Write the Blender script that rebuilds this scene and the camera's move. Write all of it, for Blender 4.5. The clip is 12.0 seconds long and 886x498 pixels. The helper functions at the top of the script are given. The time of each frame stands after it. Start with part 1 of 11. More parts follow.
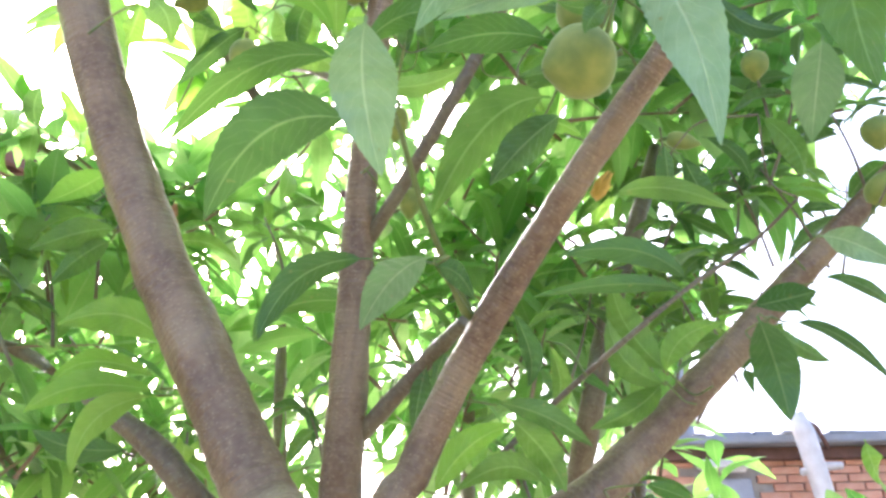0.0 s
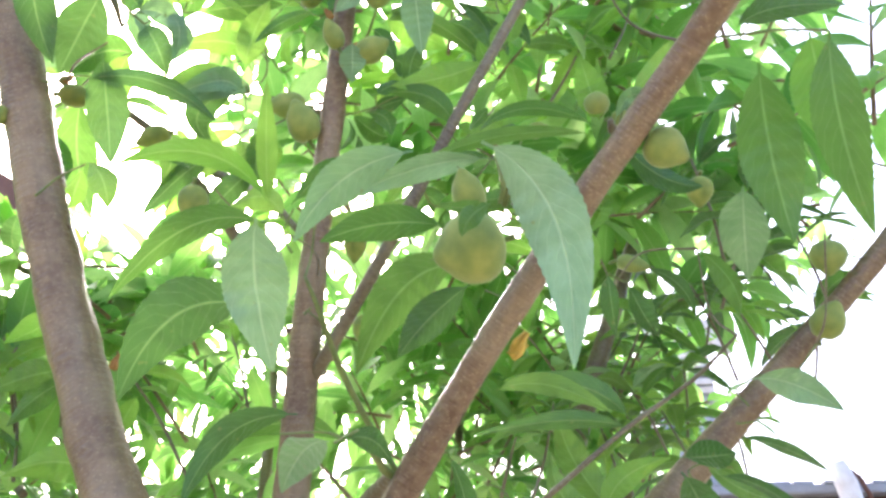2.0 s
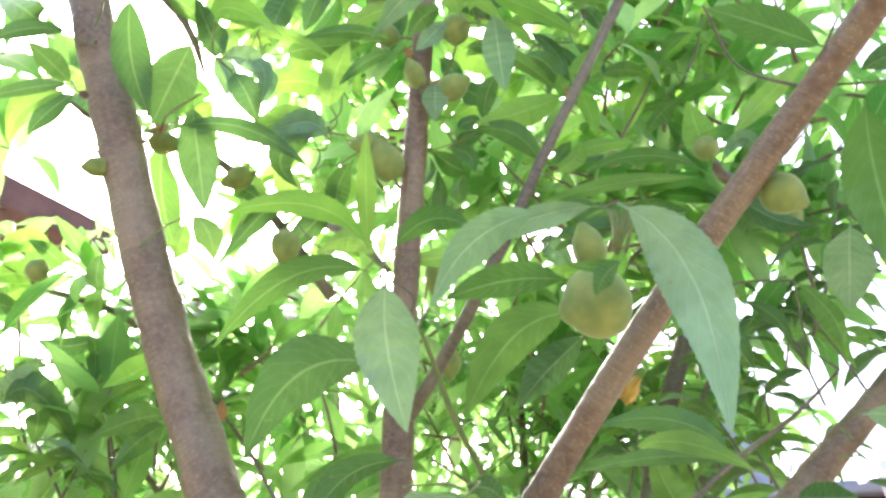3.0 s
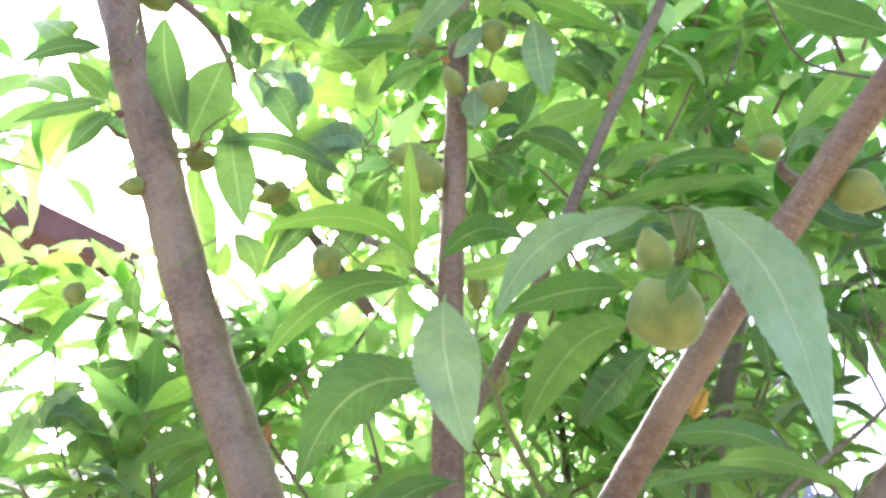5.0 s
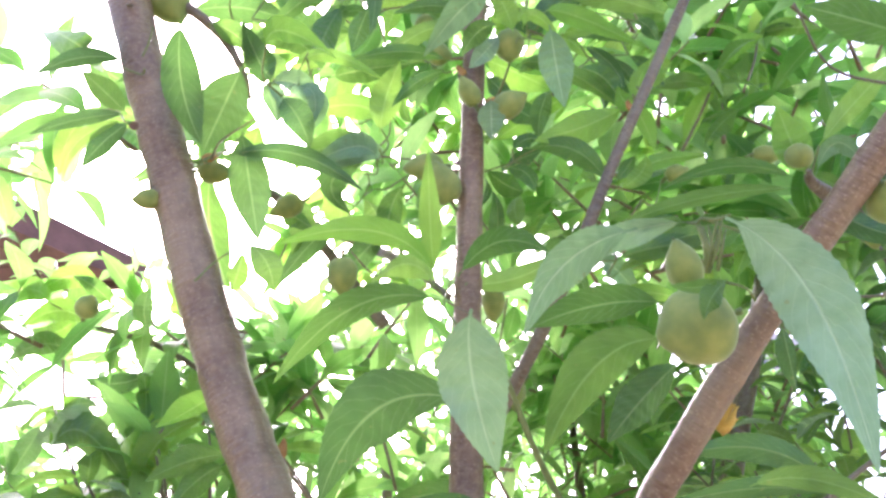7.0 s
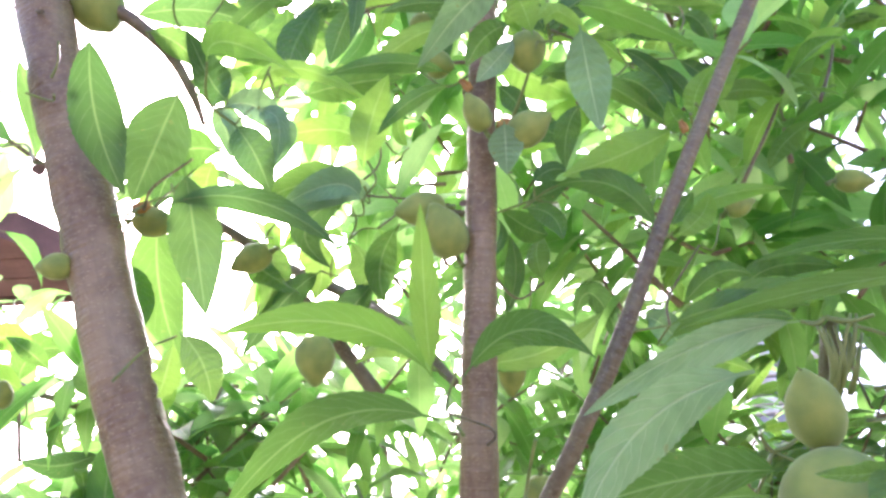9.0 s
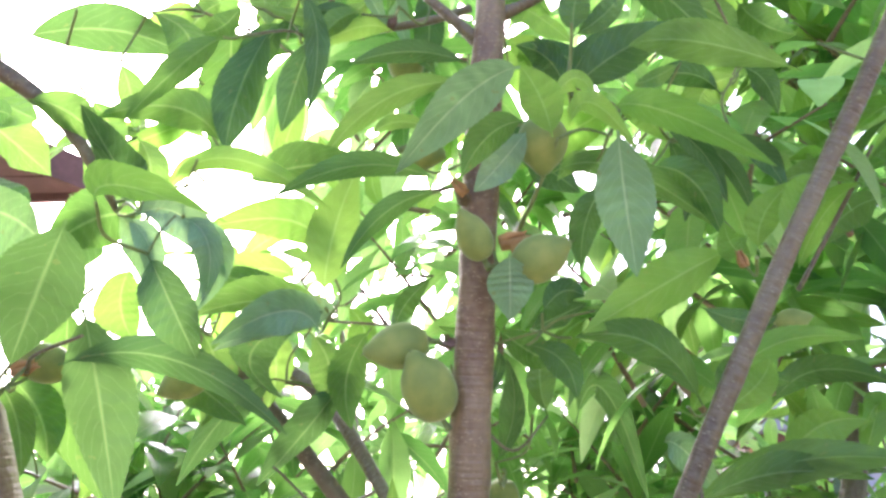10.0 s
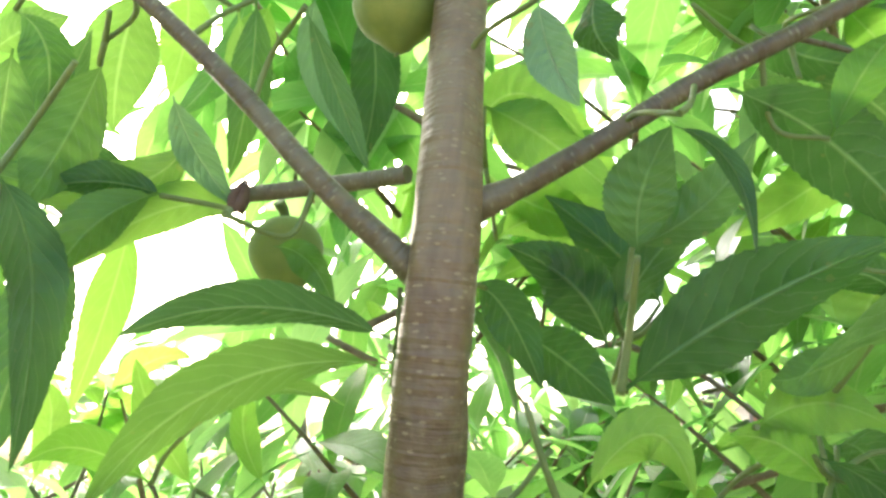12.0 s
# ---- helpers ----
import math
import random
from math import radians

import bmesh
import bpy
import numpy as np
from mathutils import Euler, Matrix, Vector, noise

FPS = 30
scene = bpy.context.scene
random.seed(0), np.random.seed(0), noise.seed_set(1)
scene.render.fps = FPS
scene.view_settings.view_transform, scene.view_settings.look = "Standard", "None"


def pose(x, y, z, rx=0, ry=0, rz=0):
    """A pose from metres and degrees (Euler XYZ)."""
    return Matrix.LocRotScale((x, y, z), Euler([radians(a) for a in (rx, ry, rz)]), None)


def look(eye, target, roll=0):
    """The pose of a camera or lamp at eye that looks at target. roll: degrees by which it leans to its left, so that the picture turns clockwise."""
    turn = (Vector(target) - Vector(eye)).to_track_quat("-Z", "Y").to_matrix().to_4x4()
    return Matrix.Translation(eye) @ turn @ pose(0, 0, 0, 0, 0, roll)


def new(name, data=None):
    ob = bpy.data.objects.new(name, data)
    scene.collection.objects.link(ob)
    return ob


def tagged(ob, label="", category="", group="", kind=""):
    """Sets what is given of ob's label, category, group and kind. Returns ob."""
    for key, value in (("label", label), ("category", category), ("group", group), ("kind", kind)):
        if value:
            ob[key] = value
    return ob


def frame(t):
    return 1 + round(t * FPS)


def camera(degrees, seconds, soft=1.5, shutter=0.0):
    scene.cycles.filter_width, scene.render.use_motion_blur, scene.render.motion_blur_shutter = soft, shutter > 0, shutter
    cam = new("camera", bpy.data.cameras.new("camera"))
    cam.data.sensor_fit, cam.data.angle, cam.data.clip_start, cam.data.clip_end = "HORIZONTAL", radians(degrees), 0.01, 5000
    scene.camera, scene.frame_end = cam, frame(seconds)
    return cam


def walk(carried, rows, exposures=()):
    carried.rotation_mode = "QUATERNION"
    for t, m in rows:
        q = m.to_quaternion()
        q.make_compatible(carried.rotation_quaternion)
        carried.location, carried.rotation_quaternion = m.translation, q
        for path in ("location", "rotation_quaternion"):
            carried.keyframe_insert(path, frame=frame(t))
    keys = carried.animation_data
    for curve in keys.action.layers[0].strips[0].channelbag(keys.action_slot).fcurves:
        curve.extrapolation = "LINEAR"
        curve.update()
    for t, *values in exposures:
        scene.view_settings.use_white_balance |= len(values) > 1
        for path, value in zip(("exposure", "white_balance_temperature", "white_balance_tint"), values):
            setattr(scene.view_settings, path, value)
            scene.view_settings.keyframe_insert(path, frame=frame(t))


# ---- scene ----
cam = camera(61.0, 12.0, soft=2.8)
walk(cam, [
    (0.0, look((0.0022, 0.0140, 1.3020), (-0.0063, 0.8972, 1.7710), -0.86)),
    (0.5, look((0.0250, 0.0038, 1.3227), (0.0084, 0.8797, 1.8048), -0.05)),
    (1.0, look((0.0427, -0.0204, 1.3464), (0.0262, 0.8517, 1.8355), 0.17)),
    (1.5, look((0.0986, -0.0336, 1.3712), (0.0606, 0.8353, 1.8647), -0.03)),
    (2.0, look((0.1063, -0.0437, 1.3883), (0.0495, 0.8141, 1.8990), -0.26)),
    (2.5, look((0.0754, -0.0603, 1.4082), (0.0175, 0.7911, 1.9295), -0.54)),
    (3.0, look((0.0361, -0.0738, 1.4217), (-0.0512, 0.7809, 1.9335), -0.72)),
    (5.0, look((0.0086, -0.0554, 1.4337), (-0.1051, 0.7867, 1.9609), -1.32)),
    (5.5, look((0.0092, -0.0498, 1.4339), (-0.1030, 0.7900, 1.9651), -1.41)),
    (6.0, look((-0.0007, -0.0501, 1.4380), (-0.1204, 0.7849, 1.9750), -1.14)),
    (6.5, look((-0.0017, -0.0503, 1.4401), (-0.1225, 0.7827, 1.9800), -1.14)),
    (8.5, look((-0.0267, 0.0240, 1.4992), (-0.1250, 0.8619, 2.0361), -2.19)),
    (9.0, look((-0.0121, 0.0734, 1.5954), (-0.1487, 0.9095, 2.1267), -1.62)),
    (9.5, look((0.0025, 0.0900, 1.7214), (-0.1568, 0.9594, 2.1892), -0.60)),
    (10.0, look((-0.0167, 0.1132, 1.8439), (-0.1438, 1.0272, 2.2292), -0.68)),
    (10.5, look((-0.0253, 0.1736, 1.9231), (-0.1543, 1.0979, 2.2823), -0.76)),
    (11.0, look((-0.0024, 0.2401, 2.0042), (-0.1465, 1.1683, 2.3473), 0.70)),
    (11.5, look((-0.0039, 0.2877, 2.0925), (-0.1344, 1.2377, 2.3761), 0.42)),
    (12.0, look((-0.0108, 0.3363, 2.1429), (-0.1451, 1.2870, 2.4224), 0.16)),
], exposures=((0.0, 2.58, 5900, 22), (2.5, 2.6, 5950, 21), (5.5, 2.65, 5750, 32), (8.5, 2.54, 5700, 36), (10.0, 2.47, 5700, 33), (11.0, 2.24, 6050, 13), (12.0, 2.38, 6250, 7)))

# ---- world, sun, exposure ----
SUN_EL, SUN_AZ = 37.0, -25.0
world = bpy.data.worlds.new("hazy_sky")
scene.world = world
world.use_nodes = True
wn = world.node_tree
sky = wn.nodes.new("ShaderNodeTexSky")
sky.sky_type = "NISHITA"
sky.sun_disc = False
sky.sun_elevation = radians(SUN_EL)
sky.sun_rotation = radians(SUN_AZ)
sky.air_density = 1.0
sky.dust_density = 6.0
sky.ozone_density = 1.0
bg = wn.nodes["Background"]
bg.inputs["Strength"].default_value = 0.15
wn.links.new(sky.outputs["Color"], bg.inputs["Color"])
sun = new("sun", bpy.data.lights.new("sun", "SUN"))
sun.data.energy = 1.5
sun.data.angle = radians(14.0)
sun.data.color = (1.0, 0.96, 0.88)
sun_dir = Vector((math.sin(radians(SUN_AZ)) * math.cos(radians(SUN_EL)), math.cos(radians(SUN_AZ)) * math.cos(radians(SUN_EL)), math.sin(radians(SUN_EL))))
sun.matrix_world = look(sun_dir * 30, (0, 0, 0))


# ---- materials ----
def material(name):
    m = bpy.data.materials.new(name)
    m.use_nodes = True
    m.node_tree.nodes.clear()
    return m, m.node_tree


def node(tree, kind, **values):
    n = tree.nodes.new(kind)
    for key, value in values.items():
        n.inputs[key].default_value = value
    return n


def calc(tree, operation, a, b=None, clamp=False):
    n = tree.nodes.new("ShaderNodeMath")
    n.operation = operation
    n.use_clamp = clamp
    for i, v in enumerate((a, b)):
        if v is None:
            continue
        if isinstance(v, (int, float)):
            n.inputs[i].default_value = v
        else:
            tree.links.new(v, n.inputs[i])
    return n.outputs[0]


def blend(tree, factor, a, b, mode="MIX"):
    n = tree.nodes.new("ShaderNodeMix")
    n.data_type = "RGBA"
    n.blend_type = mode
    for socket, v in ((n.inputs["Factor"], factor), (n.inputs["A"], a), (n.inputs["B"], b)):
        if isinstance(v, (int, float)):
            socket.default_value = v
        elif isinstance(v, tuple):
            socket.default_value = (*v, 1)
        else:
            tree.links.new(v, socket)
    return n.outputs["Result"]


def ramp(tree, factor, stops):
    n = tree.nodes.new("ShaderNodeValToRGB")
    tree.links.new(factor, n.inputs["Fac"])
    while len(n.color_ramp.elements) < len(stops):
        n.color_ramp.elements.new(0.5)
    for e, (at, c) in zip(n.color_ramp.elements, stops):
        e.position, e.color = at, (*c, 1)
    return n.outputs["Color"]


def leaf_material(name, by_island, blade, glow, share, sheen_weight=0.0):
    """A peach leaf of one tone: blade colours, colours of light shining through, share of it, sheen. Pale midrib and
    side veins.
    """
    m, t = material(name)
    uv = t.nodes.new("ShaderNodeUVMap")
    uv.uv_map = "blade"
    sep = t.nodes.new("ShaderNodeSeparateXYZ")
    t.links.new(uv.outputs["UV"], sep.inputs[0])
    coord = t.nodes.new("ShaderNodeTexCoord")
    mott = node(t, "ShaderNodeTexNoise", Scale=42.0, Detail=4.0, Roughness=0.6)
    t.links.new(coord.outputs["Object"], mott.inputs["Vector"])
    fine = node(t, "ShaderNodeTexNoise", Scale=420.0, Detail=2.0)
    t.links.new(coord.outputs["Object"], fine.inputs["Vector"])
    spots = node(t, "ShaderNodeTexNoise", Scale=130.0, Detail=1.0)
    t.links.new(coord.outputs["Object"], spots.inputs["Vector"])
    across = calc(t, "ABSOLUTE", calc(t, "SUBTRACT", sep.outputs["X"], 0.5))
    midrib = calc(t, "SUBTRACT", 1.0, calc(t, "DIVIDE", across, 0.036), True)
    herring = calc(t, "ADD", calc(t, "MULTIPLY", sep.outputs["Y"], 11.0), calc(t, "MULTIPLY", calc(t, "POWER", across, 1.25), -6.0))
    herring = calc(t, "ADD", herring, calc(t, "MULTIPLY", mott.outputs["Fac"], 1.6))
    saw = calc(t, "ABSOLUTE", calc(t, "SUBTRACT", calc(t, "FRACT", herring), 0.5))
    side = calc(t, "MULTIPLY", calc(t, "SUBTRACT", 1.0, calc(t, "DIVIDE", saw, 0.065), True), 0.3)
    veins = calc(t, "MAXIMUM", midrib, side)
    if by_island:
        rnd = t.nodes.new("ShaderNodeNewGeometry").outputs["Random Per Island"]
    else:
        rnd = t.nodes.new("ShaderNodeObjectInfo").outputs["Random"]
    tone = ramp(t, rnd, [(i / (len(blade) - 1), c) for i, c in enumerate(blade)])
    tone = blend(t, calc(t, "MULTIPLY", calc(t, "SUBTRACT", mott.outputs["Fac"], 0.3, True), 1.6, True), tone, tuple(0.66 * c for c in blade[0]))
    tone = blend(t, calc(t, "MULTIPLY", veins, 0.55), tone, tuple(min(0.6, 1.9 * c + 0.06) for c in blade[1]))
    fleck = calc(t, "GREATER_THAN", spots.outputs["Fac"], 0.745)
    tone = blend(t, calc(t, "MULTIPLY", fleck, 0.6), tone, (0.20, 0.17, 0.06))
    shine = ramp(t, rnd, [(i / (len(glow) - 1), c) for i, c in enumerate(glow)])
    shine = blend(t, calc(t, "MULTIPLY", veins, 0.55), shine, (0.62, 0.78, 0.24))
    shine = blend(t, calc(t, "MULTIPLY", mott.outputs["Fac"], 0.4), shine, tuple(0.7 * c for c in glow[0]))
    bsdf = node(t, "ShaderNodeBsdfPrincipled", Roughness=0.42)
    bsdf.inputs["Specular IOR Level"].default_value = 0.42
    bsdf.inputs["Sheen Weight"].default_value = sheen_weight
    bsdf.inputs["Sheen Roughness"].default_value = 0.5
    bsdf.inputs["Sheen Tint"].default_value = (0.85, 0.95, 0.95, 1)
    t.links.new(tone, bsdf.inputs["Base Color"])
    t.links.new(calc(t, "ADD", 0.24, calc(t, "MULTIPLY", mott.outputs["Fac"], 0.26)), bsdf.inputs["Roughness"])
    bump = node(t, "ShaderNodeBump", Strength=0.75, Distance=0.0011)
    quilt = calc(t, "ADD", calc(t, "MULTIPLY", saw, 0.45), calc(t, "MULTIPLY", mott.outputs["Fac"], 2.2))
    t.links.new(calc(t, "ADD", calc(t, "SUBTRACT", quilt, veins), calc(t, "MULTIPLY", fine.outputs["Fac"], 0.2)), bump.inputs["Height"])
    t.links.new(bump.outputs["Normal"], bsdf.inputs["Normal"])
    trans = t.nodes.new("ShaderNodeBsdfTranslucent")
    t.links.new(shine, trans.inputs["Color"])
    mix = t.nodes.new("ShaderNodeMixShader")
    mix.inputs["Fac"].default_value = share
    t.links.new(bsdf.outputs[0], mix.inputs[1])
    t.links.new(trans.outputs[0], mix.inputs[2])
    out = t.nodes.new("ShaderNodeOutputMaterial")
    t.links.new(mix.outputs[0], out.inputs["Surface"])
    return m


def bark_material(name, lift, tint=(1.0, 1.0, 1.0)):
    """Young peach bark: satin red-brown to grey with pale crosswise pores."""
    m, t = material(name)
    uv = t.nodes.new("ShaderNodeUVMap")
    uv.uv_map = "bark"
    coord = t.nodes.new("ShaderNodeTexCoord")
    stretch = node(t, "ShaderNodeMapping")
    stretch.inputs["Scale"].default_value = (190.0, 420.0, 1.0)
    t.links.new(uv.outputs["UV"], stretch.inputs["Vector"])
    cells = node(t, "ShaderNodeTexVoronoi", Scale=1.0, Randomness=1.0)
    t.links.new(stretch.outputs[0], cells.inputs["Vector"])
    pores = calc(t, "LESS_THAN", cells.outputs["Distance"], 0.22)
    rings_map = node(t, "ShaderNodeMapping")
    rings_map.inputs["Scale"].default_value = (14.0, 260.0, 1.0)
    t.links.new(uv.outputs["UV"], rings_map.inputs["Vector"])
    rings = node(t, "ShaderNodeTexNoise", Scale=1.0, Detail=3.0)
    t.links.new(rings_map.outputs[0], rings.inputs["Vector"])
    patch = node(t, "ShaderNodeTexNoise", Scale=13.0, Detail=5.0, Roughness=0.58)
    t.links.new(coord.outputs["Object"], patch.inputs["Vector"])
    grain = node(t, "ShaderNodeTexNoise", Scale=160.0, Detail=4.0)
    t.links.new(coord.outputs["Object"], grain.inputs["Vector"])
    tone = ramp(t, patch.outputs["Fac"], [(0.36, (0.125, 0.075, 0.050)), (0.5, (0.20, 0.130, 0.088)), (0.62, (0.30, 0.225, 0.170))])
    tone = blend(t, calc(t, "MULTIPLY", rings.outputs["Fac"], 0.5), tone, (0.17, 0.095, 0.062))
    tone = blend(t, calc(t, "MULTIPLY", calc(t, "SUBTRACT", grain.outputs["Fac"], 0.38, True), 1.3, True), tone, (0.34, 0.26, 0.19))
    streak_map = node(t, "ShaderNodeMapping")
    streak_map.inputs["Scale"].default_value = (150.0, 9.0, 1.0)
    t.links.new(uv.outputs["UV"], streak_map.inputs["Vector"])
    streak = node(t, "ShaderNodeTexNoise", Scale=1.0, Detail=4.0, Roughness=0.65)
    t.links.new(streak_map.outputs[0], streak.inputs["Vector"])
    tone = blend(t, calc(t, "MULTIPLY", calc(t, "SUBTRACT", streak.outputs["Fac"], 0.5, True), 1.5, True), tone, (0.085, 0.052, 0.034))
    tone = blend(t, calc(t, "MULTIPLY", pores, 0.42), tone, (0.46, 0.37, 0.28))
    tone = blend(t, 1.0, tone, tuple(min(1.4, lift * c) for c in tint), "MULTIPLY")
    bsdf = node(t, "ShaderNodeBsdfPrincipled", Roughness=0.55)
    t.links.new(tone, bsdf.inputs["Base Color"])
    t.links.new(calc(t, "ADD", 0.3, calc(t, "MULTIPLY", grain.outputs["Fac"], 0.25)), bsdf.inputs["Roughness"])
    height = calc(t, "ADD", calc(t, "MULTIPLY", pores, 1.3), calc(t, "ADD", calc(t, "MULTIPLY", rings.outputs["Fac"], 0.8), calc(t, "MULTIPLY", grain.outputs["Fac"], 0.6)))
    bump = node(t, "ShaderNodeBump", Strength=1.0, Distance=0.0024)
    t.links.new(height, bump.inputs["Height"])
    t.links.new(bump.outputs["Normal"], bsdf.inputs["Normal"])
    out = t.nodes.new("ShaderNodeOutputMaterial")
    t.links.new(bsdf.outputs[0], out.inputs["Surface"])
    return m


def fruit_material():
    """Unripe peach: pale green under a soft grey down."""
    m, t = material("unripe_peach_skin")
    coord = t.nodes.new("ShaderNodeTexCoord")
    info = t.nodes.new("ShaderNodeObjectInfo")
    patch = node(t, "ShaderNodeTexNoise", Scale=60.0, Detail=4.0)
    t.links.new(coord.outputs["Object"], patch.inputs["Vector"])
    down = node(t, "ShaderNodeTexNoise", Scale=1500.0, Detail=2.0)
    t.links.new(coord.outputs["Object"], down.inputs["Vector"])
    tone = ramp(t, patch.outputs["Fac"], [(0.32, (0.105, 0.150, 0.014)), (0.52, (0.180, 0.220, 0.024)), (0.7, (0.27, 0.285, 0.042))])
    tone = blend(t, calc(t, "MULTIPLY", info.outputs["Random"], 0.4), tone, (0.20, 0.28, 0.07))
    tone = blend(t, calc(t, "MULTIPLY", down.outputs["Fac"], 0.25), tone, (0.32, 0.38, 0.13))
    bsdf = node(t, "ShaderNodeBsdfPrincipled", Roughness=0.75)
    bsdf.inputs["Sheen Weight"].default_value = 0.32
    bsdf.inputs["Sheen Roughness"].default_value = 0.4
    bsdf.inputs["Sheen Tint"].default_value = (0.85, 0.95, 0.65, 1)
    bsdf.inputs["Subsurface Weight"].default_value = 0.15
    bsdf.inputs["Subsurface Radius"].default_value = (0.006, 0.008, 0.002)
    t.links.new(tone, bsdf.inputs["Base Color"])
    bump = node(t, "ShaderNodeBump", Strength=0.25, Distance=0.0005)
    t.links.new(down.outputs["Fac"], bump.inputs["Height"])
    t.links.new(bump.outputs["Normal"], bsdf.inputs["Normal"])
    out = t.nodes.new("ShaderNodeOutputMaterial")
    t.links.new(bsdf.outputs[0], out.inputs["Surface"])
    return m


def plain_material(name, a, b, scale, rough=0.8, bump_depth=0.002, detail=5.0):
    """A two-toned weathered surface with fine relief."""
    m, t = material(name)
    coord = t.nodes.new("ShaderNodeTexCoord")
    info = t.nodes.new("ShaderNodeObjectInfo")
    big = node(t, "ShaderNodeTexNoise", Scale=scale, Detail=detail, Roughness=0.6)
    t.links.new(coord.outputs["Object"], big.inputs["Vector"])
    small = node(t, "ShaderNodeTexNoise", Scale=scale * 14, Detail=3.0)
    t.links.new(coord.outputs["Object"], small.inputs["Vector"])
    tone = ramp(t, big.outputs["Fac"], [(0.35, a), (0.65, b)])
    tone = blend(t, calc(t, "MULTIPLY", small.outputs["Fac"], 0.35), tone, tuple(0.6 * c for c in a))
    tone = blend(t, calc(t, "MULTIPLY", info.outputs["Random"], 0.3), tone, tuple(0.75 * c for c in b))
    bsdf = node(t, "ShaderNodeBsdfPrincipled", Roughness=rough)
    t.links.new(tone, bsdf.inputs["Base Color"])
    bump = node(t, "ShaderNodeBump", Strength=0.6, Distance=bump_depth)
    t.links.new(small.outputs["Fac"], bump.inputs["Height"])
    t.links.new(bump.outputs["Normal"], bsdf.inputs["Normal"])
    out = t.nodes.new("ShaderNodeOutputMaterial")
    t.links.new(bsdf.outputs[0], out.inputs["Surface"])
    return m


LEAF = leaf_material("peach_leaf", False, ((0.055, 0.135, 0.028), (0.082, 0.178, 0.036), (0.110, 0.21, 0.044)), ((0.15, 0.34, 0.045), (0.23, 0.45, 0.065), (0.31, 0.55, 0.085)), 0.42, 0.05)
# Lighter and darker copies of LEAF: backlight and shade put into the colour.
LEAF_LIT = leaf_material("lit_peach_leaf", False, ((0.10, 0.21, 0.046), (0.125, 0.24, 0.054), (0.155, 0.265, 0.062)), ((0.28, 0.58, 0.06), (0.36, 0.66, 0.08), (0.44, 0.72, 0.11)), 0.52, 0.0)
LEAF_SHADED = leaf_material("shaded_peach_leaf", False, ((0.042, 0.104, 0.028), (0.058, 0.130, 0.034), (0.074, 0.155, 0.040)), ((0.11, 0.27, 0.045), (0.15, 0.34, 0.06), (0.20, 0.40, 0.075)), 0.34, 0.06)
# Paler copy of LEAF: the sky's sheen on a blade put into its colour.
LEAF_SKYLIT = leaf_material("skylit_peach_leaf", False, ((0.17, 0.31, 0.15), (0.21, 0.35, 0.18), (0.27, 0.40, 0.24)), ((0.22, 0.44, 0.10), (0.27, 0.50, 0.13), (0.33, 0.56, 0.16)), 0.30, 0.16)
LEAF_CROWN = leaf_material("crown_peach_leaf", True, ((0.048, 0.12, 0.030), (0.090, 0.185, 0.040), (0.135, 0.235, 0.052), (0.20, 0.29, 0.15)), ((0.16, 0.42, 0.07), (0.29, 0.63, 0.11), (0.41, 0.75, 0.16), (0.55, 0.83, 0.30)), 0.58, 0.04)
# Leaf materials by brightness: lit through, shaded, pale with sky sheen.
LEAF_TONES = {"bright": LEAF_LIT, "dark": LEAF_SHADED, "pale": LEAF_SKYLIT}
LABELS = {"bright": "yellow-green leaf, light shining through put into its colour", "dark": "dark green leaf, shade put into its colour", "pale": "broad leaf, sky sheen put into its pale grey-green colour"}
BARK = bark_material("peach_bark", 0.88, (1.01, 1.0, 0.70))
TWIG = bark_material("twig_bark", 0.75, (0.85, 1.0, 0.72))
FRUIT = fruit_material()
STALK = plain_material("green_stalk", (0.10, 0.15, 0.03), (0.20, 0.24, 0.06), 60.0, 0.5, 0.0004)
SCAR = plain_material("scarred_bark", (0.11, 0.07, 0.048), (0.21, 0.135, 0.095), 160.0, 0.85, 0.0012)
YELLOW = plain_material("withered_yellow_leaf", (0.45, 0.26, 0.03), (0.62, 0.44, 0.07), 80.0, 0.7, 0.0006)
DRY = plain_material("dry_husk", (0.30, 0.13, 0.03), (0.48, 0.28, 0.10), 90.0, 0.8, 0.0006)
# Ground never in view; tone chosen for the light it bounces under the leaves.
GRASS = plain_material("dry_yard_earth", (0.25, 0.22, 0.16), (0.35, 0.31, 0.24), 2.5, 0.9, 0.03)
BRICK = plain_material("red_brick", (0.56, 0.26, 0.16), (0.70, 0.40, 0.27), 6.0, 0.85, 0.003)
MORTAR = plain_material("mortar", (0.32, 0.28, 0.23), (0.44, 0.40, 0.34), 9.0, 0.9, 0.003)
WHITEWASH = plain_material("flaking_whitewash", (0.55, 0.50, 0.44), (0.78, 0.76, 0.72), 7.0, 0.8, 0.004)
CEMENT = plain_material("grey_cement", (0.24, 0.25, 0.26), (0.36, 0.37, 0.39), 4.0, 0.8, 0.003)
DARKWOOD = plain_material("weathered_brown_boards", (0.09, 0.045, 0.03), (0.20, 0.10, 0.07), 4.0, 0.8, 0.003)
SHEET = plain_material("grey_roof_sheet", (0.28, 0.29, 0.31), (0.42, 0.43, 0.45), 3.0, 0.6, 0.003)


# ---- builders ----
def part(name, bm, mat, parent, label=""):
    me = bpy.data.meshes.new(name)
    bm.to_mesh(me)
    bm.free()
    me.materials.append(mat)
    ob = new(name, me)
    ob.parent = parent
    if parent is not None and parent.type == "EMPTY":
        ob.matrix_parent_inverse = Matrix.Translation(-parent.location)
    if label:
        ob["label"] = label
    return ob


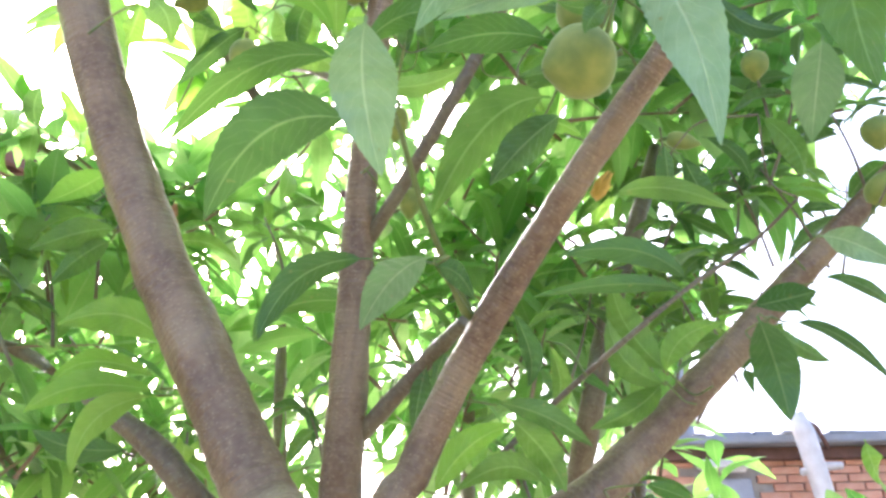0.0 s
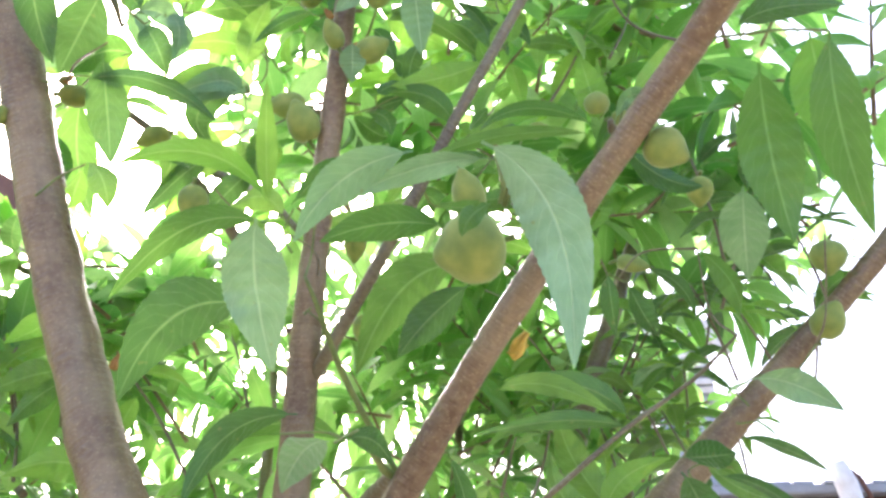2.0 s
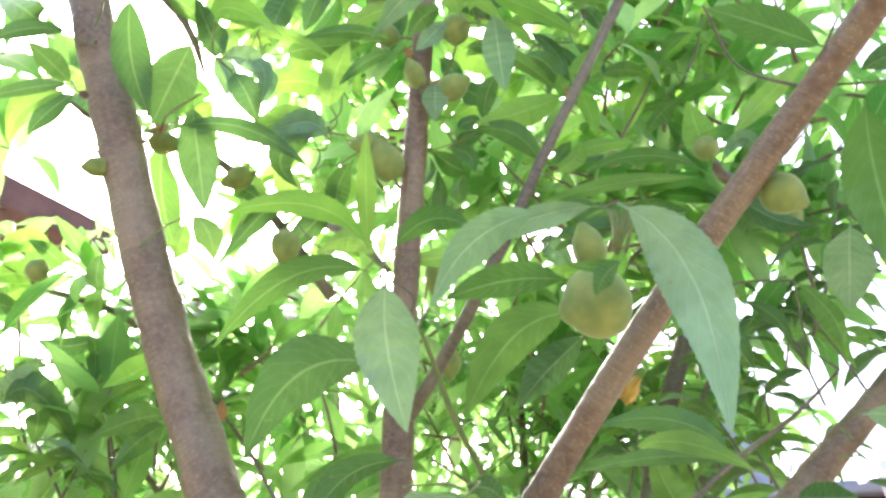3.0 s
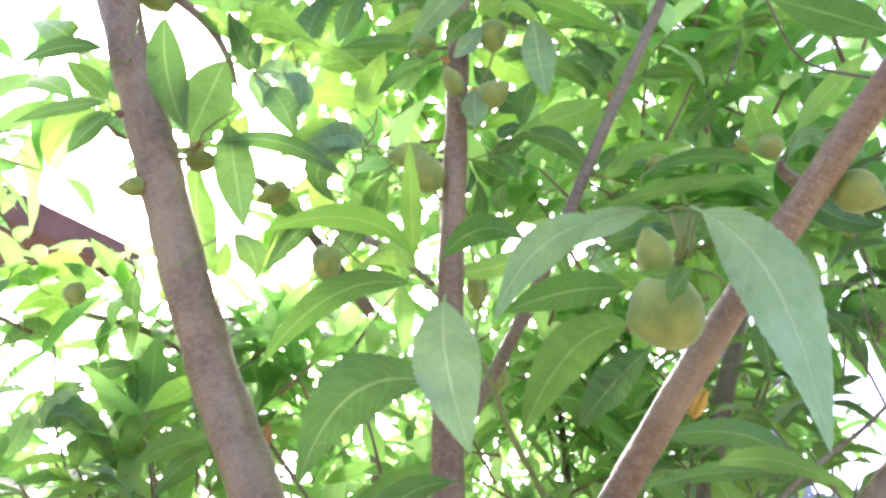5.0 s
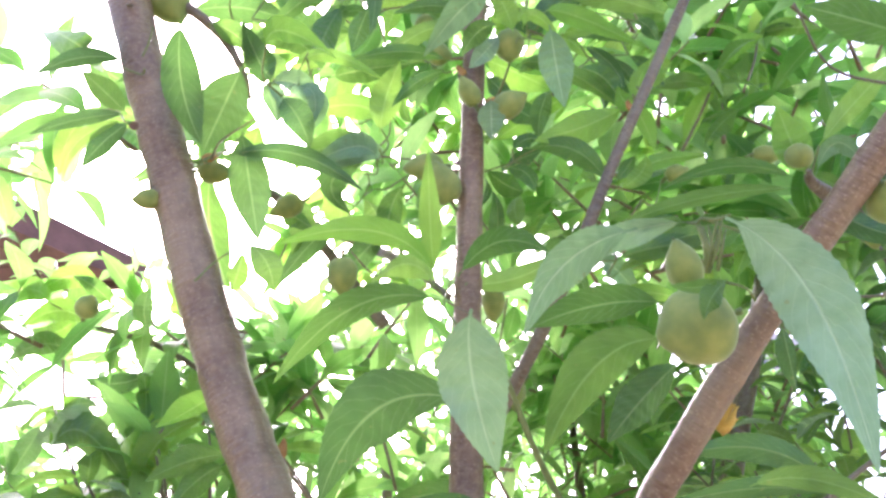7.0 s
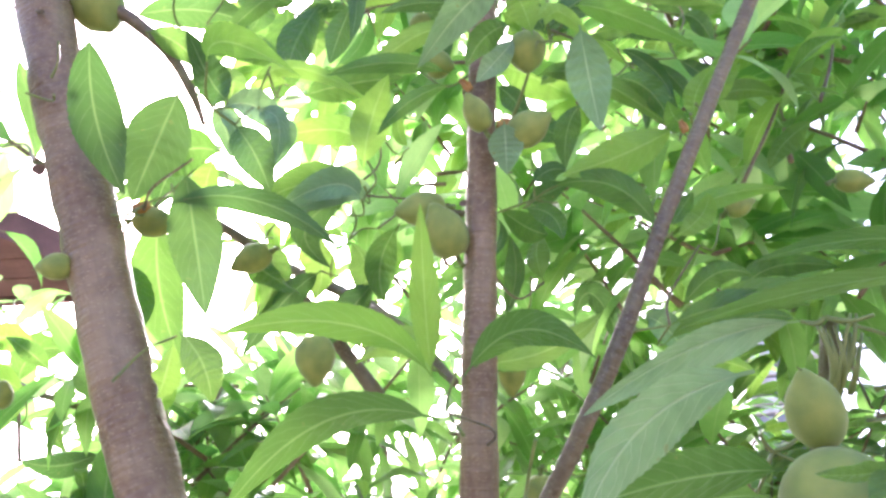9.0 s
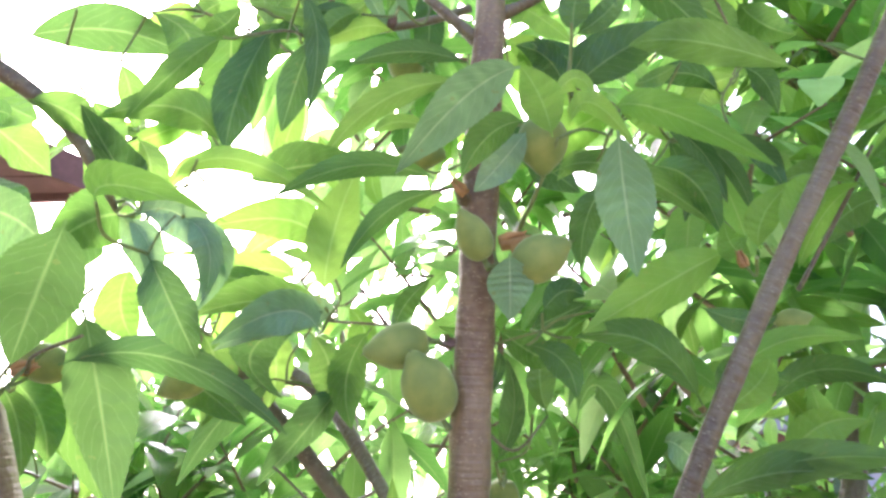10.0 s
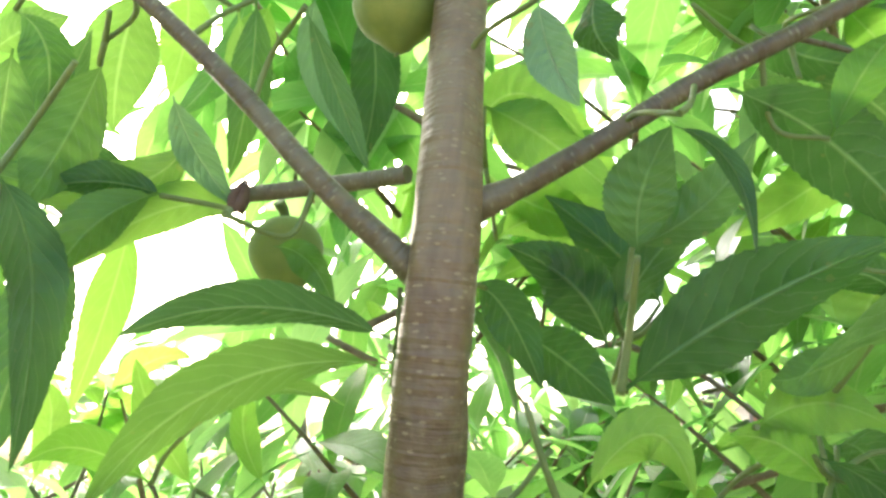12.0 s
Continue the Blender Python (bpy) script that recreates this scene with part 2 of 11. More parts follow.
def spline(points, steps):
    """Points and radii along a smooth line through the given (place, radius) pairs."""
    pts = [(Vector(p), r) for p, r in points]
    pts = [(2 * pts[0][0] - pts[1][0], pts[0][1])] + pts + [(2 * pts[-1][0] - pts[-2][0], pts[-1][1])]
    out = []
    for i in range(1, len(pts) - 2):
        (p0, r0), (p1, r1), (p2, r2), (p3, r3) = pts[i - 1:i + 3]
        for k in range(steps):
            s = k / steps
            a = 0.5 * ((2 * p1) + (p2 - p0) * s + (2 * p0 - 5 * p1 + 4 * p2 - p3) * s * s + (3 * p1 - p0 - 3 * p2 + p3) * s ** 3)
            out.append((a, r1 + (r2 - r1) * s))
    out.append(pts[-2])
    return out


def tube(bm, line, sides=14, rough=0.05, seed=0.0):
    """A round stem along a line of (place, radius), slightly uneven, with its bark map in metres."""
    layer = bm.loops.layers.uv.get("bark") or bm.loops.layers.uv.new("bark")
    rings, run, last, ref, a = [], 0.0, None, Vector((0.31, 0.2, 0.93)), None
    for i, (p, r) in enumerate(line):
        ahead = (line[min(i + 1, len(line) - 1)][0] - line[max(i - 1, 0)][0]).normalized()
        a = ahead.orthogonal().normalized() if a is None else (a - ahead * a.dot(ahead)).normalized()
        b = ahead.cross(a)
        run += (p - last).length if last is not None else 0.0
        last = p
        ring = []
        for k in range(sides):
            ang = 2 * math.pi * k / sides
            d = a * math.cos(ang) + b * math.sin(ang)
            swell = 1 + 1.3 * rough * noise.noise(p * 22 + d * 1.3 + ref * seed) + 0.9 * rough * noise.noise(p * 70 + d * 2.5)
            ring.append(bm.verts.new(p + d * r * swell))
        rings.append((ring, run, r))
    for (ra, va, r0), (rb, vb, r1) in zip(rings, rings[1:]):
        for k in range(sides):
            j = (k + 1) % sides
            f = bm.faces.new((ra[k], ra[j], rb[j], rb[k]))
            f.smooth = True
            girth = 2 * math.pi * max(r0, 0.004) / sides
            for loop, (u, v) in zip(f.loops, ((k, va), (k + 1, va), (k + 1, vb), (k, vb))):
                loop[layer].uv = (u * girth, v)
    for ring in (rings[0][0][::-1], rings[-1][0]):
        bm.faces.new(ring)


def branch(name, tree, points, steps=10, rough=0.08, sides=22, label=""):
    bm = bmesh.new()
    tube(bm, spline(points, steps), sides, rough, len(points) + points[0][0][0] * 7)
    return part(name, bm, {"twig": TWIG, "petiole": STALK, "shoot": STALK}.get(name, BARK), tree, label)


def knot(tree, place, out, size, label="dark healed pruning knot"):
    """A small scarred swelling on the bark."""
    place, out = Vector(place), Vector(out).normalized()
    bm = bmesh.new()
    bmesh.ops.create_icosphere(bm, subdivisions=3, radius=size)
    for v in bm.verts:
        along = v.co.dot(out)
        v.co -= out * along * 0.45
        if along > 0.35 * size:
            v.co -= out * (along - 0.35 * size) * 0.9
        v.co *= 1 + 0.5 * noise.noise(v.co * 150 + place * 50)
    for f in bm.faces:
        f.smooth = True
    ob = part("knot", bm, SCAR, tree, label)
    ob.location = place
    return ob


def bud(tree, place, way, length, mat=None, label="brown scaly bud at a joint"):
    """A pointed scaly bud."""
    place, way = Vector(place), Vector(way).normalized()
    bm = bmesh.new()
    for k in range(4):
        turn = Matrix.Rotation(k * 1.6, 3, way)
        side = turn @ way.orthogonal().normalized()
        tube(bm, [(side * length * 0.12, length * 0.16), (way * length * 0.35 + side * length * 0.2, length * 0.15), (way * length * (0.75 + 0.1 * (k % 2)) + side * length * 0.12, length * 0.07), (way * length + side * length * 0.2 * (k % 2), length * 0.015)], 7, 0.1)
    ob = part("bud", bm, mat or DRY, tree, label)
    ob.location = place
    return ob


def blade_width(s):
    """Half-width of a peach leaf along its length, 1 at the widest: short stalk, long drawn-out point."""
    if s < 0.06:
        return 0.05
    q = (s - 0.06) / 0.94
    return max(0.02, math.sin(math.pi * q ** 0.9) ** 0.82 * (1 - 0.35 * max(0.0, q - 0.55)))


def leaf(tree, base, mid, tip, width, up, fold=0.25, wave=0.06, leaf_tone="", twist=None):
    """One leaf: its midrib bends through mid, the blade is folded along it, wavy and finely toothed."""
    base, mid, tip, up = Vector(base), Vector(mid), Vector(tip), Vector(up)
    ctrl = 2 * mid - (base + tip) / 2
    rng = random.Random(base.x * 91.7 + tip.z * 37.1)
    ph, curl = rng.uniform(0, 6.28), rng.uniform(-0.55, 0.55)
    if twist is not None:
        curl = twist
    bm = bmesh.new()
    layer = bm.loops.layers.uv.new("blade")
    rows, cols = 46, (-1, -0.7, -0.35, 0, 0.35, 0.7, 1)
    beat = rng.uniform(9, 15)
    grid = []
    for i in range(rows + 1):
        s = i / rows
        p = base * (1 - s) ** 2 + ctrl * 2 * s * (1 - s) + tip * s * s
        ahead = ((ctrl - base) * (1 - s) + (tip - ctrl) * s).normalized()
        side = ahead.cross(up).normalized()
        rise = side.cross(ahead)
        side, rise = side * math.cos(curl * s) + rise * math.sin(curl * s), rise * math.cos(curl * s) - side * math.sin(curl * s)
        half = 0.5 * width * blade_width(s)
        tooth = 1.0 + (0.03 if i % 2 else -0.02)
        line = []
        for c in cols:
            k = tooth if abs(c) == 1 else 1.0
            lift = fold * abs(c) ** 0.8 * half + wave * half * math.sin(ph + s * beat + (1.7 if c > 0 else 0)) * c * c + 0.05 * half * math.sin(s * 60 - abs(c) * 4) * (0.2 < abs(c) < 0.9) + 0.14 * half * math.sin(ph * 2 + s * 7) * c
            line.append(bm.verts.new(p - base + side * c * half * k + rise * lift))
        grid.append(line)
    for i in range(rows):
        for j in range(6):
            f = bm.faces.new((grid[i][j], grid[i][j + 1], grid[i + 1][j + 1], grid[i + 1][j]))
            f.smooth = True
            for loop, (a, b) in zip(f.loops, ((j, i), (j + 1, i), (j + 1, i + 1), (j, i + 1))):
                loop[layer].uv = ((cols[a] + 1) / 2, b / rows)
    ob = part("leaf", bm, LEAF_TONES.get(leaf_tone, LEAF), tree, LABELS.get(leaf_tone, ""))
    ob.location = base
    return ob


def fruit(tree, centre, wide, tall, tip_dir, face, label=""):
    """A downy unripe peach with its seam, pointed end and short stalk."""
    centre, axis = Vector(centre), Vector(tip_dir).normalized()
    rng = random.Random(centre.x * 53 + centre.z * 17)
    bm = bmesh.new()
    bmesh.ops.create_uvsphere(bm, u_segments=28, v_segments=20, radius=1.0)
    for v in bm.verts:
        h, ang = v.co.z, math.atan2(v.co.y, v.co.x)
        seam = math.exp(-(((ang + math.pi) % (2 * math.pi) - math.pi) / 0.22) ** 2) * (1 - h * h)
        r = 1 - 0.07 * seam
        lean = 1 - 0.10 * h
        v.co.x *= r * lean
        v.co.y *= r * lean * 0.95
        if h > 0.86:
            v.co.z += (h - 0.86) * 1.5
        if h < -0.9:
            v.co.z += (-0.9 - h) * 1.4
        v.co *= 1 + 0.02 * noise.noise(v.co * 1.7 + centre * 9)
        v.co.x *= wide / 2
        v.co.y *= wide / 2
        v.co.z *= tall / 2
    for f in bm.faces:
        f.smooth = True
    ob = part("peach", bm, FRUIT, tree, label)
    turn = axis.to_track_quat("Z", "Y")
    ob.rotation_mode = "QUATERNION"
    ob.rotation_quaternion = turn @ Euler((0, 0, rng.uniform(-2.6, -0.8))).to_quaternion()
    ob.location = centre
    bm = bmesh.new()
    tube(bm, spline([((0, 0, -tall * 0.43), 0.0028), ((0.001, 0, -tall * 0.55), 0.002), ((0.004, 0.002, -tall * 0.68), 0.0026)], 3), 8)
    part("stalk", bm, STALK, ob)
    bm = bmesh.new()
    tube(bm, spline([((0, 0, tall * 0.53), 0.0014), ((0.0005, 0, tall * 0.60), 0.0008), ((0.002, 0, tall * 0.66), 0.0003)], 3), 6)
    part("style", bm, STALK, ob, "withered thread-like tip")
    return ob



# ---- the peach tree: limbs, fruit and the leaves near the camera ----
tree = tagged(new("peach_tree"), "peach tree with unripe green fruit, reddish-brown limbs and long leaves", "tree")
tree.location = (0.0, 0.72, 0.0)
branch("trunk", tree, [((0.0, 0.72, -0.1), 0.075), ((0.005, 0.72, 0.15), 0.062), ((-0.005, 0.71, 0.5), 0.056), ((0.0, 0.70, 0.85), 0.06), ((0.0, 0.69, 1.0), 0.04)], 7, 0.1)
branch("limb", tree, [((0.000, 0.695, 0.880), 0.0360), ((-0.043, 0.638, 1.124), 0.0268), ((-0.089, 0.526, 1.329), 0.0256), ((-0.129, 0.552, 1.390), 0.0250), ((-0.163, 0.565, 1.450), 0.0247), ((-0.203, 0.572, 1.522), 0.0243), ((-0.252, 0.577, 1.614), 0.0235), ((-0.298, 0.570, 1.716), 0.0230), ((-0.337, 0.549, 1.824), 0.0232), ((-0.372, 0.521, 1.937), 0.0236), ((-0.405, 0.490, 2.049), 0.0234), ((-0.436, 0.459, 2.159), 0.0224), ((-0.467, 0.427, 2.271), 0.0210), ((-0.497, 0.391, 2.384), 0.0196)])
branch("limb", tree, [((0.000, 0.695, 0.880), 0.0360), ((-0.058, 0.740, 1.124), 0.0232), ((-0.108, 0.771, 1.316), 0.0221), ((-0.105, 0.748, 1.385), 0.0214), ((-0.102, 0.732, 1.464), 0.0204), ((-0.098, 0.721, 1.563), 0.0186), ((-0.093, 0.698, 1.676), 0.0166), ((-0.084, 0.667, 1.785), 0.0152), ((-0.075, 0.642, 1.888), 0.0144), ((-0.066, 0.622, 1.987), 0.0138), ((-0.057, 0.597, 2.076), 0.0131), ((-0.049, 0.575, 2.154), 0.0122), ((-0.042, 0.567, 2.227), 0.0110), ((-0.038, 0.572, 2.297), 0.0096), ((-0.035, 0.583, 2.360), 0.0085)])
branch("limb", tree, [((0.000, 0.695, 0.880), 0.0360), ((-0.051, 0.672, 1.144), 0.0164), ((-0.053, 0.638, 1.374), 0.0156), ((-0.030, 0.642, 1.431), 0.0151), ((-0.002, 0.631, 1.489), 0.0145), ((0.037, 0.599, 1.549), 0.0136), ((0.085, 0.550, 1.611), 0.0127), ((0.141, 0.492, 1.675), 0.0120), ((0.207, 0.424, 1.744), 0.0117), ((0.271, 0.352, 1.805), 0.0114), ((0.304, 0.277, 1.829), 0.0110), ((0.298, 0.196, 1.809), 0.0103)])
branch("limb", tree, [((0.000, 0.695, 0.880), 0.0360), ((-0.004, 0.662, 1.152), 0.0243), ((0.009, 0.665, 1.348), 0.0232), ((0.076, 0.725, 1.389), 0.0223), ((0.142, 0.770, 1.436), 0.0212), ((0.208, 0.791, 1.492), 0.0199), ((0.274, 0.788, 1.553), 0.0184), ((0.337, 0.776, 1.613), 0.0168), ((0.396, 0.762, 1.669), 0.0150), ((0.456, 0.740, 1.725), 0.0133), ((0.519, 0.705, 1.786), 0.0117), ((0.595, 0.672, 1.868), 0.0108), ((0.662, 0.650, 1.965), 0.0096), ((0.715, 0.640, 2.085), 0.0082), ((0.752, 0.632, 2.220), 0.0066)])
branch("twig", tree, [((-0.099, 0.720, 1.661), 0.0075), ((-0.031, 0.644, 1.733), 0.0070), ((0.028, 0.599, 1.821), 0.0066), ((0.081, 0.577, 1.923), 0.0063), ((0.135, 0.556, 2.022), 0.0060), ((0.182, 0.531, 2.104), 0.0058), ((0.217, 0.507, 2.169), 0.0059)])
branch("twig", tree, [((-0.206, 0.702, 1.399), 0.0134), ((-0.220, 0.662, 1.421), 0.0124), ((-0.254, 0.656, 1.458), 0.0111), ((-0.288, 0.654, 1.482), 0.0088), ((-0.320, 0.654, 1.501), 0.0054)])
branch("twig", tree, [((0.046, 0.716, 1.459), 0.0029), ((0.105, 0.718, 1.512), 0.0030), ((0.169, 0.690, 1.560), 0.0028), ((0.241, 0.693, 1.616), 0.0026), ((0.306, 0.682, 1.657), 0.0022), ((0.350, 0.657, 1.693), 0.0015)])
branch("twig", tree, [((0.176, 1.177, 1.477), 0.0198), ((0.197, 1.057, 1.596), 0.0171), ((0.241, 1.049, 1.747), 0.0156), ((0.300, 1.025, 1.901), 0.0131), ((0.357, 1.073, 2.051), 0.0107)])
branch("twig", tree, [((-0.100, 0.740, 1.472), 0.0089), ((-0.054, 0.714, 1.513), 0.0084), ((-0.015, 0.686, 1.547), 0.0079), ((0.015, 0.640, 1.561), 0.0060)])
branch("twig", tree, [((-0.053, 0.572, 2.205), 0.0062), ((-0.061, 0.568, 2.212), 0.0048), ((-0.084, 0.560, 2.234), 0.0039), ((-0.114, 0.553, 2.268), 0.0034), ((-0.144, 0.545, 2.298), 0.0031), ((-0.172, 0.538, 2.324), 0.0026)])
branch("twig", tree, [((-0.036, 0.573, 2.226), 0.0063), ((-0.019, 0.573, 2.233), 0.0041), ((0.008, 0.576, 2.249), 0.0037), ((0.043, 0.577, 2.270), 0.0038), ((0.079, 0.579, 2.288), 0.0034), ((0.115, 0.581, 2.308), 0.0031)])
branch("twig", tree, [((-0.058, 0.581, 2.243), 0.0033), ((-0.086, 0.592, 2.245), 0.0034), ((-0.128, 0.596, 2.244), 0.0032), ((-0.162, 0.601, 2.248), 0.0022)])
branch("twig", tree, [((-0.475, 0.862, 1.868), 0.0038), ((-0.545, 0.841, 1.907), 0.0046), ((-0.650, 0.850, 1.949), 0.0043), ((-0.738, 0.868, 1.995), 0.0032)])
branch("twig", tree, [((-0.435, 0.449, 2.181), 0.0077), ((-0.426, 0.479, 2.186), 0.0084), ((-0.379, 0.490, 2.161), 0.0065), ((-0.343, 0.521, 2.135), 0.0056), ((-0.325, 0.550, 2.102), 0.0043), ((-0.324, 0.576, 2.086), 0.0019)])
branch("twig", tree, [((-0.208, 0.821, 1.892), 0.0083), ((-0.271, 0.774, 1.976), 0.0075), ((-0.325, 0.730, 2.036), 0.0068), ((-0.372, 0.682, 2.062), 0.0044)])
branch("shoot", tree, [((0.029, 0.627, 1.544), 0.0031), ((0.003, 0.593, 1.585), 0.0029), ((-0.019, 0.545, 1.624), 0.0026), ((-0.033, 0.507, 1.662), 0.0022), ((-0.041, 0.484, 1.681), 0.0014)])
branch("twig", tree, [((-0.098, 0.641, 1.827), 0.0036), ((-0.153, 0.697, 1.906), 0.0054), ((-0.223, 0.771, 1.987), 0.0068), ((-0.312, 0.787, 2.047), 0.0063)])
branch("shoot", tree, [((0.022, 0.609, 1.550), 0.0040), ((0.014, 0.597, 1.553), 0.0039), ((0.003, 0.574, 1.565), 0.0019), ((-0.009, 0.542, 1.568), 0.0012)])
branch("twig", tree, [((0.240, 0.493, 1.806), 0.0068), ((0.221, 0.473, 1.808), 0.0047), ((0.217, 0.463, 1.813), 0.0022)])
branch("twig", tree, [((-0.083, 0.636, 1.988), 0.0034), ((-0.093, 0.633, 1.990), 0.0020)])
branch("twig", tree, [((-0.067, 0.588, 2.080), 0.0050), ((-0.070, 0.575, 2.083), 0.0029)])
branch("shoot", tree, [((-0.036, 0.606, 2.053), 0.0023), ((-0.017, 0.577, 2.075), 0.0014), ((0.000, 0.547, 2.100), 0.0012)])
branch("twig", tree, [((-0.591, 0.916, 1.654), 0.0124), ((-0.543, 0.930, 1.643), 0.0091), ((-0.489, 0.894, 1.609), 0.0050)])
branch("shoot", tree, [((0.011, 0.583, 2.165), 0.0016), ((0.015, 0.578, 2.186), 0.0013), ((0.017, 0.563, 2.205), 0.0010)])
leaf(tree, (0.106, 0.332, 1.690), (0.150, 0.361, 1.652), (0.153, 0.356, 1.545), 0.0428, (-0.348, -0.868, -0.355), 0.12, 0.12, "pale", 0.20)
leaf(tree, (-0.049, 0.377, 1.669), (-0.053, 0.404, 1.634), (-0.042, 0.432, 1.579), 0.0453, (0.126, -0.809, -0.574), 0.16, 0.12, "pale", 0.30)
leaf(tree, (0.060, 0.357, 1.705), (0.013, 0.359, 1.685), (-0.017, 0.362, 1.639), 0.0315, (0.224, -0.877, -0.425), 0.10, 0.12, "pale", 0.90)
leaf(tree, (0.078, 0.419, 1.683), (0.034, 0.406, 1.679), (-0.013, 0.413, 1.670), 0.0276, (-0.103, 0.734, 0.671), 0.20, 0.12, "", 0.10)
leaf(tree, (0.085, 0.486, 1.687), (0.034, 0.515, 1.682), (-0.014, 0.586, 1.636), 0.0431, (0.300, 0.553, 0.777), 0.20, 0.12, "", 0.10)
leaf(tree, (0.093, 0.480, 1.667), (0.061, 0.483, 1.640), (0.034, 0.503, 1.616), 0.0298, (0.059, 0.804, 0.592), 0.25, 0.12, "dark", 0.10)
leaf(tree, (-0.062, 0.442, 1.633), (-0.129, 0.454, 1.635), (-0.176, 0.485, 1.580), 0.0484, (0.057, 0.683, 0.728), 0.25, 0.12, "dark", 0.15)
leaf(tree, (-0.088, 0.504, 1.748), (-0.171, 0.528, 1.761), (-0.257, 0.577, 1.716), 0.0306, (0.160, 0.594, 0.789), 0.30, 0.12, "", 0.10)
leaf(tree, (-0.095, 0.522, 1.784), (-0.138, 0.469, 1.801), (-0.240, 0.504, 1.821), 0.0243, (0.020, 0.703, 0.711), 0.30, 0.12, "bright", 0.00)
leaf(tree, (-0.097, 0.532, 1.790), (-0.095, 0.501, 1.828), (-0.090, 0.463, 1.880), 0.0205, (-0.120, 0.623, 0.773), 0.30, 0.12, "bright", 0.00)
leaf(tree, (-0.076, 0.537, 1.789), (-0.035, 0.514, 1.807), (0.008, 0.481, 1.769), 0.0264, (0.449, 0.514, 0.731), 0.30, 0.12, "", 0.00)
leaf(tree, (0.199, 0.446, 1.784), (0.121, 0.431, 1.774), (0.053, 0.465, 1.775), 0.0129, (0.057, 0.668, 0.742), 0.35, 0.12, "", 0.00)
leaf(tree, (0.202, 0.452, 1.797), (0.146, 0.422, 1.794), (0.105, 0.473, 1.816), 0.0129, (0.223, 0.618, 0.754), 0.35, 0.12, "", 0.00)
leaf(tree, (0.202, 0.435, 1.789), (0.197, 0.428, 1.814), (0.188, 0.410, 1.837), 0.0271, (0.264, 0.657, 0.706), 0.20, 0.12, "bright", 0.00)
leaf(tree, (0.036, 0.526, 2.090), (0.039, 0.551, 2.056), (0.043, 0.571, 2.009), 0.0375, (-0.104, -0.820, -0.563), 0.15, 0.12, "pale", 0.20)
leaf(tree, (-0.036, 0.562, 2.027), (-0.037, 0.575, 2.011), (-0.039, 0.588, 1.990), 0.0302, (0.021, -0.775, -0.632), 0.10, 0.12, "pale", 0.00)
leaf(tree, (-0.164, 0.581, 2.013), (-0.155, 0.567, 2.052), (-0.136, 0.553, 2.093), 0.0354, (-0.226, 0.740, 0.633), 0.25, 0.12, "bright", 0.00)
leaf(tree, (-0.079, 0.554, 2.071), (-0.116, 0.556, 2.060), (-0.143, 0.546, 2.017), 0.0158, (-0.320, 0.762, 0.563), 0.30, 0.12, "", 0.00)
leaf(tree, (-0.078, 0.543, 2.073), (-0.127, 0.528, 2.081), (-0.175, 0.500, 2.047), 0.0175, (-0.381, 0.647, 0.661), 0.30, 0.12, "", 0.00)
leaf(tree, (-0.021, 0.524, 2.101), (-0.044, 0.528, 2.095), (-0.063, 0.536, 2.071), 0.0245, (-0.087, 0.720, 0.689), 0.30, 0.12, "", 0.10)
leaf(tree, (-0.019, 0.549, 2.110), (-0.038, 0.550, 2.087), (-0.057, 0.554, 2.069), 0.0231, (0.213, -0.895, -0.392), 0.15, 0.12, "pale", 0.10)
leaf(tree, (-0.021, 0.495, 2.121), (-0.056, 0.502, 2.108), (-0.106, 0.536, 2.077), 0.0330, (-0.042, -0.726, -0.687), 0.30, 0.12, "pale", 0.50)
# Lit half of the same folded leaf, added as a bright leaf of its own.
leaf(tree, (-0.004, 0.530, 2.091), (-0.010, 0.511, 2.108), (-0.021, 0.495, 2.122), 0.0272, (-0.061, 0.520, 0.852), 0.20, 0.12, "bright", 0.10)
leaf(tree, (0.007, 0.537, 2.101), (0.023, 0.532, 2.115), (0.053, 0.566, 2.096), 0.0152, (-0.276, 0.531, 0.801), 0.35, 0.12, "bright", 0.20)
leaf(tree, (0.033, 0.512, 2.098), (0.071, 0.532, 2.102), (0.136, 0.560, 2.074), 0.0234, (-0.155, 0.584, 0.797), 0.30, 0.12, "bright", 0.00)
leaf(tree, (-0.004, 0.583, 2.094), (0.049, 0.609, 2.106), (0.123, 0.662, 2.074), 0.0226, (-0.280, 0.572, 0.771), 0.30, 0.12, "", 0.00)
leaf(tree, (0.115, 0.620, 2.044), (0.066, 0.617, 2.019), (0.007, 0.584, 1.978), 0.0369, (-0.323, 0.867, 0.379), 0.20, 0.12, "bright", 0.00)
leaf(tree, (0.081, 0.619, 1.936), (0.050, 0.603, 1.974), (0.002, 0.597, 1.979), 0.0276, (-0.047, 0.793, 0.607), 0.25, 0.12, "", 0.00)
leaf(tree, (0.091, 0.630, 1.939), (0.140, 0.648, 1.981), (0.200, 0.647, 1.982), 0.0196, (-0.168, 0.904, 0.392), 0.30, 0.12, "bright", 0.00)
leaf(tree, (0.128, 0.601, 2.034), (0.131, 0.589, 2.053), (0.149, 0.576, 2.071), 0.0216, (0.242, 0.727, 0.642), 0.25, 0.12, "bright", 0.00)
leaf(tree, (0.124, 0.599, 2.030), (0.113, 0.604, 2.038), (0.107, 0.594, 2.053), 0.0209, (0.200, 0.769, 0.607), 0.20, 0.12, "bright", 0.00)
leaf(tree, (0.187, 0.616, 2.181), (0.108, 0.576, 2.186), (0.052, 0.541, 2.164), 0.0316, (-0.340, 0.495, 0.799), 0.30, 0.12, "", 0.00)
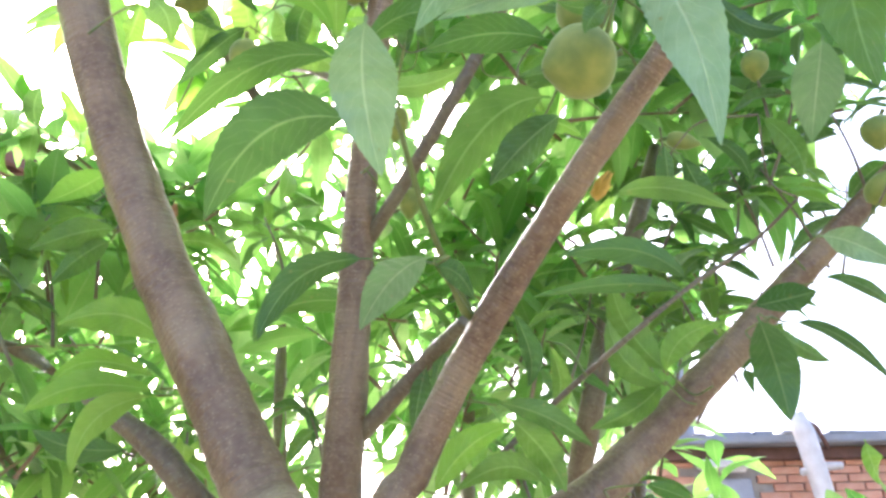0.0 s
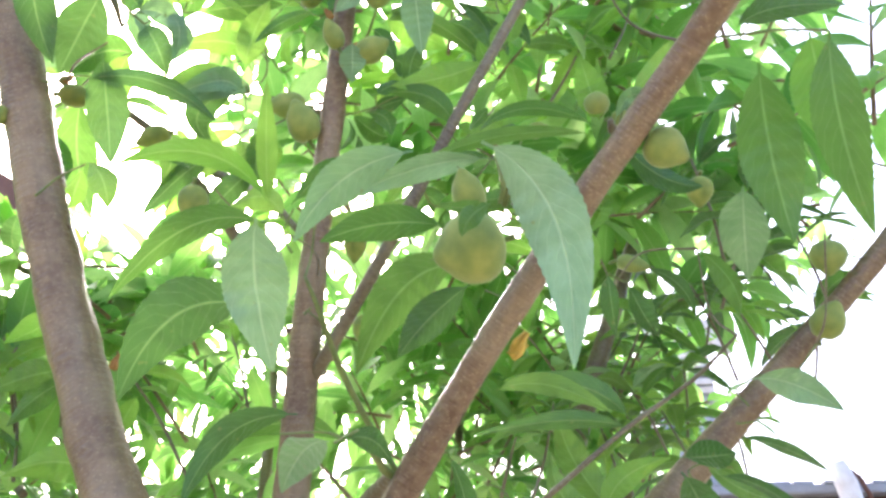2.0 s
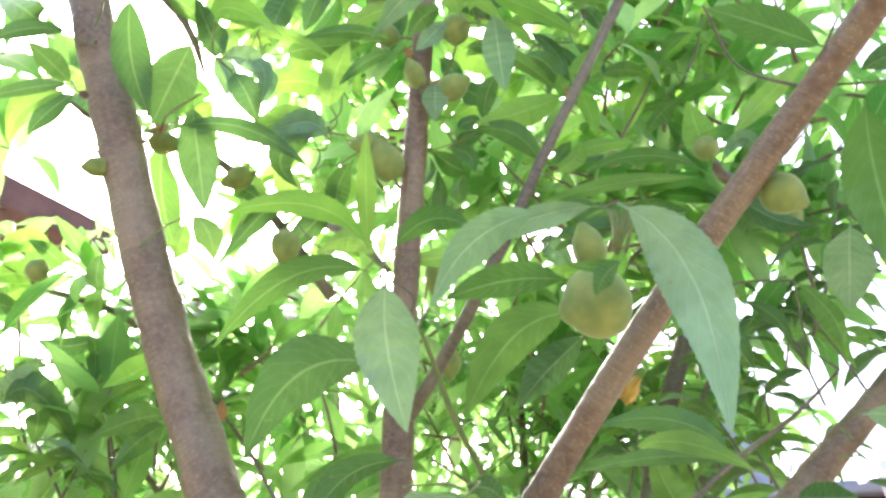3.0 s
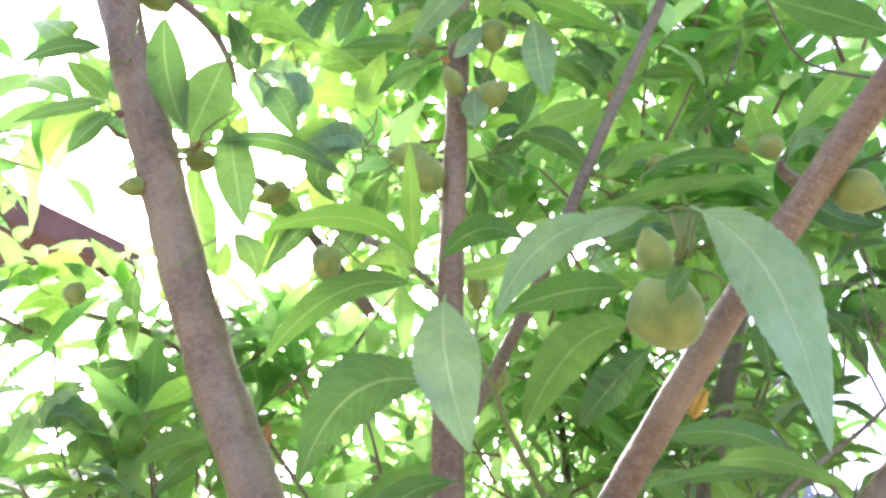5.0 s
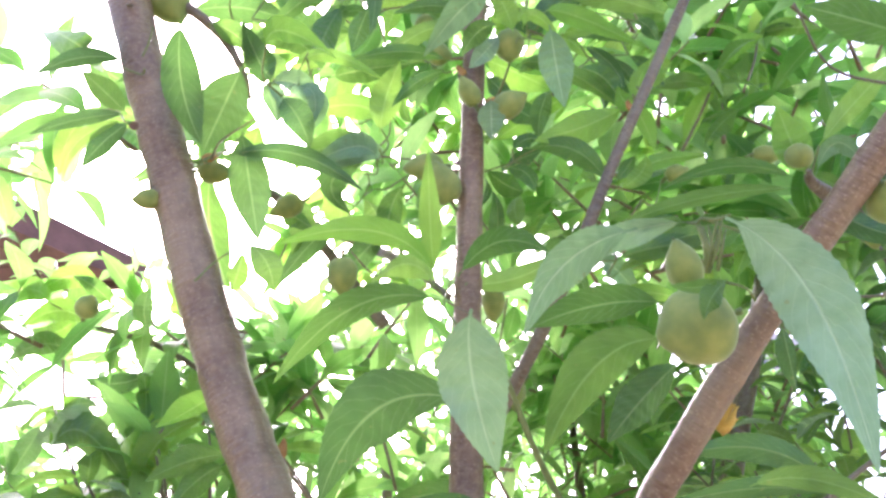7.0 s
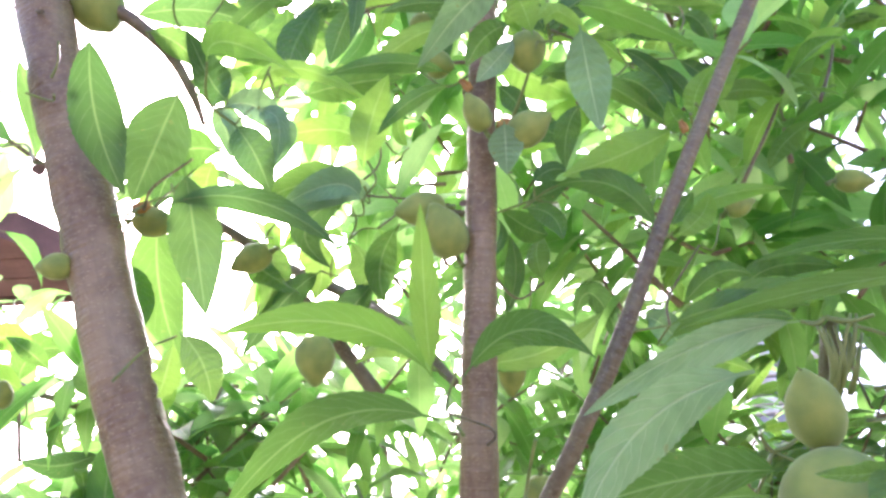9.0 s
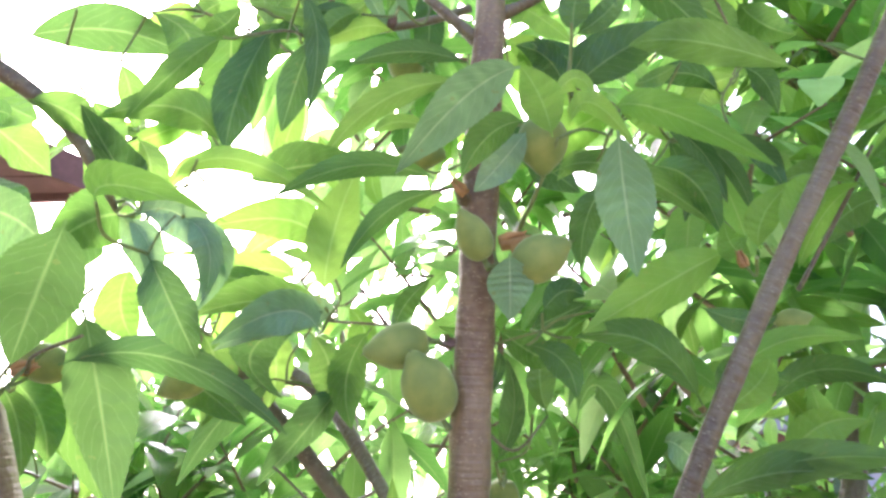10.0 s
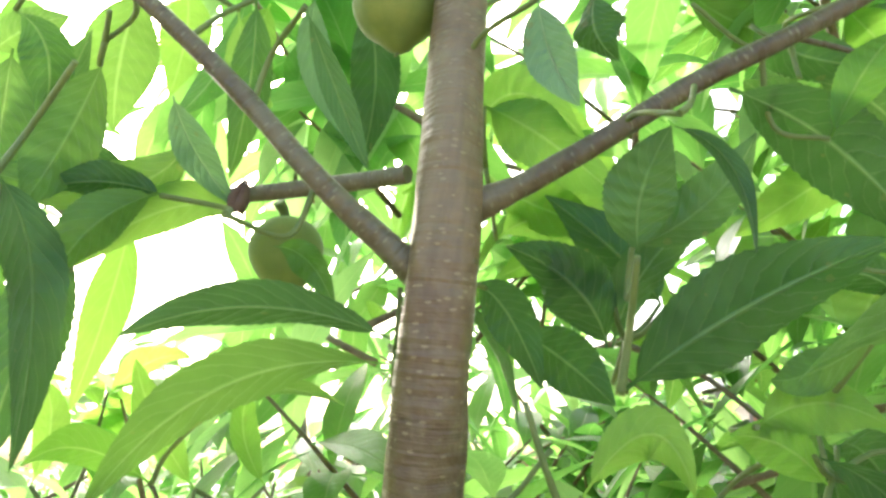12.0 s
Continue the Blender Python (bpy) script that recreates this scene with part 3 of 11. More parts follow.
leaf(tree, (-0.223, 0.591, 2.255), (-0.237, 0.574, 2.183), (-0.234, 0.555, 2.117), 0.0370, (-0.571, 0.801, 0.181), 0.30, 0.12, "dark", 0.10)
leaf(tree, (-0.181, 0.574, 2.227), (-0.193, 0.576, 2.186), (-0.201, 0.574, 2.141), 0.0269, (-0.418, 0.806, 0.420), 0.30, 0.12, "dark", 0.10)
leaf(tree, (-0.060, 0.568, 2.182), (-0.103, 0.561, 2.192), (-0.147, 0.558, 2.183), 0.0175, (-0.080, 0.714, 0.695), 0.35, 0.12, "dark", 0.00)
leaf(tree, (-0.064, 0.583, 2.176), (-0.125, 0.584, 2.168), (-0.180, 0.601, 2.126), 0.0230, (-0.073, 0.697, 0.713), 0.30, 0.12, "", 0.10)
leaf(tree, (0.014, 0.596, 2.168), (0.052, 0.585, 2.192), (0.102, 0.590, 2.215), 0.0341, (-0.038, 0.870, 0.491), 0.25, 0.12, "dark", 0.00)
leaf(tree, (0.020, 0.582, 2.211), (0.021, 0.574, 2.229), (0.031, 0.566, 2.249), 0.0242, (0.051, 0.790, 0.611), 0.20, 0.12, "dark", 0.00)
leaf(tree, (0.052, 0.574, 2.265), (0.097, 0.607, 2.254), (0.141, 0.645, 2.225), 0.0316, (-0.134, 0.498, 0.857), 0.25, 0.12, "dark", 0.00)
leaf(tree, (-0.241, 0.602, 2.321), (-0.234, 0.595, 2.285), (-0.225, 0.587, 2.253), 0.0232, (-0.561, 0.826, 0.050), 0.20, 0.12, "", 0.00)
leaf(tree, (-0.174, 0.570, 2.292), (-0.176, 0.559, 2.255), (-0.181, 0.548, 2.225), 0.0245, (-0.673, 0.714, 0.192), 0.20, 0.12, "", 0.20)
leaf(tree, (-0.138, 0.559, 2.268), (-0.134, 0.571, 2.252), (-0.123, 0.584, 2.235), 0.0137, (0.352, -0.774, -0.526), 0.30, 0.12, "pale", 0.20)
leaf(tree, (-0.120, 0.587, 2.232), (-0.145, 0.576, 2.232), (-0.182, 0.567, 2.205), 0.0180, (-0.362, 0.691, 0.625), 0.30, 0.12, "bright", 0.00)
leaf(tree, (-0.256, 0.526, 2.078), (-0.214, 0.531, 2.095), (-0.153, 0.551, 2.062), 0.0170, (-0.114, 0.734, 0.669), 0.30, 0.12, "bright", 0.50)
leaf(tree, (-0.315, 0.530, 1.959), (-0.246, 0.542, 1.962), (-0.175, 0.559, 1.916), 0.0238, (-0.144, 0.881, 0.451), 0.30, 0.12, "dark", 0.00)
leaf(tree, (-0.306, 0.531, 1.996), (-0.300, 0.556, 1.942), (-0.289, 0.574, 1.876), 0.0447, (-0.364, 0.767, 0.528), 0.20, 0.12, "dark", 0.00)
leaf(tree, (-0.287, 0.474, 2.030), (-0.313, 0.496, 1.996), (-0.340, 0.520, 1.958), 0.0502, (-0.321, 0.475, 0.819), 0.20, 0.12, "dark", 0.00)
leaf(tree, (-0.321, 0.403, 2.026), (-0.333, 0.445, 1.985), (-0.322, 0.485, 1.938), 0.0387, (-0.346, 0.527, 0.776), 0.20, 0.12, "dark", 0.00)
leaf(tree, (-0.329, 0.374, 1.879), (-0.352, 0.354, 1.859), (-0.377, 0.335, 1.830), 0.0127, (-0.667, 0.367, 0.648), 0.30, 0.12, "dark", 0.00)
leaf(tree, (-0.325, 0.348, 1.913), (-0.346, 0.327, 1.899), (-0.370, 0.312, 1.868), 0.0145, (-0.655, 0.324, 0.683), 0.30, 0.12, "dark", 0.00)
leaf(tree, (-0.329, 0.374, 1.879), (-0.338, 0.353, 1.885), (-0.348, 0.333, 1.890), 0.0209, (-0.453, 0.343, 0.823), 0.30, 0.12, "", 0.00)
leaf(tree, (-0.328, 0.380, 1.875), (-0.344, 0.376, 1.853), (-0.358, 0.377, 1.828), 0.0186, (-0.573, 0.526, 0.628), 0.30, 0.12, "dark", 0.00)
leaf(tree, (-0.329, 0.377, 1.876), (-0.356, 0.363, 1.845), (-0.368, 0.373, 1.815), 0.0118, (-0.585, 0.512, 0.629), 0.30, 0.12, "bright", 0.00)
leaf(tree, (-0.426, 0.560, 2.243), (-0.354, 0.572, 2.252), (-0.293, 0.592, 2.232), 0.0409, (-0.115, 0.638, 0.761), 0.25, 0.12, "dark", 0.00)
leaf(tree, (0.336, 0.519, 1.776), (0.346, 0.563, 1.760), (0.365, 0.632, 1.742), 0.0444, (-0.309, -0.172, -0.935), 0.15, 0.12, "pale", 0.00)
leaf(tree, (0.350, 0.455, 1.862), (0.359, 0.498, 1.802), (0.363, 0.510, 1.711), 0.0539, (0.352, 0.726, 0.591), 0.20, 0.12, "", 0.00)
leaf(tree, (0.375, 0.411, 1.851), (0.386, 0.438, 1.812), (0.400, 0.465, 1.764), 0.0486, (0.355, 0.570, 0.741), 0.20, 0.12, "bright", 0.00)
leaf(tree, (0.276, 0.352, 1.827), (0.237, 0.345, 1.846), (0.188, 0.321, 1.845), 0.0288, (-0.030, 0.448, 0.894), 0.30, 0.12, "", 0.00)
leaf(tree, (0.294, 0.357, 1.804), (0.320, 0.346, 1.810), (0.382, 0.364, 1.829), 0.0195, (-0.188, 0.610, 0.770), 0.30, 0.12, "dark", 0.00)
leaf(tree, (-0.011, 0.483, 1.545), (-0.043, 0.534, 1.552), (-0.073, 0.593, 1.535), 0.0325, (-0.452, -0.321, -0.832), 0.15, 0.12, "pale", 0.20)
leaf(tree, (-0.068, 0.602, 1.606), (-0.128, 0.603, 1.590), (-0.156, 0.588, 1.525), 0.0296, (-0.341, 0.768, 0.541), 0.30, 0.12, "dark", 0.10)
leaf(tree, (0.265, 0.615, 1.551), (0.290, 0.657, 1.519), (0.286, 0.645, 1.467), 0.0391, (0.311, 0.714, 0.627), 0.20, 0.12, "dark", 0.10)
leaf(tree, (0.274, 0.643, 1.571), (0.288, 0.605, 1.561), (0.303, 0.580, 1.557), 0.0265, (0.763, 0.294, 0.576), 0.30, 0.12, "dark", 0.00)
leaf(tree, (0.302, 0.636, 1.552), (0.344, 0.636, 1.537), (0.397, 0.666, 1.501), 0.0128, (0.054, 0.643, 0.764), 0.35, 0.12, "dark", 0.00)
leaf(tree, (0.310, 0.583, 1.570), (0.338, 0.575, 1.559), (0.387, 0.612, 1.547), 0.0120, (-0.068, 0.589, 0.805), 0.35, 0.12, "dark", 0.00)
leaf(tree, (0.353, 0.644, 1.643), (0.395, 0.660, 1.642), (0.437, 0.664, 1.616), 0.0312, (0.052, -0.831, -0.553), 0.25, 0.12, "pale", 0.00)
leaf(tree, (0.038, 0.650, 1.489), (0.081, 0.650, 1.476), (0.122, 0.665, 1.453), 0.0217, (-0.024, 0.812, 0.584), 0.30, 0.12, "dark", 0.00)
leaf(tree, (0.047, 0.619, 1.468), (0.080, 0.668, 1.450), (0.097, 0.676, 1.418), 0.0291, (-0.177, 0.602, 0.778), 0.30, 0.12, "", 0.00)
leaf(tree, (0.080, 0.671, 1.422), (0.047, 0.673, 1.439), (0.003, 0.682, 1.420), 0.0243, (0.119, 0.862, 0.493), 0.30, 0.12, "", 0.00)
leaf(tree, (0.109, 0.434, 1.562), (0.143, 0.426, 1.562), (0.181, 0.419, 1.540), 0.0153, (0.238, 0.817, 0.525), 0.30, 0.12, "", 0.00)
leaf(tree, (-0.074, 0.867, 1.656), (-0.150, 0.851, 1.679), (-0.231, 0.841, 1.648), 0.0306, (-0.150, 0.833, 0.533), 0.30, 0.12, "", 0.00)
leaf(tree, (-0.146, 0.726, 2.426), (-0.151, 0.747, 2.391), (-0.139, 0.773, 2.351), 0.0223, (0.265, -0.785, -0.560), 0.25, 0.12, "pale", 0.20)
leaf(tree, (-0.173, 0.721, 2.418), (-0.188, 0.732, 2.393), (-0.202, 0.745, 2.359), 0.0282, (-0.294, 0.654, 0.696), 0.25, 0.12, "bright", 0.10)
leaf(tree, (-0.263, 0.725, 2.440), (-0.281, 0.740, 2.401), (-0.291, 0.758, 2.357), 0.0481, (-0.408, 0.611, 0.679), 0.25, 0.12, "", 0.10)
leaf(tree, (-0.057, 0.869, 2.414), (-0.005, 0.884, 2.389), (0.054, 0.896, 2.348), 0.0619, (0.016, 0.772, 0.636), 0.20, 0.12, "bright", 0.10)
leaf(tree, (0.090, 0.910, 2.356), (0.029, 0.926, 2.331), (-0.055, 0.937, 2.289), 0.0548, (0.039, 0.828, 0.559), 0.20, 0.12, "bright", 0.10)
leaf(tree, (-0.130, 0.775, 2.453), (-0.125, 0.802, 2.412), (-0.140, 0.828, 2.354), 0.0361, (-0.173, 0.707, 0.685), 0.25, 0.12, "dark", 0.10)
leaf(tree, (0.160, 0.733, 2.394), (0.180, 0.739, 2.371), (0.196, 0.745, 2.345), 0.0316, (0.317, 0.670, 0.671), 0.25, 0.12, "bright", 0.10)
leaf(tree, (0.077, 0.743, 2.420), (0.115, 0.750, 2.394), (0.159, 0.745, 2.376), 0.0302, (0.208, 0.681, 0.702), 0.25, 0.12, "", 0.10)
leaf(tree, (0.227, 0.864, 2.366), (0.187, 0.889, 2.343), (0.134, 0.914, 2.314), 0.0458, (0.268, 0.772, 0.576), 0.25, 0.12, "bright", 0.10)
leaf(tree, (-0.259, 0.772, 2.473), (-0.264, 0.788, 2.446), (-0.281, 0.804, 2.405), 0.0371, (-0.351, 0.626, 0.697), 0.25, 0.12, "bright", 0.10)
leaf(tree, (-0.355, 0.722, 2.447), (-0.354, 0.746, 2.415), (-0.365, 0.768, 2.363), 0.0462, (-0.480, 0.577, 0.661), 0.25, 0.12, "", 0.10)
leaf(tree, (-0.027, 0.779, 2.220), (-0.002, 0.782, 2.203), (0.026, 0.784, 2.177), 0.0363, (0.024, 0.900, 0.434), 0.25, 0.12, "dark", 0.10)
leaf(tree, (-0.050, 0.742, 2.242), (-0.032, 0.748, 2.224), (-0.015, 0.754, 2.184), 0.0282, (-0.036, 0.882, 0.470), 0.25, 0.12, "dark", 0.10)
leaf(tree, (0.112, 0.379, 1.675), (0.098, 0.370, 1.659), (0.091, 0.374, 1.646), 0.0146, (-0.190, 0.928, 0.321), 0.30, 0.12, "", 0.30)
leaf(tree, (0.104, 0.367, 1.670), (0.092, 0.373, 1.668), (0.074, 0.367, 1.668), 0.0095, (-0.007, 0.731, 0.683), 0.30, 0.12, "", 0.30)
leaf(tree, (-0.216, 0.605, 2.267), (-0.238, 0.603, 2.241), (-0.254, 0.609, 2.198), 0.0294, (-0.484, 0.644, 0.592), 0.30, 0.12, "dark", 0.10)
leaf(tree, (-0.263, 0.595, 2.271), (-0.268, 0.617, 2.216), (-0.278, 0.627, 2.154), 0.0489, (-0.524, 0.654, 0.546), 0.25, 0.12, "", 0.10)
leaf(tree, (-0.195, 0.629, 2.271), (-0.214, 0.617, 2.272), (-0.236, 0.611, 2.256), 0.0176, (-0.416, 0.642, 0.644), 0.30, 0.12, "dark", 0.10)
leaf(tree, (-0.232, 0.695, 2.271), (-0.245, 0.705, 2.227), (-0.262, 0.709, 2.171), 0.0245, (-0.424, 0.732, 0.533), 0.25, 0.12, "bright", 0.10)
leaf(tree, (-0.344, 0.652, 2.116), (-0.382, 0.637, 2.113), (-0.430, 0.644, 2.084), 0.0519, (-0.236, 0.786, 0.572), 0.31, 0.16)
leaf(tree, (-0.381, 0.656, 2.142), (-0.413, 0.669, 2.109), (-0.423, 0.677, 2.068), 0.0474, (-0.704, 0.406, 0.583), 0.22, 0.20, "dark")
leaf(tree, (-0.263, 0.616, 2.329), (-0.246, 0.613, 2.338), (-0.228, 0.618, 2.347), 0.0251, (-0.219, 0.837, 0.501), 0.46, 0.15)
leaf(tree, (-0.246, 0.618, 2.291), (-0.232, 0.622, 2.307), (-0.212, 0.613, 2.335), 0.0221, (-0.462, 0.703, 0.541), 0.37, 0.10, "dark")
leaf(tree, (-0.276, 0.649, 2.278), (-0.259, 0.651, 2.287), (-0.227, 0.657, 2.277), 0.0226, (-0.102, 0.756, 0.647), 0.35, 0.18)
leaf(tree, (-0.700, 0.755, 2.398), (-0.639, 0.771, 2.353), (-0.577, 0.780, 2.318), 0.0666, (-0.422, 0.906, -0.033), 0.40, 0.16)
leaf(tree, (-0.640, 0.742, 2.235), (-0.580, 0.747, 2.215), (-0.549, 0.764, 2.171), 0.0568, (-0.525, 0.836, -0.159), 0.43, 0.15, "dark")
leaf(tree, (0.174, 0.687, 2.310), (0.199, 0.706, 2.296), (0.226, 0.707, 2.282), 0.0316, (0.282, 0.540, 0.793), 0.39, 0.21)
leaf(tree, (0.135, 0.723, 2.343), (0.166, 0.728, 2.329), (0.190, 0.742, 2.303), 0.0299, (0.270, 0.608, 0.747), 0.33, 0.21, "dark")
leaf(tree, (0.080, 0.634, 2.325), (0.102, 0.644, 2.315), (0.133, 0.643, 2.306), 0.0237, (-0.040, 0.816, 0.577), 0.37, 0.12, "dark")
leaf(tree, (-0.494, 0.648, 2.230), (-0.516, 0.644, 2.236), (-0.563, 0.641, 2.222), 0.0279, (-0.240, 0.690, 0.683), 0.30, 0.16, "dark")
leaf(tree, (-0.742, 0.807, 2.398), (-0.660, 0.817, 2.337), (-0.591, 0.837, 2.278), 0.0760, (-0.123, 0.874, 0.470), 0.38, 0.21)
leaf(tree, (-0.481, 0.599, 2.114), (-0.440, 0.617, 2.108), (-0.405, 0.624, 2.072), 0.0590, (0.106, -0.848, -0.519), 0.41, 0.10, "pale")
leaf(tree, (-0.760, 0.944, 2.004), (-0.728, 0.918, 2.038), (-0.664, 0.904, 2.032), 0.0507, (-0.410, 0.334, 0.849), 0.44, 0.16)
leaf(tree, (-0.394, 0.640, 2.042), (-0.397, 0.667, 1.973), (-0.371, 0.691, 1.892), 0.0503, (-0.770, 0.634, 0.067), 0.42, 0.16)
leaf(tree, (0.098, 0.767, 1.954), (0.120, 0.772, 1.986), (0.143, 0.774, 2.004), 0.0218, (0.305, 0.942, -0.139), 0.42, 0.22, "bright")
leaf(tree, (0.115, 0.793, 1.946), (0.159, 0.795, 1.985), (0.199, 0.812, 1.986), 0.0258, (-0.177, 0.932, 0.317), 0.32, 0.10)
leaf(tree, (0.163, 0.751, 1.912), (0.192, 0.747, 1.940), (0.230, 0.748, 1.943), 0.0374, (0.143, 0.938, -0.316), 0.39, 0.13, "bright")
leaf(tree, (0.085, 0.690, 1.882), (0.144, 0.701, 1.901), (0.207, 0.703, 1.895), 0.0266, (-0.206, 0.875, 0.438), 0.34, 0.22)
leaf(tree, (0.078, 0.791, 1.937), (0.095, 0.789, 1.928), (0.125, 0.816, 1.889), 0.0293, (0.221, -0.904, -0.365), 0.40, 0.10, "pale")
leaf(tree, (0.007, 0.853, 1.966), (0.035, 0.832, 1.992), (0.069, 0.868, 1.892), 0.0286, (0.052, 0.811, 0.583), 0.30, 0.21, "dark")
leaf(tree, (-0.018, 0.629, 2.007), (-0.002, 0.634, 2.024), (0.013, 0.631, 2.018), 0.0211, (-0.136, 0.972, 0.191), 0.33, 0.15, "dark")
leaf(tree, (-0.172, 0.601, 1.992), (-0.195, 0.592, 2.007), (-0.245, 0.588, 1.984), 0.0312, (0.194, -0.950, -0.244), 0.39, 0.17, "pale")
leaf(tree, (-0.241, 0.703, 1.986), (-0.285, 0.718, 1.963), (-0.322, 0.715, 1.904), 0.0292, (-0.228, 0.885, 0.406), 0.32, 0.18, "dark")
leaf(tree, (-0.193, 0.736, 1.987), (-0.218, 0.728, 1.949), (-0.266, 0.746, 1.905), 0.0340, (-0.293, 0.839, 0.458), 0.45, 0.15, "dark")
leaf(tree, (0.082, 0.725, 1.880), (0.152, 0.702, 1.908), (0.237, 0.689, 1.904), 0.0303, (0.194, 0.969, -0.153), 0.32, 0.16)
leaf(tree, (0.175, 0.785, 1.862), (0.124, 0.761, 1.875), (0.058, 0.770, 1.866), 0.0258, (-0.207, 0.972, 0.109), 0.37, 0.09, "bright")
leaf(tree, (0.236, 0.814, 1.905), (0.268, 0.826, 1.965), (0.241, 0.798, 1.942), 0.0279, (0.343, 0.860, 0.379), 0.38, 0.13, "bright")
leaf(tree, (0.181, 0.826, 1.971), (0.226, 0.824, 2.001), (0.281, 0.799, 1.979), 0.0294, (-0.189, 0.889, 0.418), 0.23, 0.09)
leaf(tree, (0.290, 0.752, 2.136), (0.265, 0.782, 2.136), (0.241, 0.792, 2.107), 0.0319, (0.248, 0.967, -0.053), 0.28, 0.14)
leaf(tree, (-0.430, 0.631, 1.982), (-0.410, 0.651, 1.955), (-0.406, 0.666, 1.919), 0.0399, (-0.677, 0.720, 0.155), 0.31, 0.12)
leaf(tree, (-0.271, 0.689, 2.051), (-0.247, 0.715, 2.013), (-0.256, 0.728, 1.966), 0.0438, (-0.746, 0.649, 0.149), 0.36, 0.18, "bright")
leaf(tree, (-0.219, 0.719, 2.030), (-0.200, 0.724, 1.997), (-0.211, 0.737, 1.962), 0.0337, (-0.551, 0.820, 0.152), 0.41, 0.11)
leaf(tree, (-0.305, 0.692, 2.027), (-0.292, 0.703, 1.992), (-0.307, 0.716, 1.951), 0.0360, (-0.528, 0.779, 0.340), 0.39, 0.09)
leaf(tree, (-0.197, 0.753, 2.064), (-0.180, 0.763, 2.038), (-0.192, 0.778, 2.004), 0.0278, (-0.431, 0.844, 0.319), 0.42, 0.14, "bright")
leaf(tree, (-0.305, 0.655, 1.983), (-0.284, 0.672, 1.970), (-0.249, 0.672, 1.943), 0.0314, (-0.511, 0.831, -0.219), 0.30, 0.17)
leaf(tree, (-0.156, 0.686, 2.020), (-0.178, 0.699, 1.985), (-0.174, 0.705, 1.943), 0.0320, (-0.489, 0.772, 0.407), 0.41, 0.20)
leaf(tree, (-0.216, 0.681, 2.064), (-0.253, 0.665, 2.069), (-0.302, 0.673, 2.049), 0.0287, (-0.189, 0.849, 0.493), 0.41, 0.17, "bright")
leaf(tree, (0.013, 0.624, 2.186), (0.031, 0.622, 2.221), (0.069, 0.628, 2.251), 0.0202, (-0.265, 0.954, 0.142), 0.44, 0.10, "dark")
leaf(tree, (0.011, 0.624, 2.186), (-0.000, 0.605, 2.205), (-0.025, 0.605, 2.222), 0.0264, (-0.239, 0.922, 0.304), 0.43, 0.22, "dark")
leaf(tree, (0.019, 0.593, 2.216), (0.045, 0.587, 2.230), (0.062, 0.584, 2.253), 0.0190, (-0.100, 0.948, 0.302), 0.27, 0.09, "dark")
leaf(tree, (0.162, 0.681, 2.227), (0.134, 0.685, 2.218), (0.125, 0.679, 2.192), 0.0334, (-0.098, 0.995, 0.016), 0.44, 0.21, "bright")
leaf(tree, (0.118, 0.654, 2.282), (0.097, 0.655, 2.296), (0.076, 0.641, 2.303), 0.0222, (-0.006, 0.766, 0.642), 0.22, 0.18)
leaf(tree, (-0.034, 0.653, 2.268), (-0.012, 0.658, 2.255), (0.019, 0.664, 2.245), 0.0256, (0.049, 0.734, 0.677), 0.37, 0.13, "bright")
leaf(tree, (-0.041, 0.647, 2.286), (-0.020, 0.642, 2.304), (0.009, 0.652, 2.284), 0.0249, (-0.115, 0.675, 0.729), 0.33, 0.19, "bright")
leaf(tree, (-0.135, 0.598, 2.328), (-0.130, 0.603, 2.298), (-0.121, 0.608, 2.288), 0.0183, (-0.510, 0.848, 0.145), 0.35, 0.19, "bright")
leaf(tree, (-0.211, 0.565, 2.313), (-0.198, 0.570, 2.296), (-0.202, 0.578, 2.270), 0.0203, (-0.556, 0.810, 0.185), 0.41, 0.08)
leaf(tree, (-0.601, 0.777, 1.959), (-0.649, 0.769, 1.986), (-0.735, 0.811, 1.978), 0.0334, (-0.090, 0.751, 0.654), 0.27, 0.13, "bright")
leaf(tree, (-0.586, 0.787, 1.944), (-0.599, 0.759, 1.958), (-0.640, 0.764, 1.983), 0.0235, (-0.307, 0.908, 0.285), 0.39, 0.13)
leaf(tree, (-0.674, 0.777, 1.951), (-0.715, 0.781, 1.979), (-0.869, 0.890, 2.045), 0.0337, (-0.057, 0.765, 0.642), 0.31, 0.16, "bright")
leaf(tree, (-0.625, 0.805, 1.923), (-0.671, 0.795, 1.948), (-0.740, 0.813, 1.933), 0.0333, (-0.311, 0.764, 0.565), 0.41, 0.17, "bright")
leaf(tree, (-0.648, 0.812, 1.885), (-0.677, 0.789, 1.894), (-0.839, 0.924, 1.939), 0.0322, (-0.364, 0.753, 0.549), 0.34, 0.18)
leaf(tree, (-0.542, 0.827, 1.962), (-0.568, 0.814, 1.976), (-0.575, 0.798, 2.006), 0.0252, (-0.496, 0.835, 0.236), 0.33, 0.11, "bright")
leaf(tree, (-0.506, 0.865, 1.906), (-0.478, 0.848, 1.931), (-0.486, 0.832, 1.970), 0.0282, (-0.510, 0.636, 0.579), 0.24, 0.14, "bright")
leaf(tree, (-0.314, 0.558, 2.254), (-0.278, 0.561, 2.226), (-0.285, 0.561, 2.188), 0.0341, (-0.163, 0.987, -0.006), 0.44, 0.13)
leaf(tree, (-0.299, 0.595, 2.294), (-0.321, 0.603, 2.284), (-0.349, 0.595, 2.267), 0.0287, (-0.228, 0.854, 0.467), 0.28, 0.14, "bright")
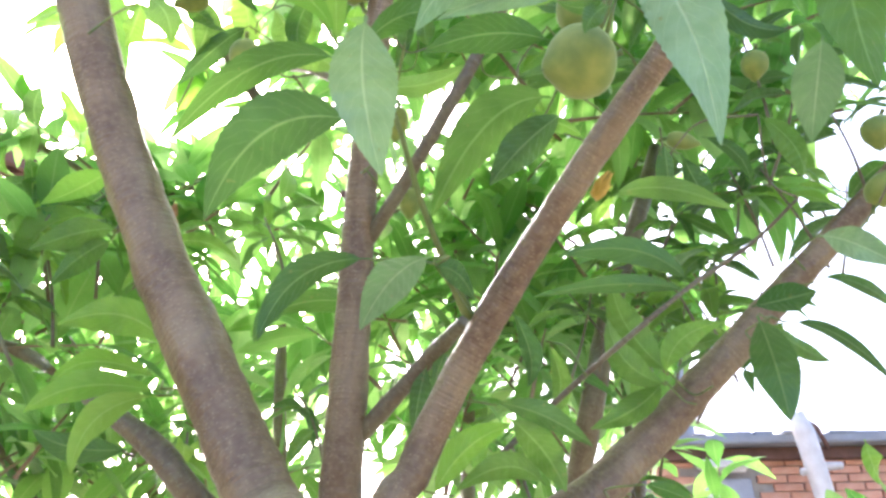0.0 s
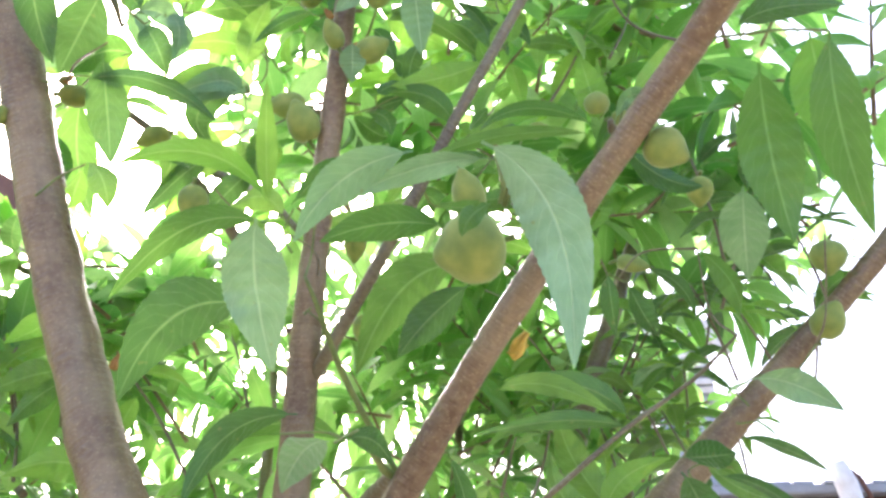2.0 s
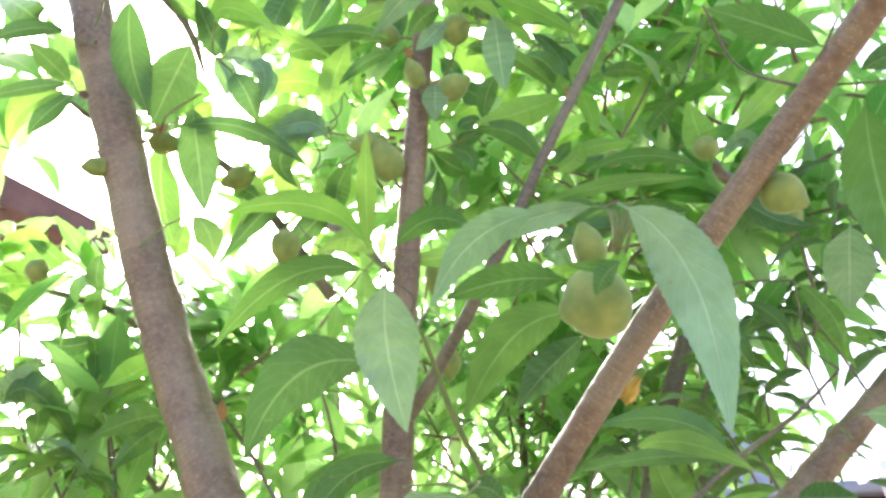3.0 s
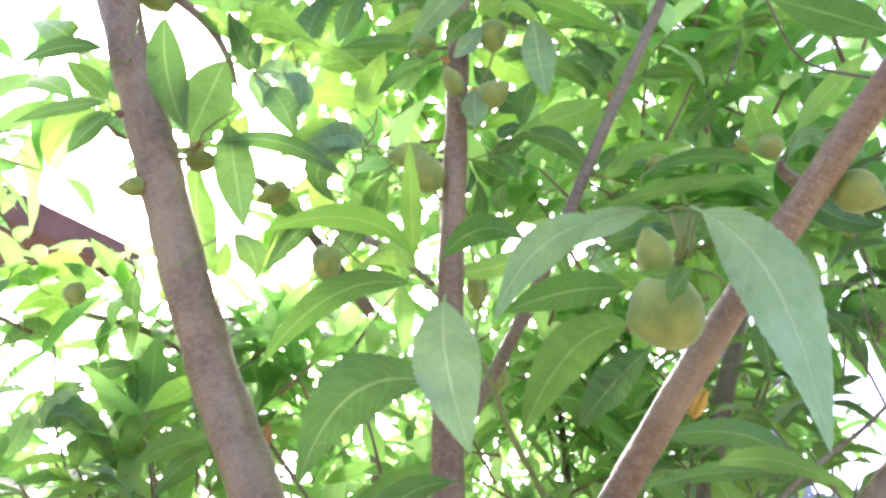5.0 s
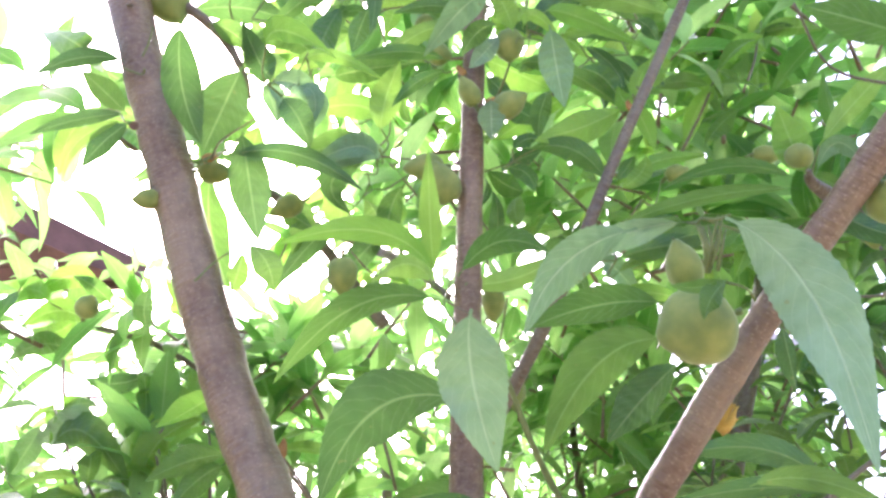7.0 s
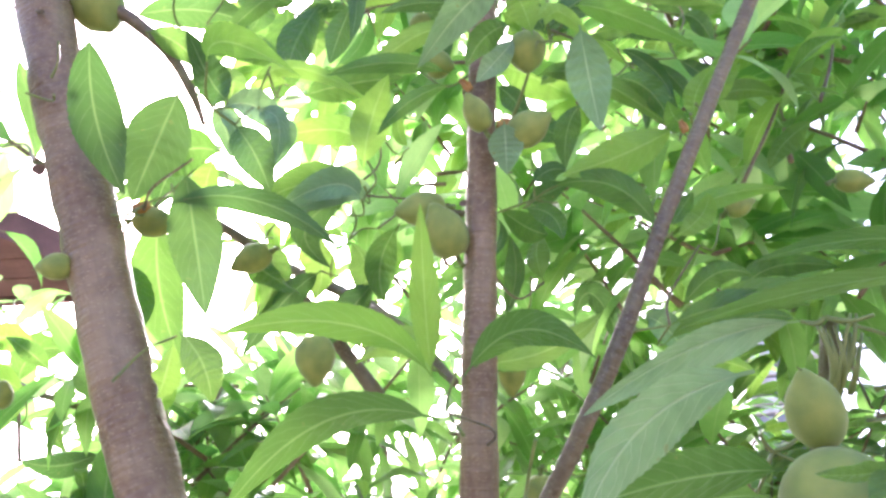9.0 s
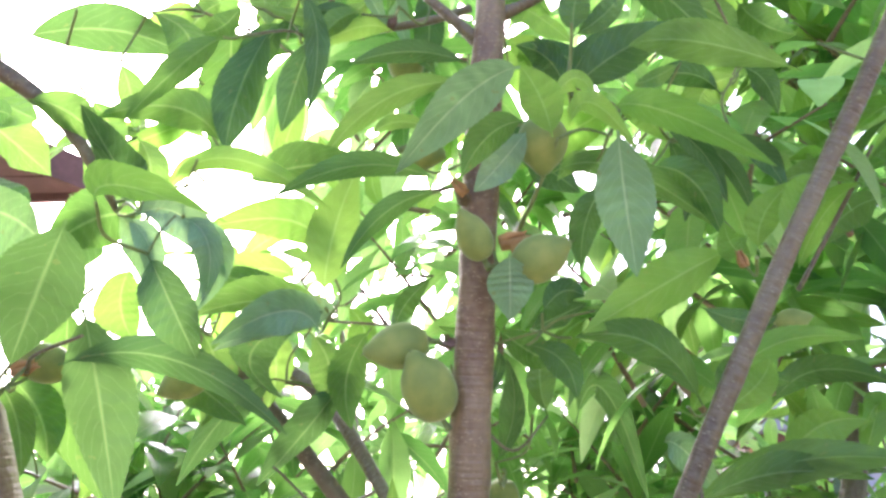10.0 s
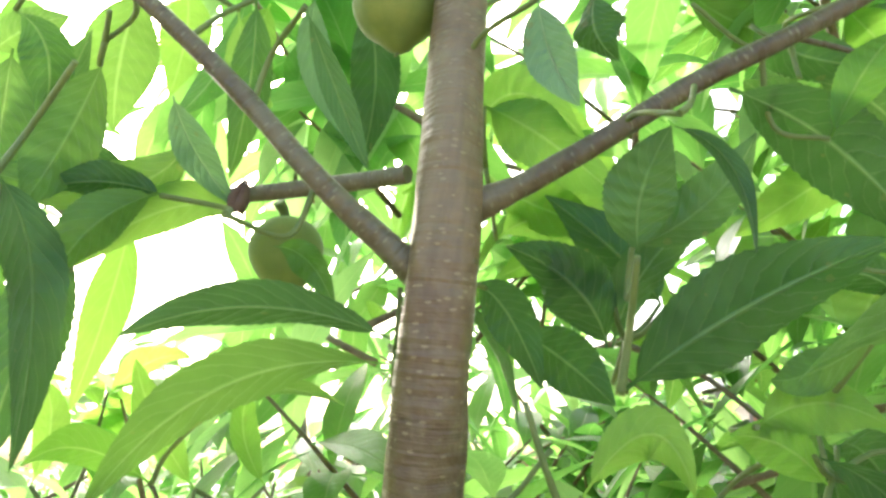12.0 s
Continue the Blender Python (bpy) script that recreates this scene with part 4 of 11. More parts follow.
leaf(tree, (-0.290, 0.629, 2.319), (-0.307, 0.629, 2.310), (-0.335, 0.639, 2.283), 0.0270, (-0.305, 0.841, 0.446), 0.38, 0.20)
leaf(tree, (-0.406, 0.595, 1.967), (-0.394, 0.608, 1.940), (-0.384, 0.609, 1.902), 0.0284, (-0.746, 0.655, -0.122), 0.42, 0.17)
leaf(tree, (-0.287, 0.521, 2.055), (-0.280, 0.540, 2.042), (-0.272, 0.543, 2.010), 0.0207, (0.057, -0.951, -0.304), 0.39, 0.19, "pale")
leaf(tree, (-0.248, 0.535, 2.056), (-0.227, 0.533, 2.033), (-0.238, 0.555, 2.002), 0.0207, (0.179, -0.944, -0.277), 0.38, 0.18, "pale")
leaf(tree, (-0.293, 0.538, 2.124), (-0.281, 0.542, 2.097), (-0.298, 0.562, 2.074), 0.0247, (-0.295, 0.853, 0.430), 0.44, 0.09)
leaf(tree, (-0.220, 0.504, 2.175), (-0.245, 0.502, 2.155), (-0.288, 0.511, 2.119), 0.0197, (-0.372, 0.683, 0.628), 0.42, 0.11)
leaf(tree, (-0.247, 0.577, 2.135), (-0.273, 0.550, 2.154), (-0.324, 0.533, 2.140), 0.0297, (-0.247, 0.644, 0.724), 0.34, 0.22)
leaf(tree, (-0.330, 0.556, 2.207), (-0.316, 0.557, 2.175), (-0.311, 0.560, 2.148), 0.0231, (-0.296, 0.955, -0.009), 0.26, 0.18)
leaf(tree, (-0.269, 0.586, 2.164), (-0.307, 0.586, 2.157), (-0.347, 0.583, 2.134), 0.0203, (-0.203, 0.864, 0.460), 0.34, 0.15, "bright")
leaf(tree, (-0.277, 0.591, 2.203), (-0.302, 0.597, 2.185), (-0.306, 0.604, 2.155), 0.0256, (-0.232, 0.886, 0.402), 0.26, 0.09, "bright")
leaf(tree, (-0.330, 0.528, 2.154), (-0.317, 0.542, 2.133), (-0.327, 0.547, 2.106), 0.0229, (-0.286, 0.890, 0.354), 0.34, 0.14)
leaf(tree, (-0.174, 0.639, 2.136), (-0.197, 0.624, 2.150), (-0.212, 0.610, 2.143), 0.0180, (-0.552, 0.776, 0.304), 0.28, 0.11, "bright")
leaf(tree, (-0.175, 0.681, 2.133), (-0.193, 0.672, 2.163), (-0.201, 0.663, 2.191), 0.0183, (-0.379, 0.905, 0.193), 0.28, 0.18, "bright")
leaf(tree, (-0.150, 0.705, 2.134), (-0.162, 0.702, 2.159), (-0.155, 0.691, 2.181), 0.0148, (-0.255, 0.921, 0.296), 0.39, 0.14, "bright")
leaf(tree, (-0.237, 0.652, 2.135), (-0.230, 0.650, 2.161), (-0.231, 0.640, 2.180), 0.0151, (-0.611, 0.719, 0.331), 0.28, 0.11, "bright")
leaf(tree, (0.086, 0.631, 2.136), (0.066, 0.610, 2.150), (0.047, 0.601, 2.153), 0.0178, (-0.441, 0.766, 0.469), 0.31, 0.10, "bright")
leaf(tree, (-0.003, 0.560, 2.135), (0.016, 0.556, 2.152), (0.028, 0.563, 2.135), 0.0160, (-0.132, 0.989, -0.071), 0.41, 0.10, "bright")
leaf(tree, (0.056, 0.601, 2.156), (0.078, 0.606, 2.164), (0.099, 0.606, 2.156), 0.0210, (-0.137, 0.986, 0.096), 0.36, 0.15, "bright")
leaf(tree, (0.077, 0.615, 2.147), (0.108, 0.629, 2.128), (0.124, 0.641, 2.090), 0.0162, (-0.379, -0.720, -0.582), 0.35, 0.15, "dark")
leaf(tree, (0.106, 0.632, 2.142), (0.132, 0.644, 2.117), (0.144, 0.656, 2.086), 0.0152, (0.452, 0.706, 0.545), 0.32, 0.18, "dark")
leaf(tree, (0.135, 0.640, 2.147), (0.160, 0.655, 2.133), (0.172, 0.655, 2.100), 0.0192, (-0.221, -0.858, -0.463), 0.28, 0.11, "dark")
leaf(tree, (0.089, 0.646, 2.155), (0.100, 0.665, 2.121), (0.099, 0.679, 2.092), 0.0182, (0.328, 0.843, 0.426), 0.45, 0.20, "dark")
leaf(tree, (0.107, 0.707, 2.030), (0.138, 0.712, 2.019), (0.169, 0.720, 2.023), 0.0203, (-0.223, 0.975, -0.005), 0.28, 0.11, "dark")
leaf(tree, (0.093, 0.625, 1.942), (0.104, 0.626, 1.959), (0.115, 0.619, 1.970), 0.0179, (0.335, 0.942, -0.019), 0.32, 0.18)
leaf(tree, (-0.019, 0.708, 1.948), (-0.023, 0.707, 1.982), (-0.014, 0.719, 2.006), 0.0246, (0.285, 0.956, -0.065), 0.42, 0.12)
leaf(tree, (-0.147, 0.626, 2.163), (-0.122, 0.624, 2.173), (-0.093, 0.635, 2.167), 0.0137, (-0.173, 0.818, 0.548), 0.38, 0.08)
leaf(tree, (-0.137, 0.574, 2.261), (-0.166, 0.571, 2.239), (-0.226, 0.558, 2.251), 0.0197, (-0.173, 0.729, 0.663), 0.34, 0.11)
leaf(tree, (-0.533, 0.801, 1.910), (-0.528, 0.773, 1.924), (-0.524, 0.770, 1.955), 0.0265, (0.291, -0.784, -0.549), 0.38, 0.10, "dark")
leaf(tree, (-0.502, 0.846, 1.933), (-0.521, 0.850, 1.973), (-0.528, 0.809, 1.988), 0.0329, (-0.664, 0.719, 0.206), 0.24, 0.21, "bright")
leaf(tree, (-0.571, 0.818, 1.923), (-0.599, 0.829, 1.897), (-0.582, 0.843, 1.867), 0.0205, (-0.315, 0.918, 0.240), 0.40, 0.12)
leaf(tree, (-0.540, 0.843, 1.865), (-0.592, 0.850, 1.855), (-0.631, 0.830, 1.858), 0.0292, (-0.327, 0.899, 0.291), 0.41, 0.12, "dark")
leaf(tree, (-0.634, 0.841, 1.943), (-0.664, 0.839, 1.935), (-0.675, 0.836, 1.890), 0.0221, (-0.429, 0.903, 0.033), 0.38, 0.16)
leaf(tree, (-0.681, 0.852, 1.971), (-0.716, 0.854, 1.946), (-0.811, 0.906, 1.987), 0.0304, (-0.094, 0.823, 0.560), 0.30, 0.18, "bright")
leaf(tree, (-0.456, 0.822, 1.801), (-0.495, 0.807, 1.806), (-0.498, 0.763, 1.715), 0.0374, (-0.363, 0.848, 0.386), 0.26, 0.17, "bright")
leaf(tree, (-0.429, 0.804, 1.776), (-0.462, 0.756, 1.731), (-0.488, 0.783, 1.673), 0.0414, (-0.467, 0.627, 0.623), 0.43, 0.17, "bright")
leaf(tree, (-0.593, 0.751, 1.734), (-0.533, 0.719, 1.737), (-0.489, 0.762, 1.681), 0.0434, (0.047, 0.894, 0.445), 0.25, 0.13)
leaf(tree, (-0.621, 0.760, 1.768), (-0.788, 0.963, 1.813), (-0.837, 0.998, 1.775), 0.0361, (0.302, -0.701, -0.646), 0.39, 0.17, "pale")
leaf(tree, (-0.569, 0.769, 1.789), (-0.572, 0.740, 1.756), (-0.769, 0.948, 1.816), 0.0361, (0.193, -0.684, -0.703), 0.33, 0.09, "pale")
leaf(tree, (0.111, 0.446, 1.764), (0.056, 0.439, 1.752), (-0.004, 0.432, 1.719), 0.0220, (0.381, -0.397, -0.835), 0.36, 0.12, "pale")
leaf(tree, (0.111, 0.446, 1.764), (0.089, 0.446, 1.769), (0.066, 0.444, 1.755), 0.0097, (-0.050, 0.934, 0.355), 0.36, 0.10)
leaf(tree, (0.218, 0.455, 1.802), (0.236, 0.440, 1.819), (0.254, 0.451, 1.794), 0.0159, (-0.281, -0.688, -0.669), 0.40, 0.22, "pale")
leaf(tree, (0.230, 0.488, 1.804), (0.263, 0.504, 1.780), (0.293, 0.494, 1.761), 0.0218, (0.080, 0.844, 0.531), 0.43, 0.15, "dark")
leaf(tree, (0.236, 0.472, 1.843), (0.276, 0.462, 1.881), (0.313, 0.450, 1.908), 0.0205, (-0.072, 0.846, 0.528), 0.22, 0.19, "bright")
leaf(tree, (0.340, 0.329, 1.768), (0.338, 0.349, 1.707), (0.367, 0.403, 1.653), 0.0327, (0.501, 0.644, 0.578), 0.23, 0.15)
leaf(tree, (-0.112, 0.629, 1.834), (-0.138, 0.624, 1.862), (-0.178, 0.627, 1.846), 0.0288, (0.002, 0.981, 0.193), 0.43, 0.14, "bright")
leaf(tree, (-0.093, 0.646, 1.845), (-0.026, 0.673, 1.861), (0.028, 0.672, 1.892), 0.0246, (-0.375, 0.814, 0.443), 0.32, 0.17)
leaf(tree, (-0.173, 0.608, 2.010), (-0.230, 0.624, 1.987), (-0.215, 0.655, 1.959), 0.0350, (-0.157, 0.605, 0.781), 0.40, 0.14, "dark")
leaf(tree, (-0.495, 0.526, 2.046), (-0.524, 0.542, 2.020), (-0.544, 0.570, 1.996), 0.0241, (-0.690, 0.300, 0.659), 0.33, 0.10, "bright")
leaf(tree, (-0.348, 0.494, 2.132), (-0.324, 0.510, 2.127), (-0.300, 0.528, 2.101), 0.0270, (-0.248, 0.783, 0.570), 0.25, 0.09)
leaf(tree, (-0.279, 0.529, 2.057), (-0.249, 0.535, 2.057), (-0.220, 0.550, 2.016), 0.0287, (0.049, -0.913, -0.405), 0.43, 0.15, "pale")
leaf(tree, (-0.278, 0.533, 2.070), (-0.296, 0.527, 2.094), (-0.305, 0.490, 2.121), 0.0352, (-0.036, 0.822, 0.569), 0.28, 0.12, "dark")
leaf(tree, (-0.223, 0.569, 2.098), (-0.184, 0.574, 2.110), (-0.127, 0.573, 2.108), 0.0333, (-0.118, 0.577, 0.808), 0.30, 0.09)
leaf(tree, (-0.174, 0.605, 2.052), (-0.202, 0.603, 2.082), (-0.273, 0.603, 2.079), 0.0328, (0.053, 0.942, 0.331), 0.36, 0.08, "bright")
leaf(tree, (-0.177, 0.628, 2.018), (-0.219, 0.601, 2.019), (-0.286, 0.621, 2.014), 0.0372, (-0.084, 0.461, 0.883), 0.26, 0.09)
leaf(tree, (-0.259, 0.517, 2.024), (-0.236, 0.515, 1.986), (-0.227, 0.533, 1.960), 0.0318, (-0.062, -0.942, -0.331), 0.44, 0.11, "dark")
leaf(tree, (-0.266, 0.680, 1.558), (-0.312, 0.669, 1.586), (-0.363, 0.655, 1.570), 0.0374, (-0.023, 0.954, 0.300), 0.41, 0.21, "bright")
leaf(tree, (-0.247, 0.636, 1.509), (-0.303, 0.623, 1.523), (-0.318, 0.588, 1.490), 0.0207, (-0.019, 0.757, 0.654), 0.29, 0.16, "bright")
leaf(tree, (-0.240, 0.626, 1.495), (-0.295, 0.600, 1.494), (-0.323, 0.570, 1.464), 0.0244, (-0.213, 0.775, 0.595), 0.29, 0.20, "bright")
leaf(tree, (-0.246, 0.624, 1.492), (-0.275, 0.590, 1.465), (-0.283, 0.582, 1.420), 0.0251, (-0.510, 0.836, 0.201), 0.30, 0.18, "bright")
leaf(tree, (-0.337, 0.674, 1.684), (-0.382, 0.684, 1.684), (-0.428, 0.685, 1.666), 0.0306, (0.090, 0.622, 0.778), 0.40, 0.18)
leaf(tree, (-0.346, 0.691, 1.680), (-0.381, 0.701, 1.666), (-0.410, 0.707, 1.636), 0.0278, (-0.130, 0.808, 0.575), 0.44, 0.13)
leaf(tree, (-0.362, 0.684, 1.762), (-0.391, 0.688, 1.743), (-0.433, 0.693, 1.726), 0.0325, (-0.217, 0.609, 0.763), 0.41, 0.15, "bright")
leaf(tree, (-0.276, 0.665, 1.458), (-0.316, 0.645, 1.455), (-0.349, 0.634, 1.468), 0.0242, (0.186, 0.922, 0.339), 0.39, 0.16, "dark")
leaf(tree, (-0.008, 0.534, 1.562), (0.009, 0.557, 1.567), (0.022, 0.579, 1.553), 0.0203, (-0.759, 0.463, 0.457), 0.28, 0.20, "dark")
leaf(tree, (0.307, 0.697, 1.580), (0.345, 0.716, 1.558), (0.388, 0.749, 1.555), 0.0182, (-0.309, 0.892, 0.331), 0.24, 0.17)
leaf(tree, (0.324, 0.641, 1.785), (0.349, 0.636, 1.742), (0.352, 0.642, 1.706), 0.0267, (-0.678, -0.635, -0.369), 0.35, 0.11)
leaf(tree, (0.239, 0.691, 1.787), (0.240, 0.698, 1.756), (0.245, 0.723, 1.721), 0.0220, (-0.053, 0.907, 0.418), 0.42, 0.10, "dark")
leaf(tree, (0.262, 0.708, 1.785), (0.277, 0.716, 1.746), (0.295, 0.736, 1.729), 0.0260, (0.577, 0.548, 0.606), 0.27, 0.21, "dark")
leaf(tree, (0.276, 0.676, 1.784), (0.309, 0.677, 1.762), (0.327, 0.699, 1.735), 0.0155, (0.236, 0.763, 0.602), 0.27, 0.20, "dark")
leaf(tree, (0.222, 0.750, 1.533), (0.178, 0.737, 1.553), (0.165, 0.741, 1.602), 0.0296, (0.135, 0.968, 0.212), 0.40, 0.20)
leaf(tree, (0.214, 0.735, 1.537), (0.233, 0.724, 1.572), (0.287, 0.743, 1.597), 0.0265, (-0.077, 0.990, 0.116), 0.33, 0.10, "bright")
leaf(tree, (0.211, 0.741, 1.533), (0.188, 0.769, 1.515), (0.140, 0.766, 1.494), 0.0280, (0.201, 0.974, 0.108), 0.42, 0.11)
leaf(tree, (0.227, 0.761, 1.548), (0.193, 0.769, 1.600), (0.177, 0.755, 1.648), 0.0376, (0.259, 0.906, 0.333), 0.39, 0.09)
leaf(tree, (0.248, 0.714, 1.628), (0.195, 0.711, 1.666), (0.117, 0.727, 1.669), 0.0295, (0.339, 0.855, 0.392), 0.24, 0.16, "dark")
leaf(tree, (0.246, 0.717, 1.621), (0.180, 0.718, 1.631), (0.086, 0.715, 1.617), 0.0194, (-0.000, 0.899, 0.437), 0.38, 0.16, "dark")
leaf(tree, (-0.017, 0.691, 1.417), (0.015, 0.721, 1.466), (0.059, 0.728, 1.490), 0.0292, (-0.157, 0.952, 0.262), 0.43, 0.22, "bright")
leaf(tree, (0.061, 0.689, 1.593), (0.077, 0.694, 1.549), (0.074, 0.706, 1.520), 0.0220, (0.424, 0.786, 0.450), 0.35, 0.14, "dark")
leaf(tree, (0.096, 0.717, 1.570), (0.111, 0.746, 1.533), (0.095, 0.761, 1.502), 0.0207, (0.468, 0.801, 0.373), 0.45, 0.15)
leaf(tree, (0.023, 0.662, 1.572), (-0.004, 0.677, 1.544), (-0.015, 0.687, 1.504), 0.0161, (-0.018, 0.902, 0.431), 0.46, 0.21, "dark")
leaf(tree, (-0.021, 0.687, 1.537), (-0.029, 0.694, 1.506), (-0.034, 0.705, 1.473), 0.0217, (0.350, 0.875, 0.334), 0.26, 0.09, "dark")
leaf(tree, (0.168, 0.693, 1.426), (0.192, 0.701, 1.421), (0.206, 0.666, 1.403), 0.0149, (-0.127, 0.988, 0.092), 0.34, 0.17)
leaf(tree, (0.356, 0.668, 1.456), (0.353, 0.660, 1.430), (0.336, 0.621, 1.403), 0.0199, (0.537, 0.656, 0.531), 0.29, 0.14, "bright")
leaf(tree, (-0.148, 0.713, 1.639), (-0.182, 0.719, 1.611), (-0.195, 0.717, 1.574), 0.0235, (0.057, 0.924, 0.379), 0.40, 0.12)
leaf(tree, (-0.268, 0.504, 1.826), (-0.243, 0.496, 1.798), (-0.239, 0.509, 1.774), 0.0265, (-0.138, 0.990, -0.034), 0.32, 0.09)
leaf(tree, (-0.272, 0.506, 1.821), (-0.276, 0.510, 1.797), (-0.289, 0.526, 1.789), 0.0200, (-0.216, 0.845, 0.489), 0.39, 0.22, "bright")
leaf(tree, (-0.236, 0.566, 2.112), (-0.256, 0.555, 2.108), (-0.283, 0.566, 2.090), 0.0143, (-0.329, 0.619, 0.713), 0.38, 0.22, "bright")
leaf(tree, (-0.027, 0.651, 2.002), (-0.006, 0.651, 2.011), (0.016, 0.652, 2.020), 0.0201, (-0.177, 0.907, 0.383), 0.33, 0.21, "dark")
leaf(tree, (0.068, 0.617, 2.111), (0.099, 0.629, 2.102), (0.115, 0.639, 2.062), 0.0280, (0.060, 0.917, 0.394), 0.34, 0.21)
leaf(tree, (0.028, 0.595, 2.107), (0.014, 0.600, 2.111), (-0.001, 0.595, 2.094), 0.0149, (-0.105, 0.967, 0.234), 0.27, 0.21)
leaf(tree, (0.038, 0.652, 2.117), (0.021, 0.660, 2.091), (0.015, 0.680, 2.058), 0.0262, (-0.052, 0.939, 0.340), 0.42, 0.12, "dark")
leaf(tree, (-0.202, 0.657, 2.018), (-0.240, 0.644, 2.048), (-0.292, 0.647, 2.057), 0.0323, (-0.207, 0.944, -0.256), 0.45, 0.12)
leaf(tree, (-0.165, 0.621, 2.011), (-0.193, 0.608, 2.010), (-0.251, 0.606, 1.985), 0.0256, (0.293, -0.867, -0.403), 0.32, 0.12, "pale")
leaf(tree, (-0.285, 0.528, 2.057), (-0.268, 0.533, 2.036), (-0.271, 0.545, 2.014), 0.0189, (0.499, -0.866, -0.032), 0.42, 0.20, "pale")
leaf(tree, (-0.259, 0.537, 2.059), (-0.228, 0.545, 2.034), (-0.242, 0.548, 1.992), 0.0237, (0.215, -0.974, -0.078), 0.30, 0.12, "pale")
leaf(tree, (-0.303, 0.573, 2.040), (-0.317, 0.589, 2.018), (-0.304, 0.596, 1.988), 0.0356, (-0.847, 0.494, 0.197), 0.28, 0.15, "bright")
leaf(tree, (-0.234, 0.558, 2.252), (-0.250, 0.558, 2.231), (-0.268, 0.560, 2.230), 0.0197, (-0.337, 0.714, 0.614), 0.23, 0.11)
leaf(tree, (0.096, 0.649, 2.151), (0.115, 0.665, 2.144), (0.134, 0.679, 2.106), 0.0204, (0.238, 0.756, 0.610), 0.38, 0.10, "dark")
leaf(tree, (0.152, 0.640, 2.206), (0.167, 0.639, 2.190), (0.179, 0.659, 2.171), 0.0200, (0.384, 0.638, 0.667), 0.26, 0.11, "dark")
leaf(tree, (-0.115, 0.757, 2.089), (-0.145, 0.770, 2.066), (-0.154, 0.772, 2.039), 0.0211, (0.114, 0.978, 0.175), 0.23, 0.21)
leaf(tree, (-0.030, 0.636, 1.986), (-0.006, 0.630, 1.972), (0.002, 0.631, 1.945), 0.0229, (-0.007, 1.000, -0.027), 0.25, 0.13)
leaf(tree, (-0.069, 0.659, 1.946), (-0.053, 0.668, 1.977), (-0.054, 0.652, 1.989), 0.0095, (0.152, 0.955, 0.255), 0.25, 0.10, "dark")
leaf(tree, (0.145, 0.685, 2.212), (0.117, 0.668, 2.224), (0.077, 0.672, 2.221), 0.0217, (-0.100, 0.723, 0.684), 0.44, 0.09, "dark")
leaf(tree, (0.034, 0.640, 2.206), (0.020, 0.636, 2.224), (-0.010, 0.639, 2.254), 0.0260, (0.016, 0.993, 0.120), 0.46, 0.22, "dark")
leaf(tree, (0.028, 0.545, 2.239), (0.043, 0.546, 2.226), (0.047, 0.546, 2.199), 0.0062, (0.497, 0.795, 0.347), 0.36, 0.14, "dark")
leaf(tree, (-0.035, 0.637, 2.296), (-0.009, 0.639, 2.280), (0.023, 0.651, 2.254), 0.0324, (-0.171, 0.949, 0.265), 0.23, 0.22, "bright")
leaf(tree, (-0.033, 0.669, 2.244), (0.000, 0.668, 2.253), (0.045, 0.681, 2.232), 0.0282, (-0.073, 0.771, 0.632), 0.25, 0.08, "bright")
leaf(tree, (0.013, 0.614, 2.206), (-0.000, 0.609, 2.211), (-0.013, 0.597, 2.218), 0.0121, (-0.486, 0.837, 0.252), 0.46, 0.18, "dark")
leaf(tree, (-0.138, 0.557, 2.231), (-0.155, 0.549, 2.217), (-0.169, 0.550, 2.196), 0.0171, (-0.496, 0.791, 0.357), 0.40, 0.13)
leaf(tree, (-0.141, 0.566, 2.233), (-0.161, 0.562, 2.238), (-0.183, 0.558, 2.235), 0.0135, (-0.110, 0.845, 0.524), 0.45, 0.14, "dark")
leaf(tree, (-0.176, 0.529, 2.229), (-0.166, 0.540, 2.196), (-0.174, 0.553, 2.141), 0.0189, (-0.582, 0.772, 0.256), 0.43, 0.22, "dark")
leaf(tree, (-0.113, 0.565, 2.309), (-0.114, 0.568, 2.277), (-0.123, 0.577, 2.243), 0.0153, (-0.366, 0.869, 0.333), 0.43, 0.14)
leaf(tree, (-0.083, 0.535, 2.283), (-0.074, 0.546, 2.256), (-0.064, 0.548, 2.231), 0.0090, (0.025, -0.934, -0.356), 0.31, 0.12, "dark")
leaf(tree, (-0.010, 0.538, 2.281), (-0.007, 0.541, 2.263), (0.001, 0.542, 2.246), 0.0155, (-0.139, -0.903, -0.407), 0.32, 0.11, "pale")
leaf(tree, (0.086, 0.586, 2.250), (0.098, 0.577, 2.272), (0.110, 0.576, 2.283), 0.0165, (0.066, 0.979, 0.191), 0.25, 0.09, "bright")
leaf(tree, (0.096, 0.596, 2.185), (0.074, 0.596, 2.173), (0.061, 0.598, 2.171), 0.0144, (-0.072, 0.982, 0.174), 0.23, 0.16)
leaf(tree, (-0.111, 0.594, 2.222), (-0.100, 0.602, 2.218), (-0.089, 0.604, 2.199), 0.0127, (0.225, -0.946, -0.233), 0.40, 0.20)
leaf(tree, (0.013, 0.594, 2.321), (0.011, 0.594, 2.304), (0.020, 0.600, 2.293), 0.0211, (0.418, 0.792, 0.446), 0.31, 0.15, "dark")
leaf(tree, (-0.585, 0.511, 2.184), (-0.450, 0.424, 2.043), (-0.468, 0.496, 2.076), 0.0339, (-0.352, 0.907, 0.232), 0.23, 0.13)
